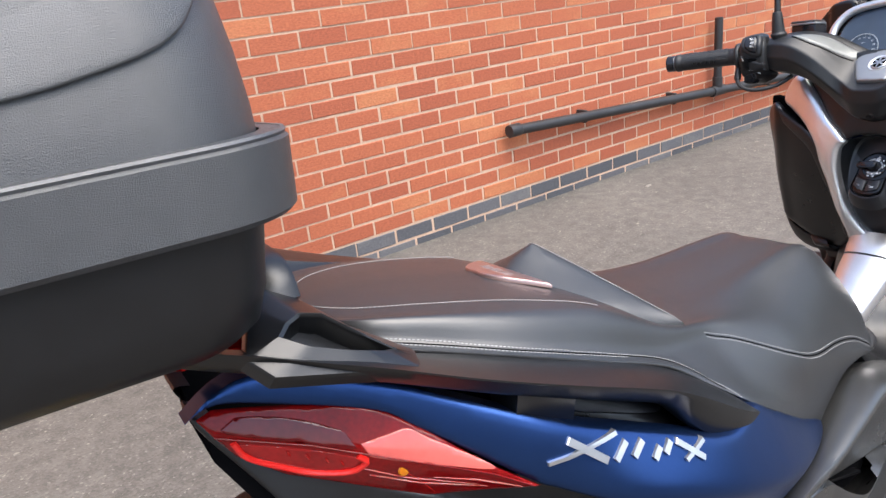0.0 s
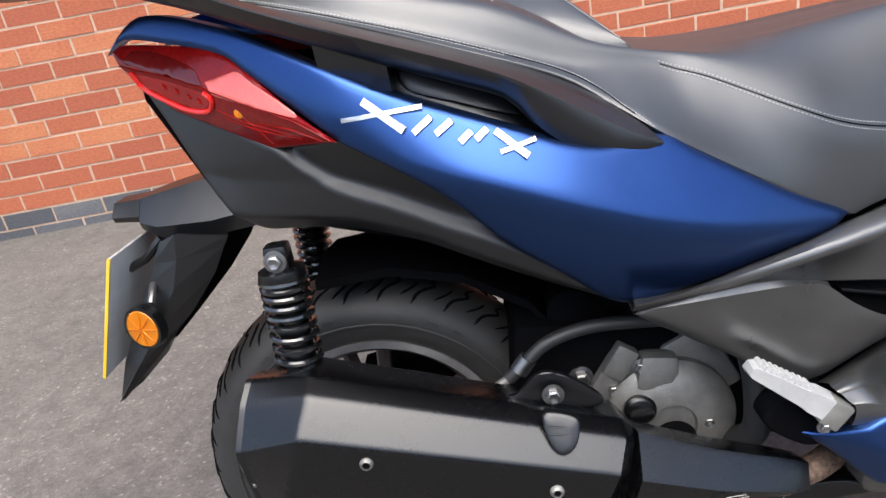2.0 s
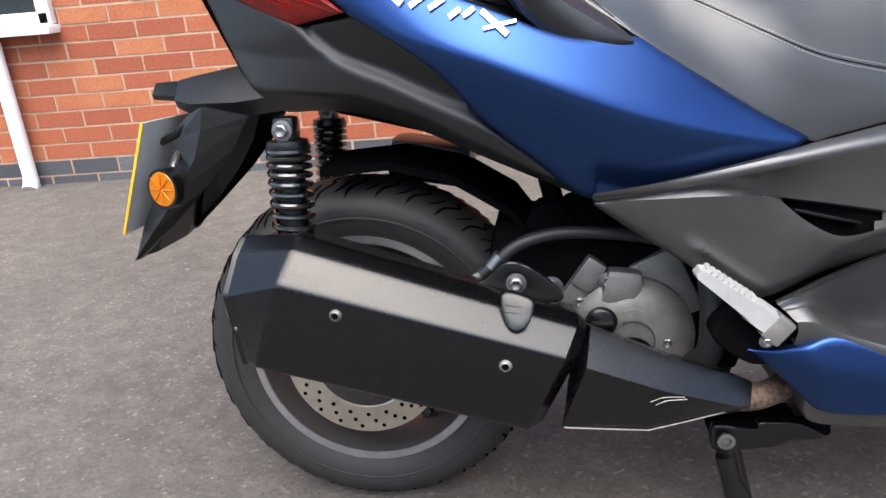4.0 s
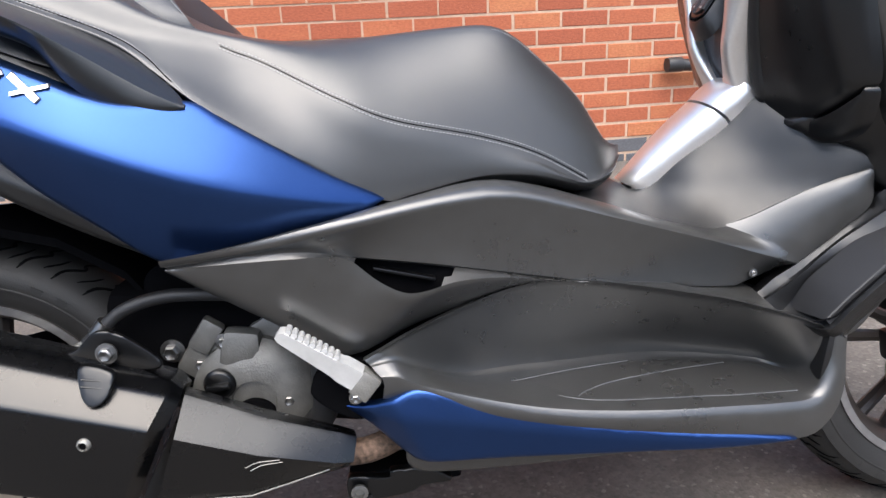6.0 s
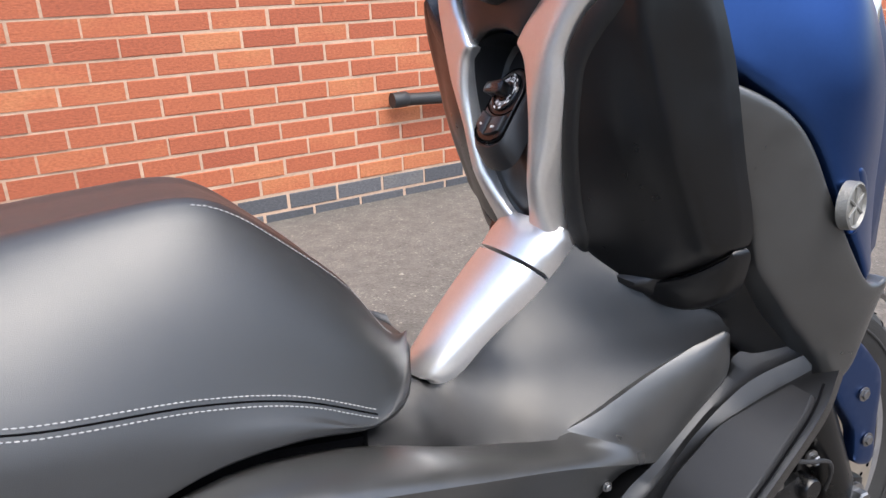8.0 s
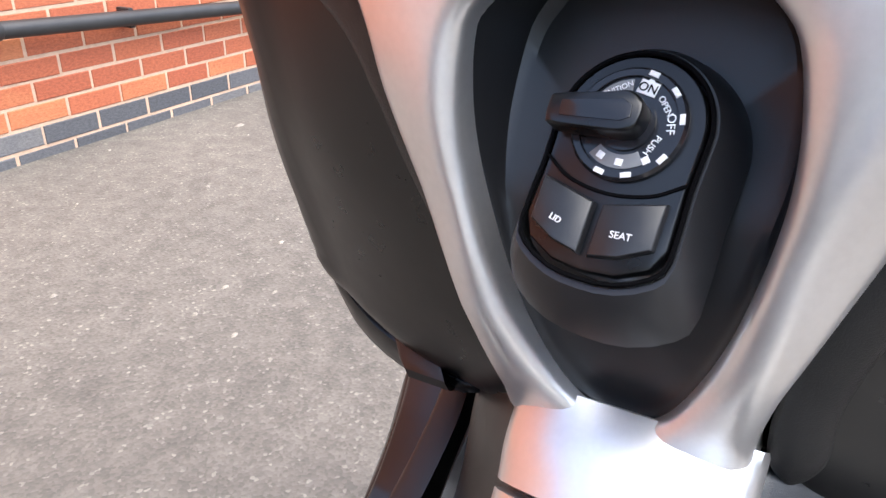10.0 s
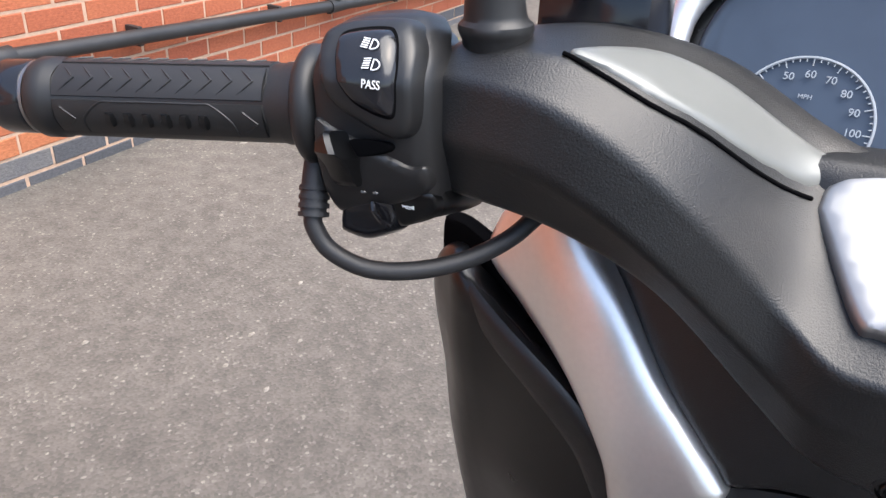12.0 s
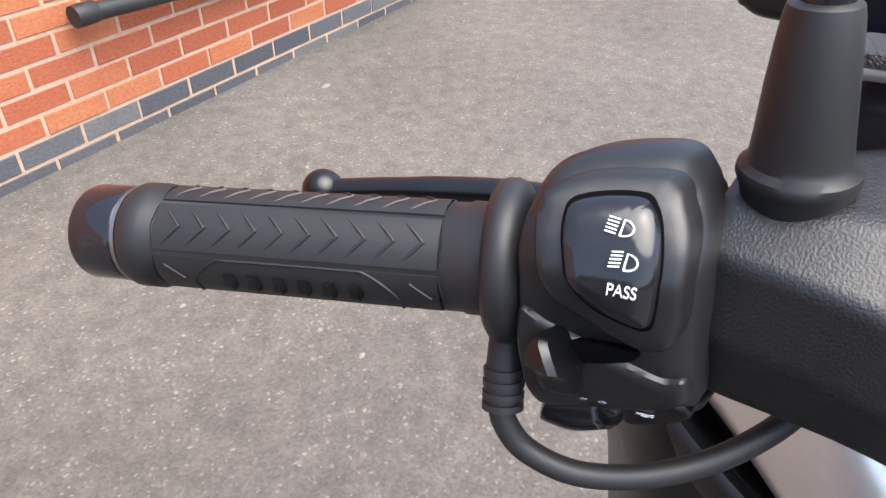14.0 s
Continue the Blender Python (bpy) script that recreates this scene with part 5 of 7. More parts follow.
def stands_and_pegs(parent):
    st = part("centre_stand", tube([(.51, -.13, .16), (.525, -.14, .09), (.535, -.150, .028)], [.016, .018, .02], 14), BLACK_SMOOTH, parent, "black centre stand folded under")
    part("stand_pivot", panel([(.488, .186), (.50, .192), (.545, .187), (.552, .197), (.60, .196), (.632, .180), (.63, .172), (.595, .170), (.575, .160), (.53, .154), (.497, .152), (.488, .160)], lambda x, z: .14, side_place, thick=.012, roll=.002, step=.006), BLACK_SMOOTH, st)
    part("stand_pin", lathe([(.011, -.003), (.012, -.009), (.007, -.010), (.006, -.005), (.001, -.005)], (.505, -.143, .1735), "y", 20), CAST, st)
    part("stand_arm", tube([(.505, -.146, .150), (.513, -.150, .115), (.520, -.150, .095), (.528, -.150, .075), (.535, -.150, .03)], [.014, .013, .0165, .015, .016], 14), BLACK_SMOOTH, st)
    part("stand_bracket", block((.16, .05, .03), (.57, -.10, .178), (0, -4, 0), .006), DARK, st)
    part("stand_foot", block((.05, .03, .02), (.545, -.152, .022), (0, 10, 0), .006), BLACK_SMOOTH, st)
    sd = part("side_stand", tube([(.60, .16, .21), (.585, .215, .11), (.57, .255, .04)], [.014, .013, .012], 12), BLACK_SMOOTH, parent, "black side stand, folded out")
    part("stand_shoe", block((.07, .035, .012), (.57, .262, .034), (-25, 0, 0), .004), BLACK_SMOOTH, sd)
    for s in (-1, 1):
        # Pocket is a set-back near-black panel; its shade is in the colour.
        pk = part("peg_pocket", panel([(.462, .366), (.497, .402), (.545, .392), (.560, .362), (.540, .333), (.507, .328)], lambda x, z: .232, lambda a, b, d: (a, s * d, b), thick=.03, roll=.004), DARK, parent, "near-black panel for the pillion peg pocket")
        a, b = Vector((.436, s * .262, .459)), Vector((.524, s * .250, .388))
        d = (b - a).normalized()
        q = Vector((d.z, 0, -d.x))
        rings = []
        for f_, h in ((0, .006), (.05, .011), (.3, .0135), (.7, .0175), (.78, .021), (1.0, .0215), (1.12, .018)):
            c = a + (b - a) * f_
            rings.append([c + q * h * .74 * u + Vector((0, s * w, 0)) for u, w in ((-1, -.010), (-.8, .010), (.8, .010), (1, -.010))])
        peg = part("pillion_peg", loft(rings), WORN_ALLOY, pk, "polished alloy folding pillion peg")
        for k in range(9):
            c = a + (b - a) * (.08 + .07 * k) - q * (.0095 + .0004 * k)
            part("peg_tooth", tube([c + Vector((0, s * .008, 0)), c + Vector((0, -s * .010, 0))], .0036, 8), WORN_ALLOY, peg)
        part("peg_hinge", block((.026, .022, .034), tuple(b + Vector((.006, 0, -.006))), (0, 40, 0), .004), CAST, peg)
        bolt(peg, tuple(b + Vector((-.006, -.005, -.02))), .006, .006)


stands_and_pegs(scooter)


# ---- leg shield, tunnel and nose ----
SHIELD_LINE = line_at([tuple(q) for q in spline([(.62, 1.10), (.66, 1.08), (.72, 1.055), (.80, 1.045), (.88, 1.038), (.95, 1.045), (1.02, 1.06), (1.1, 1.08)], 8)])


def shield_x(y, z):
    """The leg shield's face towards the rider."""
    xc = SHIELD_LINE(z)
    u = max(0, abs(y) - .045)
    return xc + .24 * u * u / (u + .014)


def shield_place(a, b, d):
    return (shield_x(a, b) - d, a + .005, b)


POCKET = [(.0455, .886), (.056, .870), (.0605, .845), (.0600, .818), (.0535, .785), (.0420, .748), (.0260, .715), (.0120, .699), (.0, .696)]
OUTER = [(0.0, .672), (.030, .674), (.055, .682), (.058, .705), (.065, .737), (.078, .772), (.091, .806), (.103, .842), (.110, .876), (.135, .911), (.170, .936), (.197, .955), (.192, .980), (.172, 1.004), (.147, 1.004), (.133, .9895), (.111, .965), (.087, .932), (.068, .912), (.056, .899)]


TRIM = OUTER + POCKET + [(-y, z) for y, z in POCKET[-2::-1]] + [(-y, z) for y, z in OUTER[:0:-1]]


def trim_depth(y, z):
    """A crown along each limb."""
    crown = .008 * math.exp(-((abs(y) - (.060 + .5 * max(0, z - .80))) / .03) ** 2) * min(1, max(0, (z - .70) / .05))
    return .003 + crown


part("silver_trim", panel(TRIM, trim_depth, shield_place, corner=(19, 20, 36, 37), thick=.02, roll=.011, dome=.009, step=.007), SILVER, scooter, "satin silver trim round the ignition pocket")


def pocket():
    half = [(y, z) for y, z in spline(POCKET, 4)]
    full = [(y, z) for y, z in half] + [(-y, z) for y, z in half[-2::-1]]
    top = [(y, .886 + .010 * (1 - (y / .0455) ** 2)) for y in np.linspace(-.0455, .0455, 9)][1:-1]
    full += top
    c = (0, .805)
    floor = lambda z: float(np.interp(z, [.69, .73, .77, .80, .85, .91], [1.082, 1.066, 1.060, 1.064, 1.086, 1.105]))
    rings = []
    for k, f_ in ((1.0, 0.0), (.985, .12), (.97, .5), (.93, .9), (.86, 1.0), (.4, 1.0)):
        ring = []
        for y, z in full:
            yy, zz = c[0] + (y - c[0]) * k, c[1] + (z - c[1]) * k
            x0 = shield_x(yy, zz) + .010
            ring.append((x0 + (floor(zz) - x0) * f_, yy + .005, zz))
        rings.append(ring)
    bm = loft(rings, caps=False)
    bm.faces.new([v for v in bm.verts][-len(full):])
    return part("ignition_pocket", bm, POCKET_BLACK, scooter, "black recessed ignition pocket")


pocket_part = pocket()
# glove boxes: deeper towards the bottom than the trim
GLOVE = field([(.105, .84, 1.062), (.11, .645, 1.1240), (.2187, .706, 1.140), (.221, .853, 1.108), (.1905, .9484, 1.078), (.2166, .9154, 1.088), (.075, .72, 1.088), (.15, .80, 1.077), (.0707, .6934, 1.0900), (.1415, .6544, 1.1200), (.17, .88, 1.074)])
GLOVE_OUT = [(.190, .952), (.160, .929), (.125, .902), (.102, .872), (.092, .84), (.080, .803), (.068, .765), (.058, .725), (.056, .690), (.078, .655), (.108, .643), (.168, .667), (.208, .692), (.2205, .712), (.223, .785), (.222, .846), (.220, .90), (.214, .937)]


def glove_place(a, b, d):
    return (GLOVE(a, b) - d, a, b)


def glove_pair(name, outline, depth, material, label, **kw):
    """One on each side; the one by the side stand reaches further out."""
    def wide(a, b, d):
        x, y, z = glove_place(a, b, d)
        return (x, y + .006 + .026 * ease((a - .09) / .11), z)
    part(name, panel(outline, depth, lambda a, b, d: (glove_place(a, b, d)[0], -a, b), **kw), material, scooter, label)
    part(name, panel(outline, depth, wide, **kw), material, scooter, label)


GLOVE_RIDGE = line_at([(.64, .205), (.71, .203), (.80, .196), (.88, .186), (.95, .180)])


def glove_depth(y, z):
    """Flat face with a raised ridge beside its outer edge and a padded strip along its inner edge."""
    return .004 + .006 * math.exp(-((y - GLOVE_RIDGE(z)) / .012) ** 2) - .25 * max(0, y - GLOVE_RIDGE(z) - .004)


glove_pair("glove_box", GLOVE_OUT, glove_depth, BLACK_SMOOTH, "black glove box door in the leg shield", thick=.012, roll=.012, dome=.009, step=.008)
STRIP = [(.186, .948), (.160, .929), (.125, .902), (.102, .872), (.092, .84), (.080, .803), (.068, .765), (.058, .725), (.056, .690), (.066, .672), (.078, .690), (.081, .725), (.091, .765), (.103, .803), (.114, .838), (.124, .864), (.145, .889), (.172, .916)]
# Added backing: closes the see-through gap beside the trim in near-black.
glove_pair("glove_back", [(.200, .965), (.150, .945), (.100, .905), (.080, .872), (.060, .80), (.045, .72), (.045, .68), (.11, .66), (.21, .72), (.215, .93)], lambda y, z: -.016, DARK, "near-black backing that closes the gap behind the glove box", thick=.008, roll=.003, step=.02)
glove_pair("glove_strip", STRIP, lambda y, z: .0075, COVER_BLACK, "black grained padded strip on the glove box", thick=.006, roll=.006, dome=.004, step=.006)
glove_pair("glove_box_lower", [(.108, .640), (.168, .664), (.205, .687), (.214, .696), (.216, .684), (.200, .648), (.170, .628), (.135, .624)], lambda y, z: .002, BLACK_SMOOTH, "black lower leg shield piece", thick=.014, roll=.006)
half_upper = [(.0, .899), (.025, .896), (.0455, .888), (.055, .897), (.069, .910), (.089, .930), (.113, .963), (.135, .988), (.14, 1.02), (.10, 1.04), (0, 1.045)]
part("upper_shield", panel(half_upper + [(-y, z) for y, z in half_upper[-2:0:-1]], lambda y, z: -.004, shield_place, thick=.02, roll=.006), COVER_BLACK, scooter, "black grained upper leg shield")


def side_strip(name, rows, material, label, parent=scooter):
    """A tapering cover over the tunnel: rows of (x, z, half width, rise of its crown)."""
    rings = []
    for x, z, w, h in spline(rows, 4):
        ring = []
        for j in range(13):
            a = math.pi * (j / 12)
            yy = -w * math.cos(a)
            ring.append((x + .010 * (1 - math.sin(a) ** .6) - .45 * h * (math.sin(a) ** .6), yy, z - .6 * h * (1 - math.sin(a) ** .6) + .0))
        ring += [(x + .03, w * .9, z - .05), (x + .03, -w * .9, z - .05)]
        rings.append(ring)
    return part(name, loft(rings), material, parent, label)


side_strip("tunnel_lid", [(.915, .566, .024, .012), (.93, .575, .034, .022), (.97, .612, .043, .032), (1.01, .648, .05, .036), (1.040, .673, .054, .037)], SILVER, "satin silver fuel lid on the tunnel")
side_strip("tunnel_neck", [(1.043, .676, .054, .037), (1.056, .690, .057, .033), (1.075, .706, .058, .022)], SILVER, "satin silver tunnel neck")
WELL = field([(.9, .56, .04), (.94, .555, .032), (1.09, .675, .062), (1.12, .645, .11), (1.2, .6, .155), (1.2, .58, .155), (1.1, .535, .14), (1.03, .512, .13), (.955, .522, .125), (.88, .545, .12), (.823, .568, .118), (1.0, .58, .07), (1.08, .60, .09), (1.05, .64, .052), (.98, .585, .05)])
side_panel("tunnel_side", [(.86, .585), (.905, .566), (.94, .556), (1.00, .605), (1.05, .645), (1.092, .682), (1.124, .650), (1.199, .610), (1.206, .582), (1.1, .535), (1.034, .507), (.955, .513), (.88, .536), (.823, .560)],
           lambda x, z: WELL(x, z) - .005 * ease((.60 - z) / .05), BLACK, scooter, "black grained tunnel side", thick=.03, roll=.005, dome=.004, step=.009)
RAMP = field([(1.03, .425, .160), (1.06, .435, .158), (1.108, .462, .160), (1.159, .488, .163), (1.195, .518, .168), (1.22, .53, .175), (1.285, .545, .200), (1.14, .378, .200), (1.165, .384, .203), (1.22, .45, .207), (1.273, .518, .214),
              (1.10, .40, .185), (1.204, .582, .156), (1.1, .537, .142), (1.034, .511, .132), (1.05, .47, .140), (1.30, .60, .215), (1.18, .45, .192)])
def far_panel(name, outline, depth, material, label, spread, **kw):
    """On the far side only."""
    part(name, panel(outline, depth, lambda a, b, d: (a, d + spread, b), **kw), material, scooter, label)


far_panel("leg_shield_base", [(.96, .500), (1.034, .520), (1.1, .545), (1.204, .590), (1.31, .60), (1.30, .55), (1.22, .44), (1.16, .372), (1.08, .395), (1.0, .425)], lambda x, z: RAMP(x, z) - .003, BLACK, "black lower leg shield moulding", .04, thick=.02, roll=.004, step=.010)
far_panel("foot_ramp", [(1.06, .435), (1.108, .462), (1.159, .488), (1.195, .518), (1.22, .53), (1.285, .545), (1.303, .552), (1.285, .525), (1.22, .45), (1.165, .384), (1.14, .378), (1.11, .395)], lambda x, z: RAMP(x, z) + .004, BLACK, "black front foot ramp", .072, thick=.04, roll=.004, dome=.002, step=.009)
far_panel("ramp_pad", [(1.100, .412), (1.141, .454), (1.187, .496), (1.220, .516), (1.252, .530), (1.259, .523), (1.20, .452), (1.144, .395)], lambda x, z: RAMP(x, z) + .0065, BLACK_SMOOTH, "black rubber ramp pad", .072, thick=.01, roll=.003)
# the near ramp rises from the foot board to the leg shield, with a raised rim along its inner edge
VALLEY = run([(1.020, -.139, .424), (1.061, -.139, .420), (1.088, -.143, .443), (1.114, -.147, .461), (1.163, -.149, .499), (1.204, -.151, .533), (1.222, -.152, .556), (1.262, -.180, .580)], n=40)
RIM_LINE = run([(1.028, -.160, .417), (1.062, -.154, .412), (1.091, -.156, .429), (1.119, -.158, .451), (1.154, -.161, .484), (1.193, -.165, .513), (1.222, -.178, .538), (1.268, -.205, .564)], n=40)
RAMP_IN = run([(1.060, -.172, .405), (1.080, -.164, .395), (1.103, -.158, .405), (1.122, -.160, .441), (1.146, -.166, .465), (1.175, -.174, .493), (1.204, -.186, .511), (1.258, -.212, .545)], n=40)
RAMP_OUT = run([(1.085, -.215, .404), (1.100, -.228, .400), (1.115, -.236, .402), (1.140, -.2375, .427), (1.178, -.2395, .463), (1.215, -.242, .500), (1.240, -.243, .528), (1.266, -.236, .556)], n=40)
skin("foot_ramp", [VALLEY + np.array((0, .03, -.01)), VALLEY, between(VALLEY, RIM_LINE, .6, (0, .002, -.002)), between(RIM_LINE, VALLEY, .12), RIM_LINE + np.array((-.001, 0, .001)), between(RIM_LINE, RAMP_IN, .25), between(RIM_LINE, RAMP_IN, .8, (.003, .002, -.002))]
     + [between(RAMP_IN, RAMP_OUT, f) for f in (.04, .3, .7, .93)] + [RAMP_OUT, RAMP_OUT + np.array((.012, .004, -.012)), RAMP_OUT + np.array((.03, .03, -.03))], BLACK, "black front foot ramp with a raised rim", far=False)
PAD_IN = run([(1.106, -.156, .399), (1.112, -.156, .413), (1.128, -.160, .442), (1.150, -.166, .466), (1.178, -.174, .494), (1.204, -.186, .511), (1.240, -.206, .535)], n=40)
PAD_OUT = run([(1.113, -.2295, .408), (1.126, -.230, .422), (1.140, -.231, .437), (1.178, -.233, .473), (1.205, -.234, .500), (1.222, -.235, .519), (1.236, -.232, .535)], n=40)
UP = np.array((-.0032, 0, .0032))
skin("ramp_pad", [PAD_IN - UP, PAD_IN + UP * .7, between(PAD_IN, PAD_OUT, .02) + UP, between(PAD_IN, PAD_OUT, .5) + UP, between(PAD_IN, PAD_OUT, .98) + UP, PAD_OUT + UP * .7, PAD_OUT - UP], RUBBER_SOFT, "black rubber ramp pad", far=False)
part("pad_seam", tube(list(between(PAD_OUT, RAMP_OUT, .45) + UP * .6), .0012, 6), DARK, scooter)
INNER = field([(1.12, .88, .185), (1.15, .84, .195), (1.19, .75, .205), (1.215, .67, .20), (1.30, .57, .215), (1.29, .54, .205), (1.2, .585, .15), (1.11, .65, .13), (1.165, .76, .195), (1.17, .69, .19)])
side_panel("leg_shield_inner", [(1.115, .90), (1.15, .845), (1.19, .76), (1.222, .67), (1.31, .575), (1.295, .54), (1.26, .535), (1.2, .580), (1.19, .61), (1.11, .645), (1.15, .68), (1.165, .76), (1.13, .85)], INNER, BLACK, scooter, "black inner leg shield", spread=.035, thick=.03)
FAIR = field([(1.12, .855, .203), (1.15, .838, .216), (1.185, .808, .231), (1.21, .775, .238), (1.238, .711, .246), (1.278, .65, .245), (1.33, .60, .225), (1.30, .55, .225), (1.273, .52, .218), (1.165, .385, .206), (1.25, .52, .21), (1.29, .60, .24), (1.122, .841, .206), (1.142, .788, .206), (1.165, .731, .206), (1.18, .671, .206), (1.25, .585, .212)])
side_panel("side_fairing", [(1.104, .868), (1.113, .850), (1.150, .836), (1.185, .812), (1.21, .777), (1.238, .713), (1.278, .652), (1.299, .640), (1.318, .640), (1.312, .60), (1.302, .55), (1.273, .518), (1.22, .45), (1.168, .384), (1.152, .386), (1.20, .452), (1.25, .515), (1.265, .55), (1.215, .62), (1.182, .671), (1.165, .731), (1.142, .788), (1.122, .841)],
           lambda x, z: FAIR(x, z) + .003, GREY, scooter, "dark grey side fairing", spread=.025, thick=.04, roll=.008, dome=.005, step=.009)
NOSE = field([(1.1, .93, .195), (1.12, .87, .206), (1.16, .835, .222), (1.205, .79, .24), (1.243, .72, .249), (1.3, .645, .238), (1.345, .66, .205), (1.32, .8, .225), (1.25, .9, .245), (1.30, .92, .21), (1.2, 1.02, .215), (1.33, .73, .215), (1.24, .82, .252)])
side_panel("front_fairing", [(1.10, .885), (1.15, .845), (1.187, .813), (1.214, .778), (1.243, .715), (1.27, .675), (1.299, .642), (1.347, .653), (1.338, .73), (1.322, .82), (1.305, .90), (1.28, .98), (1.21, 1.05), (1.12, 1.03), (1.088, .95)],
           NOSE, BLUE, scooter, "matt blue front fairing", corner=(6, 7), thick=.04, roll=.008, dome=.004, step=.010)


def nose(parent):
    rows = []
    for z, x0, w, x1 in ((.60, 1.33, .19, 1.36), (.655, 1.345, .205, 1.42), (.75, 1.333, .21, 1.47), (.85, 1.315, .21, 1.46), (.93, 1.295, .205, 1.42), (1.0, 1.27, .19, 1.36), (1.05, 1.22, .17, 1.29)):
        rows.append([(x0 + (x1 - x0) * math.sin(math.pi * j / 12), -w * math.cos(math.pi * j / 12), z) for j in range(13)])
    n_ = part("nose", loft(rows, closed=False), BLUE, parent, "matt blue nose between the headlights")
    for s in (-1, 1):
        hl = part("headlight", panel([(1.335, .80), (1.36, .79), (1.40, .83), (1.40, .88), (1.35, .905), (1.318, .89)], lambda x, z: .208 - 1.6 * max(0, x - 1.33), lambda a, b, d: (a, s * d, b), thick=.02, roll=.006), mat("clear_headlight", (.5, .5, .5), .08, .6), n_, "clear headlight lens")
    sc = []
    for z, x0, w, x1 in ((.98, 1.345, .17, 1.44), (1.06, 1.31, .165, 1.39), (1.14, 1.25, .155, 1.34), (1.22, 1.20, .145, 1.28), (1.30, 1.14, .12, 1.21)):
        sc.append([(x0 + (x1 - x0) * math.sin(math.pi * j / 12), -w * math.cos(math.pi * j / 12), z) for j in range(13)])
    bm = loft(sc, closed=False)
    loft([[(p[0] - .004, p[1] * .985, p[2]) for p in r] for r in sc], bm, closed=False)
    part("windscreen", bm, lens_material("smoked_screen", (.06, .06, .065), .05), parent, "smoked plastic windscreen")
    part("radiator_cowl", loft([[(x, -w, z0), (x, -w, z1), (x, w, z1), (x, w, z0)] for x, w, z0, z1 in ((1.12, .05, .34, .56), (1.2, .09, .42, .62), (1.30, .10, .54, .68))]), DARK, parent, "black radiator cowl behind the front wheel")


nose(scooter)


def emblem(parent):
    c = (1.243, -.2505, .726)
    e = part("fairing_emblem", lathe([(.0005, -.0035), (.0175, -.0035), (.0195, -.006), (.0215, -.005), (.022, .004)], c, "y", 40), CAST, parent, "round polished metal emblem")
    for k in range(3):
        a = math.pi / 6 + k * math.pi / 3
        dx, dz = math.cos(a) * .0165, math.sin(a) * .0165
        part("emblem_bar", tube([(c[0] - dx, c[1] - .004, c[2] - dz), (c[0] + dx, c[1] - .004, c[2] + dz)], .0016, 6), CAST, e)
    e.matrix_local = Matrix.Translation(c) @ pose(0, 0, 0, 0, 0, 14) @ Matrix.Translation(-Vector(c))
    e2 = mirrored(e)
    part("emblem_scoop", panel([(1.255, .757), (1.275, .752), (1.287, .73), (1.28, .708), (1.262, .698), (1.250, .70), (1.268, .727)], lambda x, z: NOSE(x, z) + .001, side_place, thick=.01, roll=.004), BLUE, parent, "scooped blue edge beside the emblem")


emblem(scooter)
bolt(scooter, (1.057, -.1415, .4515), .0042, .004)

# front wheel, fork and brake
wheel(scooter, (1.447, 0, .276), .274, .196, .060, 5, .136, -.078, 30, "front wheel with a drilled disc")


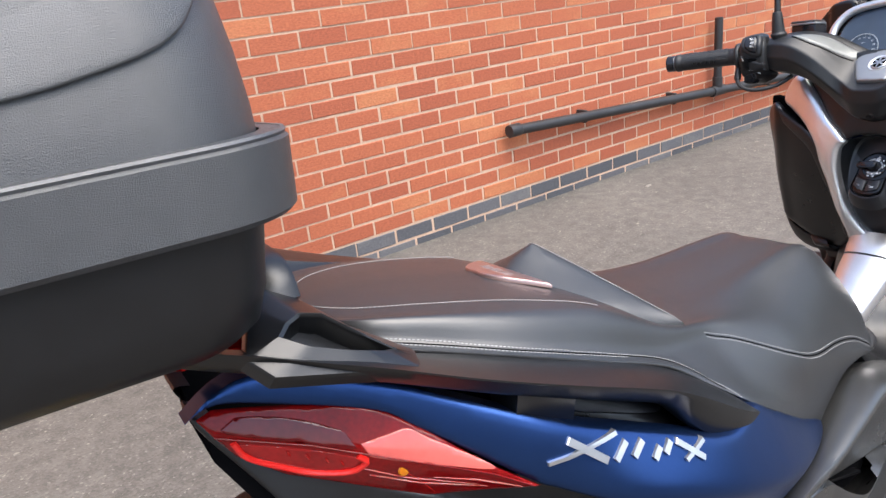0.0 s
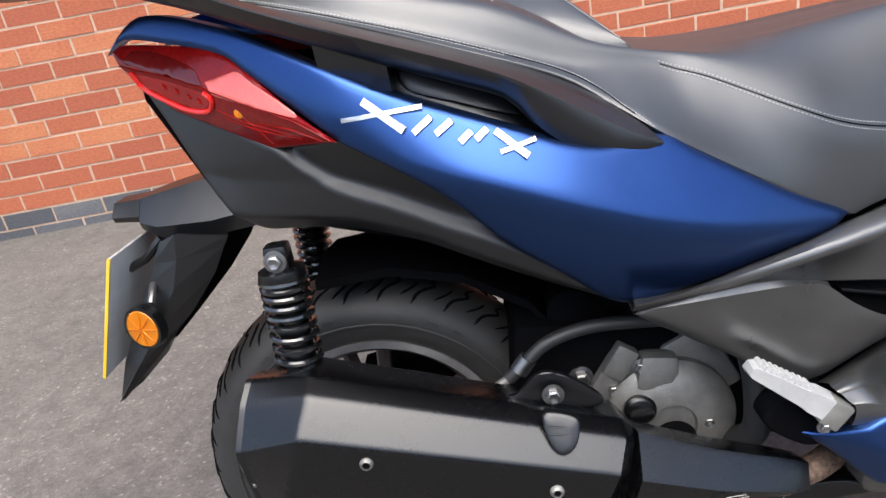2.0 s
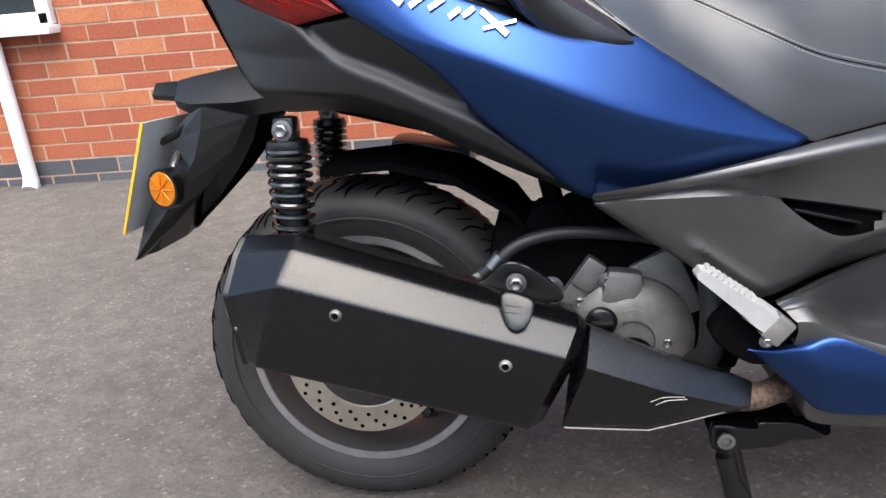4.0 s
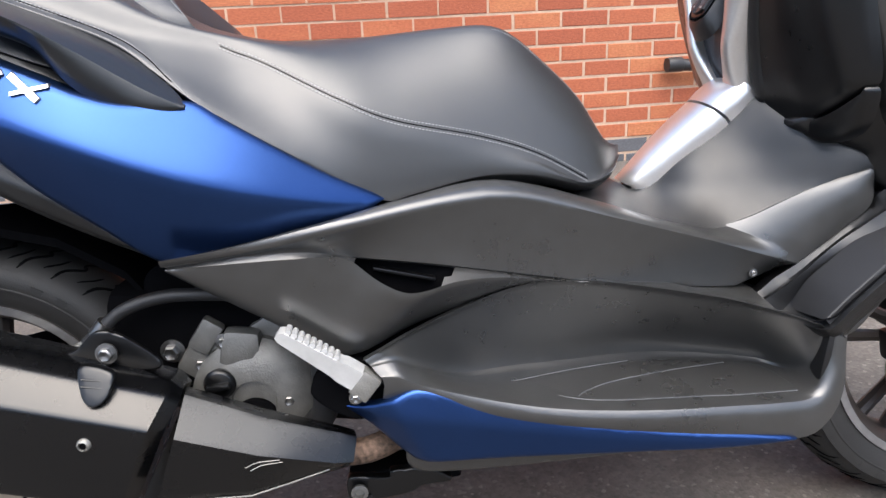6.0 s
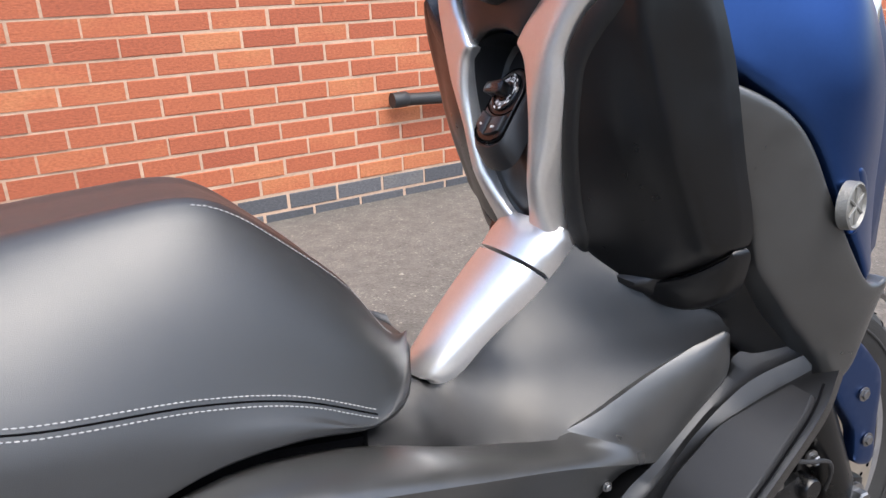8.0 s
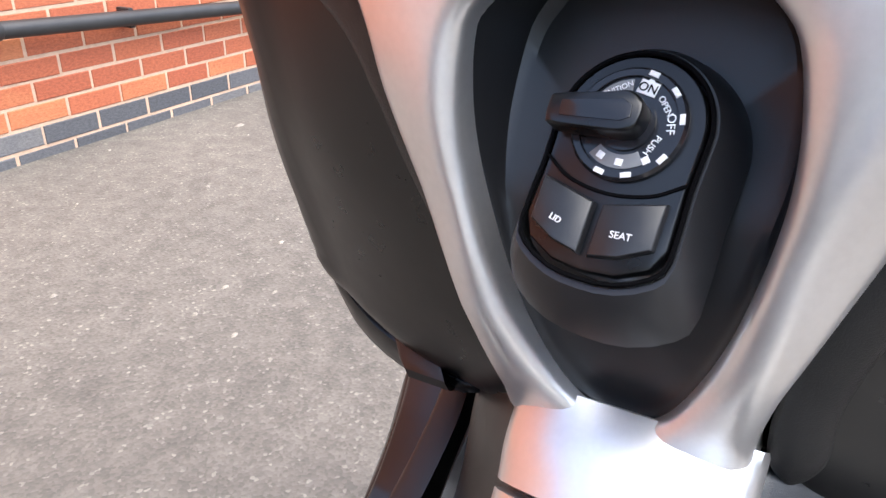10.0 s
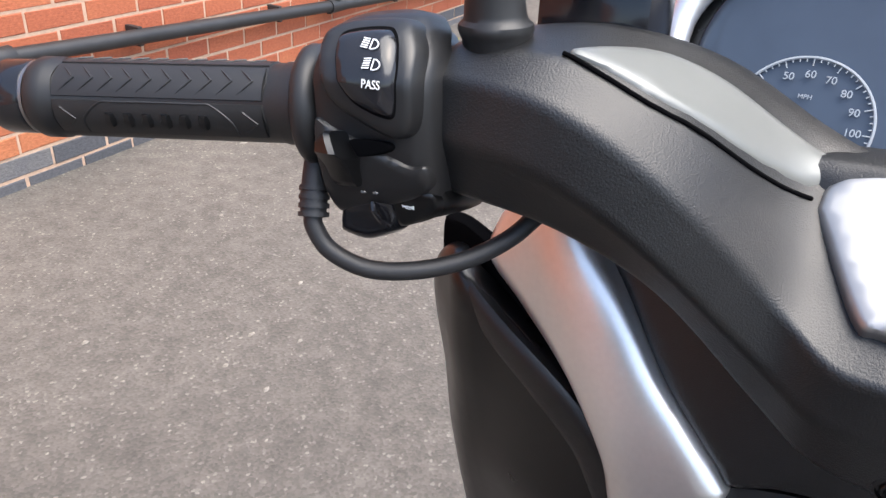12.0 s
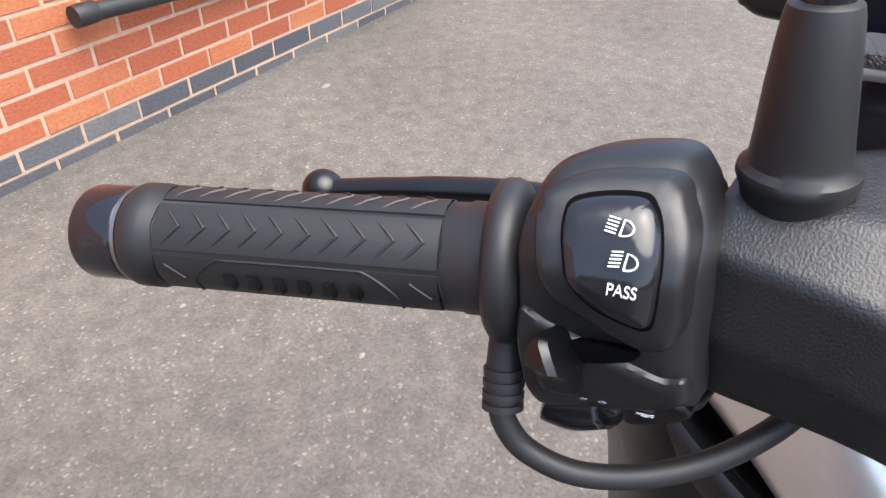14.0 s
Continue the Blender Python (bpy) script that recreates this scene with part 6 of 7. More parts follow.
def fork(parent):
    for s in (-1, 1):
        leg = part("fork_leg", tube([(1.455, s * .112, .262), (1.45, s * .112, .30), (1.40, s * .112, .42), (1.325, s * .112, .60)], [.022, .025, .026, .026], 20), BLACK_SMOOTH, parent, "black lower fork leg")
        part("fork_lug", block((.05, .034, .06), (1.462, s * .112, .278), (0, 20, 0), .010), BLACK_SMOOTH, leg)
        bolt(leg, (1.466, s * .13, .283), .013, .016, sign=s)
        g = part("fork_guard", panel([(1.374, .512), (1.397, .533), (1.43, .515), (1.462, .485), (1.489, .45), (1.498, .38), (1.505, .318), (1.468, .329), (1.451, .383), (1.407, .443)], lambda x, z: .140 + .10 * (z - .42), lambda a, b, d: (a, s * d, b), thick=.012, roll=.005),
                 BLUE, leg, "matt blue fork guard")
        for x, z in ((1.452, .437), (1.478, .362)):
            bolt(g, (x, s * (.142 + .10 * (z - .42)), z), .007, .004, sign=s)
    # mudguard over the tyre with a pointed front
    rows = []
    for a, w, r, dip in ((118, .075, .298, .03), (104, .082, .300, .035), (90, .085, .303, .035), (75, .080, .305, .032), (60, .066, .306, .026), (48, .045, .310, .018), (38, .018, .318, .008)):
        ca, sa = math.cos(radians(a)), math.sin(radians(a))
        ring = []
        for j in range(9):
            v = -1 + j / 4
            rr = r - dip * abs(v) ** 2.2
            ring.append((1.447 + rr * ca, w * v, .276 + rr * sa))
        rows.append(ring + [(p[0] - .006 * ca, p[1] * .95, p[2] - .006 * sa) for p in ring[::-1]])
    part("front_mudguard", loft(rows), BLACK_SMOOTH, parent, "black front mudguard with a pointed tip")
    cal = part("front_caliper", block((.055, .05, .095), (1.352, -.105, .295), (0, -14, 0), .012), BLACK_SMOOTH, parent, "black front brake caliper")
    for x, z in ((1.365, .325), (1.355, .272)):
        part("piston_cap", lathe([(.016, .01), (.016, -.010), (.013, -.014), (.001, -.014)], (x + .012, -.125, z), "y", 28), BLACK_SMOOTH, cal)
    part("caliper_bridge", block((.035, .06, .05), (1.318, -.098, .305), (0, -10, 0), .008), BLACK_SMOOTH, cal)
    part("caliper_bracket", block((.03, .012, .14), (1.40, -.098, .30), (0, 12, 0), .004), BLACK_SMOOTH, cal)
    for x, z in ((1.385, .362), (1.40, .245), (1.335, .25), (1.315, .36)):
        bolt(cal, (x, -.125, z), .008, .010)
    part("slide_pin", tube([(1.30, -.115, .285), (1.335, -.12, .28)], .008, 10), STEEL, cal)
    ring = part("sensor_ring", lathe([(.042, -.002), (.042, .002), (.030, .002), (.030, -.002)], (1.43, -.10, .275), "y", 40, closed=True), BLACK_SMOOTH, cal)
    part("brake_hose", tube(spline([(1.28, -.10, .46), (1.295, -.11, .41), (1.325, -.12, .36), (1.33, -.12, .33)], 5), .008, 12), RUBBER_SOFT, cal)
    part("sensor_wire", tube(spline([(1.27, -.12, .42), (1.30, -.13, .395), (1.36, -.135, .37), (1.405, -.135, .355), (1.42, -.13, .33), (1.425, -.12, .30)], 6), .003, 8), RUBBER_SOFT, cal)
    part("hose_clamp", tube([(1.322, -.12, .365), (1.33, -.12, .34)], .011, 12), STEEL, cal)


fork(scooter)


# ---- ignition pod ----
def frame_at(o, u, v):
    u, v = Vector(u).normalized(), Vector(v).normalized()
    n = u.cross(v)
    m = Matrix((u, v, n)).transposed().to_4x4()
    m.translation = o
    return m


def text(body, size, m, material, parent, depth=0.0002, name="lettering"):
    cu = bpy.data.curves.new(name, "FONT")
    cu.body, cu.size, cu.align_x, cu.align_y, cu.extrude = body, size, "CENTER", "CENTER", depth
    tmp = bpy.data.objects.new(name, cu)
    scene.collection.objects.link(tmp)
    me = bpy.data.meshes.new_from_object(tmp.evaluated_get(bpy.context.evaluated_depsgraph_get()))
    bpy.data.objects.remove(tmp)
    me.materials.clear()
    me.materials.append(material)
    me.transform(m)
    o = new(name, me)
    o.parent = parent
    return o


def spin(m, u, v, w=0.0, deg=0.0):
    return m @ Matrix.Translation((u, v, w)) @ Matrix.Rotation(radians(deg), 4, "Z")


def prism(outline, w0, w1, m, bevel=0.0015):
    """A flat body with an outline in its own plane and softened top edges."""
    c = np.mean(np.array(outline), 0)
    r = max(np.linalg.norm(np.array(outline) - c, axis=1))
    k = 1 - bevel / r
    rings = []
    for f_, w in ((1, w0), (1, w1 - bevel), (1 - (1 - k) * .35, w1 - bevel * .3), (k, w1)):
        rings.append([m @ Vector((c[0] + (p[0] - c[0]) * f_, c[1] + (p[1] - c[1]) * f_, w)) for p in outline])
    return loft(rings)


def turned(profile, m, seg=40):
    return loft([[m @ Vector((r * math.cos(2 * math.pi * j / seg), r * math.sin(2 * math.pi * j / seg), w)) for j in range(seg)] for r, w in profile])


GLOSS = mat("gloss_black_plastic", (.012, .012, .014), .14, 0, .1, 60)
GRIP_RUBBER = mat("dull_black_grip_rubber", (.0120, .0120, .0124), .48, 0, .10, 60, .06, 2600)
HOUSE_BLACK = mat("dull_black_switch_plastic", (.0105, .0105, .0110), .38, 0, .08, 60, .05, 2200)
LABEL_GREY = mat("printed_grey_label", (.16, .165, .17), .4)


def ignition(parent):
    m = frame_at((1.0525, .001, .8365), (0, -1, 0), (.55, 0, .835)) @ Matrix.Rotation(radians(-5), 4, "Z") @ Matrix.Scale(.86, 4)
    arc = [(.031 * math.cos(a), .031 * math.sin(a)) for a in np.linspace(0, math.pi, 22)]
    body = arc + [(-.0305, -.02), (-.0315, -.046), (-.027, -.055), (-.014, -.0615), (0, -.0630), (.014, -.0615), (.027, -.055), (.0315, -.046), (.0305, -.02)]
    pod = part("ignition_pod", prism(body, -.03, .0, m, .002), BLACK_SMOOTH, parent, "black ignition pod with a rotary knob")
    rim = spline([(1.06 * u, 1.05 * v) for u, v in body], 2, True)
    part("pod_collar", loft([[m @ Vector((u * k, v * k, w)) for u, v in rim] for k, w in ((1.0, -.012), (1.02, -.003), (1.06, -.003), (1.18, -.010), (1.34, -.030))], caps=False), POCKET_BLACK, pod)
    part("pod_groove", tube([m @ Vector((u, v, -.001)) for u, v in rim + [rim[0]]], .0009, 6), DARK, pod)
    part("pod_seam", tube([m @ Vector((u, v, .0005)) for u, v in spline([(-.0305, -.019), (-.018, -.0265), (0, -.0295), (.018, -.0265), (.0305, -.019)], 5)], .0007, 6), DARK, pod)
    dial = part("dial", turned([(.0245, -.004), (.0245, .003), (.0232, .0045), (.0205, .0045), (.0200, .003), (.0118, .003), (.0116, .0045), (.001, .0045)], m, 56), GLOSS, pod, "gloss black dial with printed positions")
    for a in (78, 45, 14, -32, -72, -102):
        part("dial_tick", prism([(-.0022, -.0011), (.0022, -.0011), (.0022, .0011), (-.0022, .0011)], 0, .0006, spin(m, .0222 * math.cos(radians(a)), .0222 * math.sin(radians(a)), .0045, a + 90), .0002), WHITE_MARK, dial)
    for a0, a1 in ((100, 160), (-128, -52)):
        ring = [(.0192 * math.cos(radians(a)), .0192 * math.sin(radians(a))) for a in np.linspace(a0, a1, 14)] + [(.0132 * math.cos(radians(a)), .0132 * math.sin(radians(a))) for a in np.linspace(a1, a0, 14)]
        part("dial_label", prism(ring, .0032, .0036, m, .0002), LABEL_GREY, dial)
    part("dial_label", prism([(-.0042, -.003), (.0042, -.003), (.0042, .003), (.0015, .003), (.0, .005), (-.0015, .003), (-.0042, .003)], .0032, .0037, spin(m, .0035, .0160, 0, -10), .0002), WHITE_MARK, dial)
    text("ON", .0052, spin(m, .0035, .0158, .0039, -10), DARK, dial)
    text("IGNITION", .0032, spin(m, -.0092, .0133, .0038, 32), WHITE_MARK, dial)
    text("OPEN", .0037, spin(m, .0128, .0098, .0034, -48), WHITE_MARK, dial)
    text("OFF", .0050, spin(m, .0172, .0030, .0034, -78), WHITE_MARK, dial)
    text("PUSH", .0038, spin(m, .0128, -.0068, .0034, -112), WHITE_MARK, dial)
    for u, v, d in ((.0125, -.0135, 40), (.002, -.0165, 0), (-.0065, -.0150, -20)):
        part("dial_icon", prism([(-.0016, -.0014), (.0016, -.0014), (.0016, .0016), (-.0016, .0016)], 0, .0004, spin(m, u, v, .0036, d), .0001), WHITE_MARK, dial)
    kn = [(-.0305, -.0042), (-.030, .0042), (-.027, .0066), (-.006, .0078), (.004, .0085), (.009, .005), (.010, 0), (.008, -.0062), (.003, -.0085), (-.008, -.0080), (-.027, -.0065)]
    knob = part("knob", prism([(u, v) for u, v in spline(kn, 3, True)], .0045, .0165, spin(m, -.001, .001, 0, 8), .002), BLACK_SMOOTH, dial, "black rotary ignition knob")
    part("knob_inset", prism([(-.024, -.0032), (-.024, .0034), (.002, .0046), (.006, .002), (.006, -.003), (.002, -.0046)], .0164, .0169, spin(m, -.001, .001, 0, 8), .0004), GLOSS, knob)
    for name, x0, x1, label in (("lid_button", -.0272, -.0022, "LID"), ("seat_button", .0018, .0270, "SEAT")):
        low = lambda u: -.0570 + .010 * (abs(u) / .028) ** 2
        out = [(x0, -.0350 + .007 * abs(x0) / .028), (x1, -.0350 + .007 * abs(x1) / .028), (x1, low(x1)), ((x0 + x1) / 2, low((x0 + x1) / 2)), (x0, low(x0))]
        b = part(name, prism(out, -.001, .0048, m, .0018), POCKET_BLACK, pod, "black push button")
        text(label, .0038 if label == "LID" else .0041, spin(m, (x0 + x1) / 2 - .001, -.0455, .0050, -14 if label == "LID" else 4), WHITE_MARK, b)


ignition(pocket_part)


# ---- handlebar ----
# half of the cover: across, then points (x, z) round its section: lower edge, rear face, ridge, upper face, top edge, front
COVER = [(.180, (1.012, 1.030), (.997, 1.034), (.990, 1.057), (.995, 1.076), (1.005, 1.084), (1.025, 1.087), (1.055, 1.07), (1.05, 1.035)),
         (.174, (1.010, 1.025), (.993, 1.032), (.986, 1.056), (.990, 1.079), (1.004, 1.088), (1.026, 1.091), (1.055, 1.07), (1.05, 1.035)),
         (.130, (1.030, 1.011), (1.002, 1.021), (.987, 1.048), (.989, 1.074), (1.006, 1.087), (1.050, 1.094), (1.08, 1.07), (1.07, 1.025)),
         (.090, (1.046, .986), (1.016, .996), (.996, 1.022), (.999, 1.050), (1.021, 1.067), (1.078, 1.080), (1.11, 1.05), (1.10, 1.0)),
         (.050, (1.059, .940), (1.030, .952), (1.015, .980), (1.019, 1.006), (1.039, 1.020), (1.092, 1.054), (1.12, 1.03), (1.11, .965)),
         (.025, (1.050, .926), (1.024, .936), (1.014, .962), (1.013, .987), (1.028, .999), (1.086, 1.045), (1.12, 1.02), (1.11, .945)),
         (.0, (1.048, .921), (1.022, .931), (1.014, .960), (1.012, .984), (1.026, .996), (1.084, 1.043), (1.12, 1.01), (1.11, .935))]
COVER_ROWS = [tuple(r) for r in spline([[c[0]] + [v for p in c[1:] for v in p] for c in COVER], 5)]


def cover_spot(y, w, lift=0.0):
    """A point on the cover's upper face: w 0 at the ridge, 1 at the top edge."""
    ys = [r[0] for r in COVER_ROWS[::-1]]
    val = [float(np.interp(abs(y), ys, [r[i] for r in COVER_ROWS[::-1]])) for i in range(len(COVER_ROWS[0]))]
    a, b, c = [Vector((val[i], 0, val[i + 1])) for i in (7, 9, 11)]
    p = a + (b - a) * (w / .35) if w < .35 else b + (c - b) * ((w - .35) / .65)
    n = Vector((-(c - a).z, 0, (c - a).x)).normalized()
    p = p + n * lift
    return (p.x, y, p.z)


def bar_cover(parent):
    rings = []
    half = []
    for r in COVER_ROWS:
        pts = [(r[i], r[i + 1]) for i in range(1, len(r), 2)]
        half.append([(a[0] + (b[0] - a[0]) * f_, r[0], a[1] + (b[1] - a[1]) * f_) for a, b in zip(pts, pts[1:] + pts[:1]) for f_ in (.07, .17, .5, .83, .93)])
    rings = half + [[(x, -y, z) for x, y, z in ring] for ring in half[-2::-1]]
    return part("handlebar_cover", loft(rings), COVER_BLACK, parent, "black grained handlebar cover")


handlebar = bar_cover(scooter)


def cover_details(parent):
    olive = mat("olive_grey_satin", (.17, .175, .165), .3, .2, .05, 60)
    for s in (1, -1):
        out = [(.1325, .43), (.118, .375), (.098, .36), (.075, .47), (.060, .57), (.047, .67), (.039, .86), (.054, .845), (.072, .81), (.093, .78), (.111, .735), (.126, .58)]
        scaled = [(y, w * .07) for y, w in out]
        g = part("cover_inlay", panel(scaled, lambda y, w: .0022, lambda a, b, d: (lambda p: (p[0], s * p[1], p[2]))(cover_spot(a, b / .07, d)), thick=.006, roll=.003, step=.006), olive, parent, "satin grey inlay")
        rim = [cover_spot(y, w, .0006) for y, w in spline([(.1335, .40), (.118, .325), (.098, .305), (.075, .415), (.060, .515), (.046, .62)], 6)]
        part("inlay_groove", tube([(p[0], s * p[1], p[2]) for p in rim], .0009, 8), DARK, g)
    y0 = -.006
    plate = [(0, 0.0), (.018, .001), (.028, .005), (.048, .043), (.050, .048), (.043, .064), (0, .072)]
    base = lambda v: Vector((1.0235, 0, .9975)) + Vector((.78, 0, .626)) * v
    nrm = Vector((-.626, 0, .78))
    # Darker copy of the silver paint, toning down the bright reflection here in colour.
    pl = part("cover_plate", panel(plate + [(-y, v) for y, v in plate[-2:0:-1]], lambda y, v: .0055 - 1.2 * y * y, lambda a, b, d: tuple(base(b) + nrm * d + Vector((0, y0 + a, 0))), corner=(), thick=.012, roll=.003, step=.005), mat("satin_grey_silver_paint", (.36, .355, .35), .40, .85, .04, 300), parent, "satin silver centre plate")
    m = frame_at(tuple(base(.039) + nrm * .0050 + Vector((0, y0, 0))), (0, -1, 0), (.78, 0, .626))
    part("emblem_dish", turned([(.0185, .0000), (.0178, .0012), (.0150, .0004), (.0135, .0002)], m, 40), SILVER, pl)
    em = part("plate_emblem", turned([(.0135, -.002), (.0135, .002), (.0122, .003), (.0112, .0022), (.001, .0022)], m, 36), POLISHED, pl, "round polished emblem")
    part("emblem_field", turned([(.0110, .0022), (.0108, .0026), (.001, .0026)], m, 36), DARK, em)
    for k in range(3):
        a = 90 + 60 * k
        part("emblem_bar", prism([(-.0105, -.0013), (.0105, -.0013), (.0105, .0013), (-.0105, .0013)], .0024, .0034, spin(m, 0, 0, 0, a), .0004), POLISHED, em)
    ms = frame_at((1.0205, -.0066, .9376), (0, -1, 0), (-.12, 0, .99))
    sc = part("cover_screw", turned([(.0048, -.002), (.0048, .001), (.0042, .002), (.0032, .002), (.0026, -.001), (.001, -.001)], ms, 28), BLACK_SMOOTH, parent, "black socket screw")
    part("screw_well", turned([(.0072, -.003), (.0072, .0010), (.0062, .0012), (.0054, -.002)], ms, 28), BLACK, parent)
    res = part("fluid_reservoir", block((.036, .050, .030), (1.075, .1430, 1.0880), (0, 7, 0), .003), GLOSS, parent, "gloss black brake fluid reservoir")
    # Bevel's pale reflection is put in as a strip of bright metal.
    part("reservoir_rim", block((.037, .051, .0036), (1.073, .1430, 1.1045), (0, 7, 0), .0014), POLISHED, res, "reservoir rim in bright metal for the bevel's reflection")
    part("reservoir_lid", block((.035, .049, .005), (1.073, .1430, 1.1080), (0, 7, 0), .002), mat("coarse_black_crackle", (.02, .02, .021), .5, 0, .5, 500, .9, 700), res, "crackle-finish reservoir lid")



cover_details(handlebar)


HOUSE_FRONT = line_at([(1.00, .983), (1.02, .9775), (1.035, .970), (1.05, .9675), (1.066, .9670), (1.08, .9675), (1.087, .9715), (1.095, .979), (1.102, .990), (1.11, 1.004)])


def house_spot(y, z, lift=0.0):
    """A point before the front of the switch housing."""
    return (HOUSE_FRONT(z) - .3 * (y - .188) - lift, y, z + .25 * lift)


def house_panel(outline, lift, thick, roll=.002, dome=None, step=.003, corner=()):
    return panel(outline, lambda y, z: lift, house_spot, thick=thick, roll=roll, dome=dome, step=step, corner=corner)


def house_frame(y, z, lift=0.0):
    slope = (HOUSE_FRONT(z + .003) - HOUSE_FRONT(z - .003)) / .006
    v = Vector((slope, 0, 1)).normalized()
    u = Vector((.29, -.957, 0))
    return frame_at(house_spot(y, z, lift), u - v * u.dot(v), v)


def switch_box(s):
    """Housing with its button plate, slider, indicator rocker and horn button."""
    shell = [(.2190, 1.0915), (.2170, 1.0985), (.2084, 1.1019), (.191, 1.1030), (.1830, 1.0995), (.1785, 1.0945), (.1735, 1.0806), (.1715, 1.0410), (.1762, 1.0325), (.1954, 1.0245), (.2150, 1.0190), (.2180, 1.0290), (.2185, 1.0471), (.2189, 1.0728), (.2194, 1.0850)]
    h = part("switch_housing", house_panel(shell, -.0050, .012, .0065, .0055, .004), HOUSE_BLACK, handlebar, "black handlebar switch housing")
    core = [(cy_ + (y - cy_) * .90, cz_ + (z - cz_) * .90) for cy_, cz_ in ((.195, 1.062),) for y, z in shell]
    part("housing_back", house_panel(core, -.018, .016, .004), BLACK_SMOOTH, h)
    plate = [(.2114, 1.0865), (.2132, 1.0919), (.2121, 1.0962), (.2054, 1.0988), (.1901, 1.0998), (.1848, 1.0988), (.1808, 1.0955), (.1762, 1.0872), (.1748, 1.0723), (.1760, 1.0633), (.1797, 1.0595), (.1851, 1.0600), (.196, 1.0655), (.206, 1.0730), (.2098, 1.0816)]
    part("switch_plate", house_panel(plate, .0016, .010, .0026, .0018), HOUSE_BLACK, h)
    lower = [(.2160, 1.064), (.2080, 1.0615), (.1960, 1.0560), (.1860, 1.0510), (.1790, 1.0480), (.1735, 1.0480), (.1728, 1.0400), (.1800, 1.0335), (.1954, 1.0270), (.2140, 1.0215), (.2165, 1.0400)]
    part("switch_chin", house_panel(lower, -.0028, .008, .0035, .0025), HOUSE_BLACK, h)
    gap = [(.2041, 1.0861), (.2059, 1.0910), (.2057, 1.0948), (.2008, 1.0964), (.1923, 1.0971), (.1872, 1.0962), (.1831, 1.0916), (.1802, 1.0831), (.1800, 1.0711), (.1815, 1.0668), (.1868, 1.0674), (.195, 1.0712), (.2003, 1.0770), (.2028, 1.0826)]
    part("button_gap", house_panel(gap, .0021, .004, .0006), DARK, h)
    cy, cz = .1925, 1.0835
    btn = [(cy + (y - cy) * .955, cz + (z - cz) * .945) for y, z in gap]
    b = part("beam_button", house_panel(btn, .0050, .006, .0036, .0030, .0022), GLOSS, h, "gloss black headlight button")
    if s > 0:
        mp = house_frame(.1868, 1.0788, .0055)
        text("PASS", .0040, mp @ Matrix.Diagonal((.86, 1.12, 1, 1)), WHITE_MARK, b)
        for y, z, tilt in ((.1912, 1.0916, 0), (.1880, 1.0855, 14)):
            mi = house_frame(y, z, .0057) @ Matrix.Scale(1.05, 4)
            for k in range(5):
                part("beam_ray", prism([(-.0013, -.00019), (.0013, -.00019), (.0013, .00019), (-.0013, .00019)], 0, .0002, spin(mi, -.0017, .0017 - .00085 * k, 0, tilt), .00004), WHITE_MARK, b)
            arc = [(.0006 + .0026 * math.cos(a), .0019 * math.sin(a)) for a in np.linspace(-math.pi / 2, math.pi / 2, 11)]
            part("beam_arc", tube([mi @ Vector((u, w, .0002)) for u, w in arc + [arc[0]]], .00026, 5), WHITE_MARK, b)
    part("slider_slot", house_panel([(.2010, 1.0572), (.1868, 1.0572), (.1862, 1.0535), (.1990, 1.0505)], -.0018, .003, .0006), DARK, h)
    # the slider: a hooked thumb piece with a raised crest
    rings = []
    for z, y0, y1, l0, l1 in ((1.0605, .2062, .2042, .001, .003), (1.0592, .2080, .2030, .0035, .006), (1.0560, .2086, .2008, .0065, .0085), (1.0520, .2088, .1985, .0070, .0105), (1.0500, .2086, .1976, .0055, .0085), (1.0460, .2082, .1985, .0030, .0040), (1.0400, .2076, .1985, .0020, .0025), (1.0375, .2070, .1992, .000, .000)):
        rings.append([house_spot(y, z, l) for y, l in ((y0, -.006), (y0, l0), (y0 - .002, l0 + .0012), (y1 + .002, l1 + .0008), (y1, l1), (y1, -.006))])
    part("slider", loft(rings), BLACK_SMOOTH, h, "black slider switch")
    tray = part("switch_tray", house_panel([(.2130, 1.0300), (.1900, 1.0345), (.1735, 1.0385), (.1730, 1.0275), (.1900, 1.0175), (.2120, 1.0125)], -.010, .030, .004), BLACK_SMOOTH, h)
    rock = part("indicator_switch", house_panel([(.2150, 1.0105), (.2165, 1.0150), (.2110, 1.0262), (.1925, 1.0312), (.1930, 1.0170), (.2050, 1.0085)], -.0025, .012, .0035, .0030, .0025), GLOSS, tray, "gloss black indicator switch")
    part("rocker_ridge", tube([house_spot(y, z, l) for y, z, l in ((.1972, 1.0295, -.003), (.1958, 1.0260, .0008), (.1950, 1.0205, .0006), (.1948, 1.0170, -.004))], .0011, 8), GLOSS, rock)
    part("horn_button", house_panel([(.1908, 1.0308), (.1740, 1.0362), (.1748, 1.0265), (.1912, 1.0168)], -.0055, .010, .0020, .0015, .0025), BLACK_SMOOTH, tray, "black horn button")
    if s > 0:
        mh = house_frame(.1842, 1.0285, -.0050) @ Matrix.Rotation(radians(-14), 4, "Z")
        part("horn_icon", prism([(-.0024, .0010), (-.0020, .0004), (.0012, .0004), (.0026, .0012), (.0026, -.0012), (.0012, -.0004), (-.0020, -.0004), (-.0024, -.0010)], 0, .0003, mh, .00005), WHITE_MARK, tray)
        part("horn_coil", tube([mh @ Vector((u, v, .0002)) for u, v in ((-.0010, -.0004), (-.0008, -.0011), (.0010, -.0011), (.0014, -.0005))], .00018, 5), WHITE_MARK, tray)
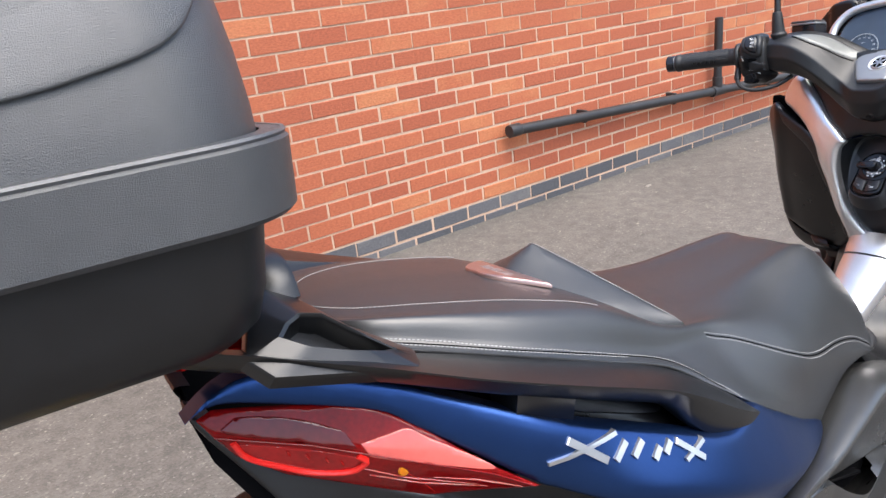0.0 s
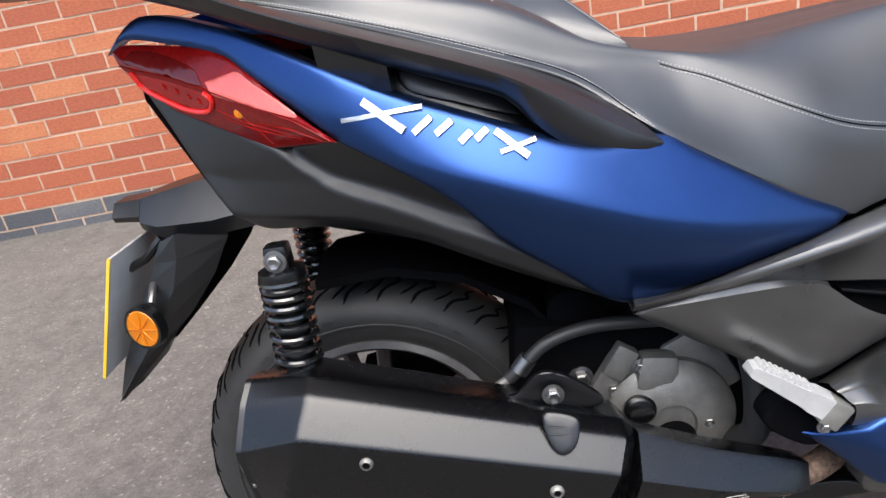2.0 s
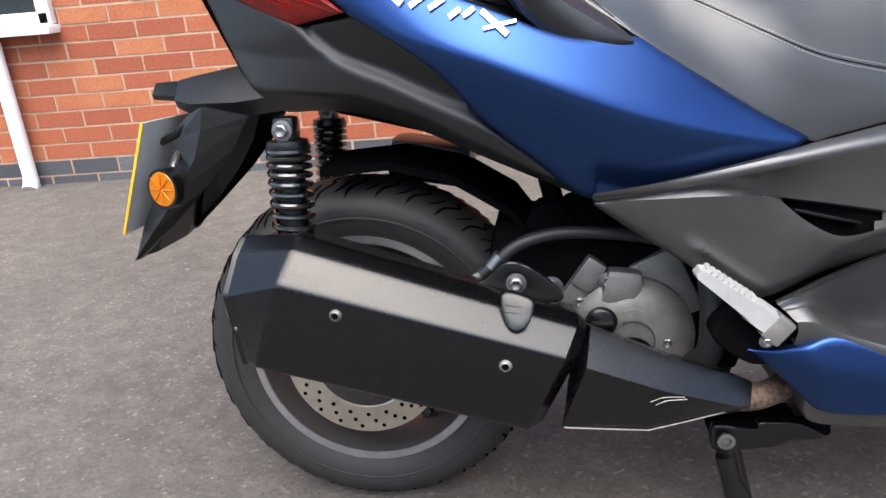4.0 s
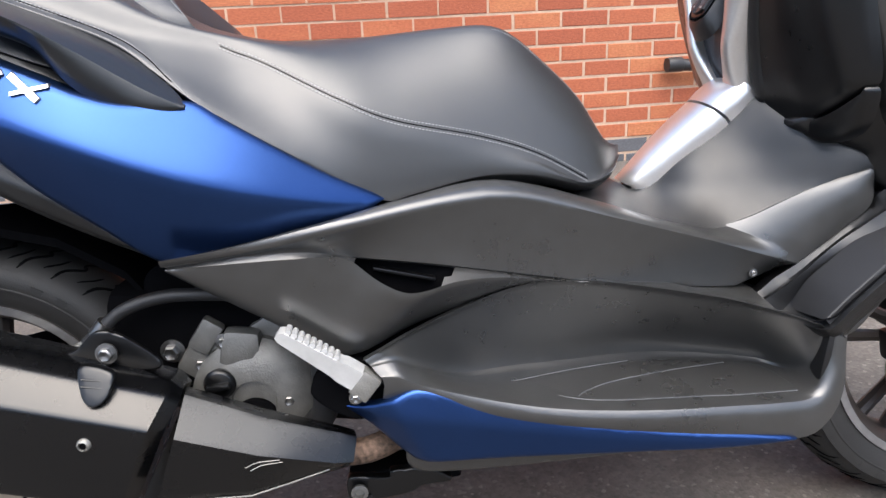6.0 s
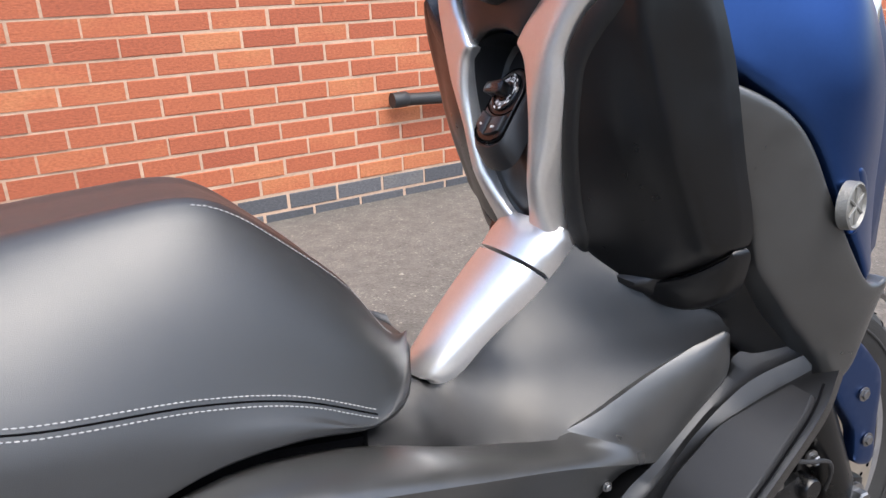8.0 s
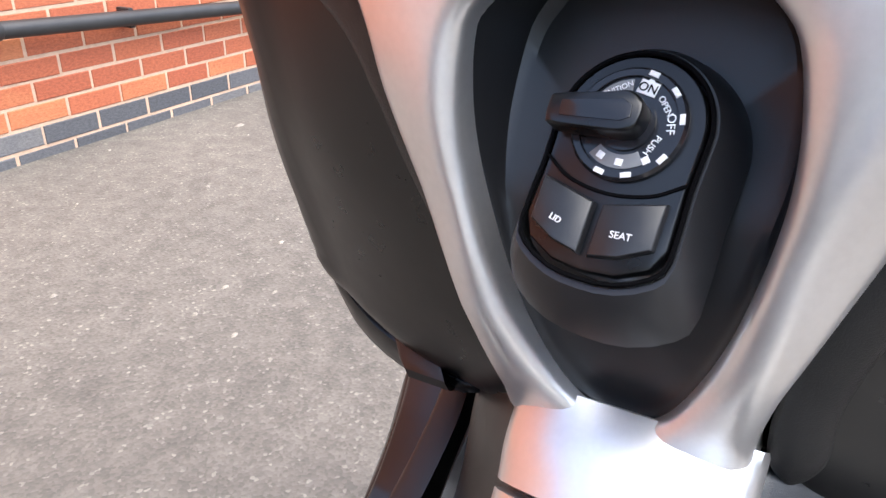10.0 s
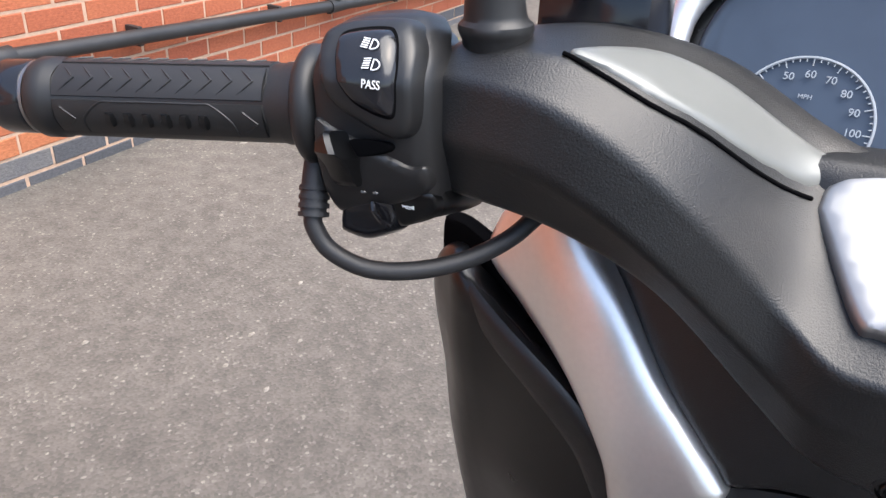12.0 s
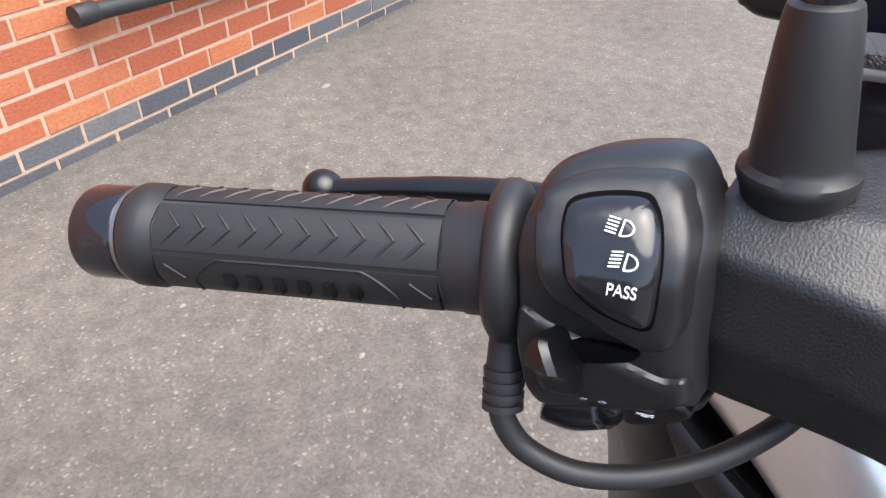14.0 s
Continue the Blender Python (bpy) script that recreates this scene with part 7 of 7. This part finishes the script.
        for y, d in ((.1985, 180), (.1935, 0)):
            part("arrow_icon", prism([(-.0013, -.0005), (.0002, -.0005), (.0002, -.0012), (.0015, 0), (.0002, .0012), (.0002, .0005), (-.0013, .0005)], 0, .0003, spin(house_frame(y, 1.0350, -.0022), 0, 0, 0, d) @ Matrix.Scale(.8, 4), .00005), LABEL_GREY, tray)


def switch_side(s):
    """Grip, switch housing, lever and mirror boot of one side."""
    switch_box(s)
    n_h = (-.74, 0, .67)
    # heated grip: sleeve with raised panels and chevrons
    a, e = Vector((.9905, .214, 1.0620)), Vector((.9352, .3473, 1.0605))
    ax = (e - a).normalized()
    f1 = Vector(n_h) - ax * Vector(n_h).dot(ax)
    f1.normalize()
    f2 = ax.cross(f1)
    L = (e - a).length

    def on_grip(t, phi, r):
        return a + ax * t + (f1 * math.cos(phi) + f2 * math.sin(phi)) * r
    R = .0166

    def ring_of(prof, seg=48):
        return loft([[on_grip(t, 2 * math.pi * j / seg, r) for j in range(seg)] for t, r in prof])
    prof = [(-.002, .012), (0, R + .0008), (.030, R + .0006), (.031, R), (L - .011, R), (L - .0095, R + .0010), (L - .002, R + .0010), (L - .0005, R + .0002), (L, R - .002), (L, .013)]
    g = part("heated_grip", ring_of(prof), GRIP_RUBBER, handlebar, "black rubber heated grip with moulded chevrons")
    t0, t1 = .036, L - .014
    for p0 in (-radians(58), 0.0, radians(58), radians(116)):
        wide = .47
        rim = [(t0, p0 - wide), (t0 - .001, p0), (t0, p0 + wide), (t1, p0 + wide), (t1 + .001, p0), (t1, p0 - wide)]
        line = []
        for (ta, pa), (tb, pb) in zip(rim, rim[1:] + rim[:1]):
            line += [(ta + (tb - ta) * k / 8, pa + (pb - pa) * k / 8) for k in range(8)]
        # the moulded field stands a little proud of the sleeve
        outer = [on_grip(t, q, R - .0004) for t, q in line]
        mid = [on_grip(t + (.0006 if t < L / 2 else -.0006), p0 + (q - p0) * .96, R + .0006) for t, q in line]
        bm = loft([outer, mid], caps=False)
        rows = []
        for q in np.linspace(-.45, .45, 9):
            rows.append([on_grip(t, p0 + q, R + .0006) for t in np.linspace(t0 + .0006, t1 - .0006, 12)])
        loft(rows, bm, closed=False, caps=False)
        part("grip_field", bm, GRIP_RUBBER, g)
        if abs(p0) < .01 or p0 > 0:
            for k in range(10):
                t = t0 + .005 + k * (t1 - t0 - .015) / 9
                pts = [on_grip(t + .0062, p0 + .34, R + .0005), on_grip(t + .003, p0 + .17, R + .0007), on_grip(t, p0, R + .0007), on_grip(t + .003, p0 - .17, R + .0007), on_grip(t + .0062, p0 - .34, R + .0005)]
                part("chevron", tube(pts, [.0002, .00055, .0006, .00055, .0002], 6), GRIP_RUBBER, g)
        elif p0 < 0:
            for t in (t0 + .003, t1 - .010):
                part("chevron", tube([on_grip(t + .006, p0 + .28, R + .0005), on_grip(t, p0, R + .0007), on_grip(t + .006, p0 - .28, R + .0005)], .0005, 6), GRIP_RUBBER, g)
            frame_line = spline([(t0 + .013, -.45), (t0 + .014, .0), (t0 + .022, .40), (t0 + .030, .44), (t1 - .030, .44), (t1 - .022, .40), (t1 - .014, 0), (t1 - .013, -.45)], 5)
            part("grip_name_plate", tube([on_grip(t, p0 + q, R + .0006) for t, q in frame_line], .0005, 6), GRIP_RUBBER, g)
            for k in range(6):
                t = (t0 + t1) / 2 - .021 + k * .0084
                part("name_bar", tube([on_grip(t, p0 + q, R + .0006) for q in (-.17, 0, .17)], [.0018, .0026, .0018], 6), BLACK_SMOOTH, g)
    part("grip_flange", ring_of([(.012, .015), (.0125, .0205), (.0140, .0232), (.0165, .0246), (.0195, .0248), (.0220, .0238), (.0236, .0215), (.0242, .0172)]), GRIP_RUBBER, handlebar, "black grip flange")
    part("flange_inner", ring_of([(.002, .015), (.003, .0195), (.0115, .0200), (.0125, .016)]), BLACK_SMOOTH, handlebar)
    part("bar_end", ring_of([(L + .0006, .010), (L + .001, .0150), (L + .002, .0160), (L + .0035, .0162), (L + .0165, .0162), (L + .0182, .0156), (L + .0190, .0138)]), GLOSS, handlebar, "gloss black bar end")
    part("bar_end_ring", ring_of([(L + .0002, .0150), (L + .0004, .0163), (L + .0018, .0163), (L + .0020, .0150)]), STEEL, handlebar)
    part("bar_core", tube([a - ax * .05, a], .011, 16), DARK, handlebar)
    # cable lead of the grip
    st = part("strain_relief", tube([(.9775, .2290, 1.0420), (.9735, .2275, 1.0330), (.9700, .2262, 1.0250), (.9672, .2250, 1.0180)], [.0052, .0056, .0060, .0054], 18), RUBBER_SOFT, handlebar, "black ribbed strain relief")
    for k in range(4):
        q = Vector((.9722, .2270, 1.0302)) + Vector((-.0014, -.0006, -.0034)) * k
        part("relief_ring", tube([q, q + Vector((-.0008, -.0004, -.0019))], .0066, 18), RUBBER_SOFT, st)
    part("grip_cable", tube(spline([(.9680, .2254, 1.0200), (.9664, .2240, 1.0140), (.9675, .2170, 1.0040), (.9735, .2020, .9965), (.9850, .1840, .9955), (1.0000, .1680, .9985), (1.0150, .1560, 1.0050), (1.0280, .1480, 1.0140)], 6), .0041, 14), RUBBER_SOFT, handlebar, "black grip heater cable")
    # lever
    lv = part("brake_lever", tube(spline([(1.018, .178, 1.066), (1.020, .21, 1.065), (1.016, .25, 1.064), (1.006, .29, 1.060), (.998, .318, 1.056)], 5), [.007] * 5 + [.0055] * 10 + [.005] * 6, 14, flat=.8), BLACK_SMOOTH, handlebar, "black brake lever with a ball end")
    bmb = bmesh.new()
    bmesh.ops.create_uvsphere(bmb, u_segments=20, v_segments=12, radius=.0082)
    bmb.transform(Matrix.Translation((.996, .324, 1.055)))
    part("lever_ball", bmb, BLACK_SMOOTH, lv)
    # mirror boot and stem
    boot = [(1.0820, .0125, .003), (1.0900, .0134, .003), (1.0920, .0143, .003), (1.0938, .0149, .003), (1.0958, .0146, .003), (1.0975, .0126, .0028), (1.0995, .0121, .0026), (1.1040, .0116, .0022), (1.1170, .0104, .0012), (1.1280, .0093, .0016), (1.1335, .0086, .0018), (1.1360, .0080, .0018), (1.1368, .0066, .0018)]
    bt = part("mirror_boot", loft([[(1.0108 + dx + r * math.cos(2 * math.pi * j / 36), .1642 + .033 * (z - 1.0938) + r * math.sin(2 * math.pi * j / 36), z) for j in range(36)] for z, r, dx in boot]), GRIP_RUBBER, handlebar, "black rubber mirror boot")
    part("mirror_stem", tube([(1.0125, .1654, 1.128), (1.0155, .1656, 1.17), (1.022, .1660, 1.24)], .0060, 16), GLOSS, bt, "gloss black mirror stem")


before = set(handlebar.children)
switch_side(1)
made = [o for o in handlebar.children if o not in before]
for o in made:
    q = mirrored(o)
    for c in o.children:
        mirrored(c).parent = q


# ---- instruments ----


def dash(parent):
    prof = [(.0, 1.005), (.06, 1.008), (.11, 1.03), (.13, 1.065), (.122, 1.098), (.095, 1.120), (.05, 1.128), (.0, 1.13)]
    out = prof + [(-y, z) for y, z in prof[-2:0:-1]]
    place = lambda a, b, d: (1.125 + (b - 1.06) * .5 - d, a, b)
    d = part("instrument_panel", panel(out, lambda y, z: 0.0, place, thick=.05, roll=.008), BLACK_SMOOTH, parent, "black instrument cluster")
    bez = spline([(.125, 1.06), (.122, 1.090), (.098, 1.114), (.05, 1.124), (0, 1.126)], 5)
    pts = [tuple(p) for p in bez] + [(-p[0], p[1]) for p in bez[-2::-1]]
    part("cluster_bezel", tube([place(y, z, .010) for y, z in pts], .0075, 10), SILVER, d, "silver bezel over the instruments")
    # The glass's blue is reflected sky, put into its base colour.
    glass = mat("instrument_glass", (.045, .06, .085), .12, 0, .1, 40)
    part("cluster_glass", panel([(p[0] * .88, (p[1] - 1.065) * .85 + 1.065) for p in out], lambda y, z: .004, place, thick=.003, roll=.003), glass, d, "instrument glass coloured with the reflected sky's blue")
    m0 = frame_at(place(.062, 1.046, .0058), (0, -1, 0), (.45, 0, .89))
    ring = [m0 @ Vector((.030 * math.cos(a), .030 * math.sin(a), 0)) for a in np.linspace(radians(-50), radians(230), 60)]
    part("gauge_ring", tube(ring, .0007, 6), GAUGE_MARK, d)
    for k in range(49):
        a = radians(230 - 280 * k / 48)
        big = k % 4 == 0
        p0, p1 = m0 @ Vector((.0295 * math.cos(a), .0295 * math.sin(a), .0002)), m0 @ Vector(((.0262 if big else .0280) * math.cos(a), (.0262 if big else .0280) * math.sin(a), .0002))
        part("gauge_tick", tube([p0, p1], .0003, 4), GAUGE_MARK, d)
    for k, t in ((5, "50"), (6, "60"), (7, "70"), (8, "80"), (9, "90"), (10, "100")):
        a = radians(230 - 280 * k / 12)
        text(t, .0048, spin(m0, .0222 * math.cos(a), .0222 * math.sin(a), .0004), GAUGE_MARK, d)
    text("MPH", .0030, spin(m0, 0, .012, .0004), GAUGE_MARK, d)
    part("gauge_hub", turned([(.0024, 0), (.0024, .0015), (.001, .002)], m0, 20), GAUGE_MARK, d)
    # screen mounts beside the instruments
    for s in (1, -1):
        e = part("screen_mount", panel([(.165, 1.125), (.215, 1.128), (.246, 1.105), (.258, 1.086), (.265, 1.064), (.260, 1.058), (.247, 1.053), (.205, 1.051), (.168, 1.050)], lambda y, z: .010 * ease((z - 1.076) / .006) * ease((.235 - y) / .02), lambda a, b, d_: (1.28 - d_, s * a, b), thick=.04, roll=.006, step=.004), BLACK_SMOOTH, parent, "black screen mount moulding")
        part("mount_screw", lathe([(.0075, .004), (.0075, -.002), (.0055, -.004), (.0035, -.0005), (.001, -.0005)], (1.268, s * .193, 1.089), "x", 24), GLOSS, e)


dash(scooter)


# ---- top box on the carrier ----
def rounded_rect(hx, hy, r, n=6):
    pts = []
    for cx, cy, a0 in ((hx - r, hy - r, 0), (-hx + r, hy - r, 90), (-hx + r, -hy + r, 180), (hx - r, -hy + r, 270)):
        for j in range(n + 1):
            a = radians(a0 + 90 * j / n)
            pts.append((cx + r * math.cos(a), cy + r * math.sin(a)))
    return pts


def top_box():
    box = thing("top_box", "black grained plastic top box on the rear carrier", "top box", SCOOTER)
    cx = -.335

    def ring(z, hx, hy, r, dx=0.0):
        return [(cx + dx + p[0], p[1], z) for p in rounded_rect(hx, hy, r, 18)]
    base = [(.984, .145, .215, .05), (.990, .165, .240, .055), (1.003, .178, .256, .06), (1.03, .186, .264, .062), (1.09, .196, .272, .064), (1.13, .200, .275, .066)]
    part("box_base", loft([ring(*b) for b in base]), BOX_BASE, box, "smooth black lower shell")
    band = [(1.084, .204, .275, .066), (1.084, .214, .286, .070), (1.088, .218, .290, .072), (1.136, .221, .293, .073), (1.142, .216, .288, .072), (1.1425, .204, .275, .066)]
    part("box_band", loft([ring(*b) for b in band], caps=False), BOX_BLACK, box, "black moulded band round the joint")
    lid = [(1.135, .206, .277, .085), (1.16, .206, .277, .087), (1.20, .204, .272, .088), (1.24, .200, .264, .09), (1.27, .194, .254, .095), (1.30, .182, .238, .10), (1.325, .156, .206, .09), (1.34, .10, .15, .07), (1.345, .04, .08, .03)]
    lid_mesh = loft([ring(*b) for b in lid])
    LID_TREE = BVHTree.FromBMesh(lid_mesh)
    part("box_lid", lid_mesh, BOX_BLACK, box, "black domed lid")
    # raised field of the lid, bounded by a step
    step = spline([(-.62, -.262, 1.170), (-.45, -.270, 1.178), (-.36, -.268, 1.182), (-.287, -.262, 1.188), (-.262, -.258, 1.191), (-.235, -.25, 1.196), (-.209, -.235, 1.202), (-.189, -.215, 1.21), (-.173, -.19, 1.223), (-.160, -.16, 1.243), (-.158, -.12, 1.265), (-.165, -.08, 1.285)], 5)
    ctr = Vector((cx, 0, 1.13))

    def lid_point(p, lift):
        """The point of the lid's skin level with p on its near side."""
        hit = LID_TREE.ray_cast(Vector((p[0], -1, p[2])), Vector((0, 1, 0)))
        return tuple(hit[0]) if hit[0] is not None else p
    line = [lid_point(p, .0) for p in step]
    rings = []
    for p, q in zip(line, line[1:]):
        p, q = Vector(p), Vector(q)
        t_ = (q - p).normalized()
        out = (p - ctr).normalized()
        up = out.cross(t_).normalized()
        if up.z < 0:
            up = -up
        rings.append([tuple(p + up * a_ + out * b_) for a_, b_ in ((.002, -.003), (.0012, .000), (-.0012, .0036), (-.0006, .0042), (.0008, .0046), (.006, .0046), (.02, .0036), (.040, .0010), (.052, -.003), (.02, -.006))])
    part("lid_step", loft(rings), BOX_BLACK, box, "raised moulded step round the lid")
    part("band_edge", tube([ring(1.1405, .2180, .290, .0722)[k] for k in list(range(76)) + [0]], .0024, 6), PALE_EDGE, box, "pale top edge of the band")
    part("box_foot", loft([ring(z, hx, hy, .05, .02) for z, hx, hy in ((.985, .10, .12), (.99, .13, .15), (1.008, .14, .16))]), BLACK_SMOOTH, box, "black mounting plate")
    part("box_latch_bar", tube(spline([(-.16, -.07, 1.005), (-.148, -.05, 1.022), (-.145, 0, 1.028), (-.148, .05, 1.022), (-.16, .07, 1.005)], 5), .012, 12), BLACK_SMOOTH, box)
    return box


top_box()


# ---- yard: pipes, window, litter ----
def drain_pipe():
    bk = mat("black_drain_pipe", (.018, .018, .019), .5, 0, .25, 30)
    p = thing("drain_pipe", "black plastic drain pipe running along the brick wall", "drain pipe", Matrix.Translation((.74, -.06, .47)))
    part("pipe", tube([(0, 0, .0), (1.0, 0, -.055), (2.0, 0, -.11), (3.2, 0, -.165), (6.0, 0, -.25)], .0275, 20), bk, p)
    part("pipe_socket", lathe([(.027, -.02), (.033, -.02), (.034, .0), (.034, .05), (.031, .055), (.028, .055)], (0, 0, 0), "x", 28), bk, p, "black end cap")
    part("down_pipe", tube([(1.79, .0, -.07), (1.79, -.0, .10), (1.79, 0, .36)], .026, 20), bk, p, "short upright branch")
    part("pipe_junction", lathe([(.028, -.06), (.034, -.06), (.034, .06), (.028, .06)], (1.79, 0, -.098), "x", 24), bk, p)
    part("branch_socket", lathe([(.026, -.03), (.032, -.03), (.032, .03), (.026, .03)], (1.79, 0, -.04), "z", 24), bk, p)
    for x in (.55, 1.35, 2.4, 3.4):
        part("pipe_bracket", block((.022, .07, .07), (x, .03, -.055 * x), (0, 0, 0), .004), bk, p)


drain_pipe()


def add_unseen_wall():
    """Unseen wall added across the yard so that low reflections take its pale colour."""
    dull = mat("pale_weathered_render", (.34, .31, .28), .85, 0, .3, 12)
    return tagged(part("wall_front", block((40.0, .25, 1.5), (0, -7.8, .73), bevel=.0), dull, None, smooth=False), "unseen pale wall added for side reflections", "wall", kind="structure")


add_unseen_wall()


def window():
    wp = mat("white_window_plastic", (.78, .78, .77), .4, 0, .06, 40)
    w = thing("window_1", "white plastic window with a dark pane in the brick wall", "window", Matrix.Translation((-3.06, -.012, .72)))
    tagged(w, kind="structure")
    part("window_sill", block((1.28, .11, .035), (-.62, -.03, .0), (0, 0, 0), .006), wp, w, "white plastic sill")
    for x in (-.02, -.42, -.82, -1.2):
        part("window_frame", block((.06, .05, .9), (x, 0, .47), (0, 0, 0), .006), wp, w)
    for z in (.045, .90):
        part("window_frame", block((1.24, .05, .06), (-.62, 0, z), (0, 0, 0), .006), wp, w)
    g = mat("dark_window_glass", (.03, .035, .04), .05)
    for x in (-.22, -.62, -1.01):
        part("pane", block((.36, .008, .82), (x, .01, .47), (0, 0, 0), 0), g, w)
    d = thing("white_downpipe", "white plastic downpipe standing against the brick wall", "downpipe", Matrix.Translation((-3.335, -.05, .0)))
    part("pipe", tube([(0, 0, .01), (0, 0, .35), (0, 0, .68)], .033, 20), wp, d)
    part("pipe_shoe", tube([(0, 0, .06), (0, -.01, .03), (0, -.03, .012)], .036, 16), wp, d)


window()


def litter():
    rng = random.Random(9)
    pale = mat("pale_grit", (.20, .18, .155), .8, 0, .3, 200)
    spots = [(1.53, -.30, .05), (1.09, -.05, .012), (2.14, -.61, .012), (2.7, -.25, .03), (2.91, -.2, .03), (.91, -1.01, .014), (.58, -1.28, .02), (.41, -1.19, .02), (1.05, -.12, .02), (.63, -.12, .01), (.06, -1.52, .0)]
    bm = bmesh.new()

    def pebble(x, y, r):
        z = 0.016 * max(0, y + 2.6) / 2.6
        pts = [(x + r * rng.uniform(.6, 1.1) * math.cos(a), y + r * rng.uniform(.35, .7) * math.sin(a), z + .0005) for a in np.linspace(0, 2 * math.pi, 8)[:-1]]
        top = [(x + (p[0] - x) * .55, y + (p[1] - y) * .55, z + min(.006, r * .35)) for p in pts]
        loft([pts, top], bm)
    for x, y, r in spots:
        if r:
            pebble(x, y, r * .55)
    for _ in range(480):
        x, y = rng.uniform(-3.2, 5.0), rng.uniform(-4.2, -.03)
        pebble(x, y, rng.choice((.0025, .003, .004, .005, .007, .011)) * rng.uniform(.7, 1.2))
    tagged(part("grit", bm, pale, None), "pale grit and flakes scattered on the asphalt", "grit", kind="stuff")
    green = mat("weed_leaf", (.16, .16, .05), .7, 0, .3, 60)
    w = bmesh.new()
    for _ in range(70):
        x, y = 3.55 + rng.gauss(0, .10), -.20 + rng.gauss(0, .05)
        a, l = rng.uniform(0, 6.28), rng.uniform(.02, .05)
        c, s = math.cos(a), math.sin(a)
        vs = [w.verts.new(p) for p in ((x, y, .012), (x + l * .5 * c - .006 * s, y + l * .5 * s + .006 * c, .03), (x + l * c, y + l * s, .018), (x + l * .5 * c + .006 * s, y + l * .5 * s - .006 * c, .028))]
        w.faces.new(vs)
    tagged(part("weeds", w, green, None), "small yellow-green weeds at the foot of the wall", "weeds", kind="stuff")
    cover = thing("drain_cover", "pale round drain cover set in the asphalt", "drain cover", Matrix.Translation((4.6, -.565, .013)))
    part("cover_disc", lathe([(.15, -.01), (.15, .002), (.145, .004), (.001, .004)], (0, 0, 0), "z", 36), pale, cover)


litter()

# ---- bricks last ----
build_wall()
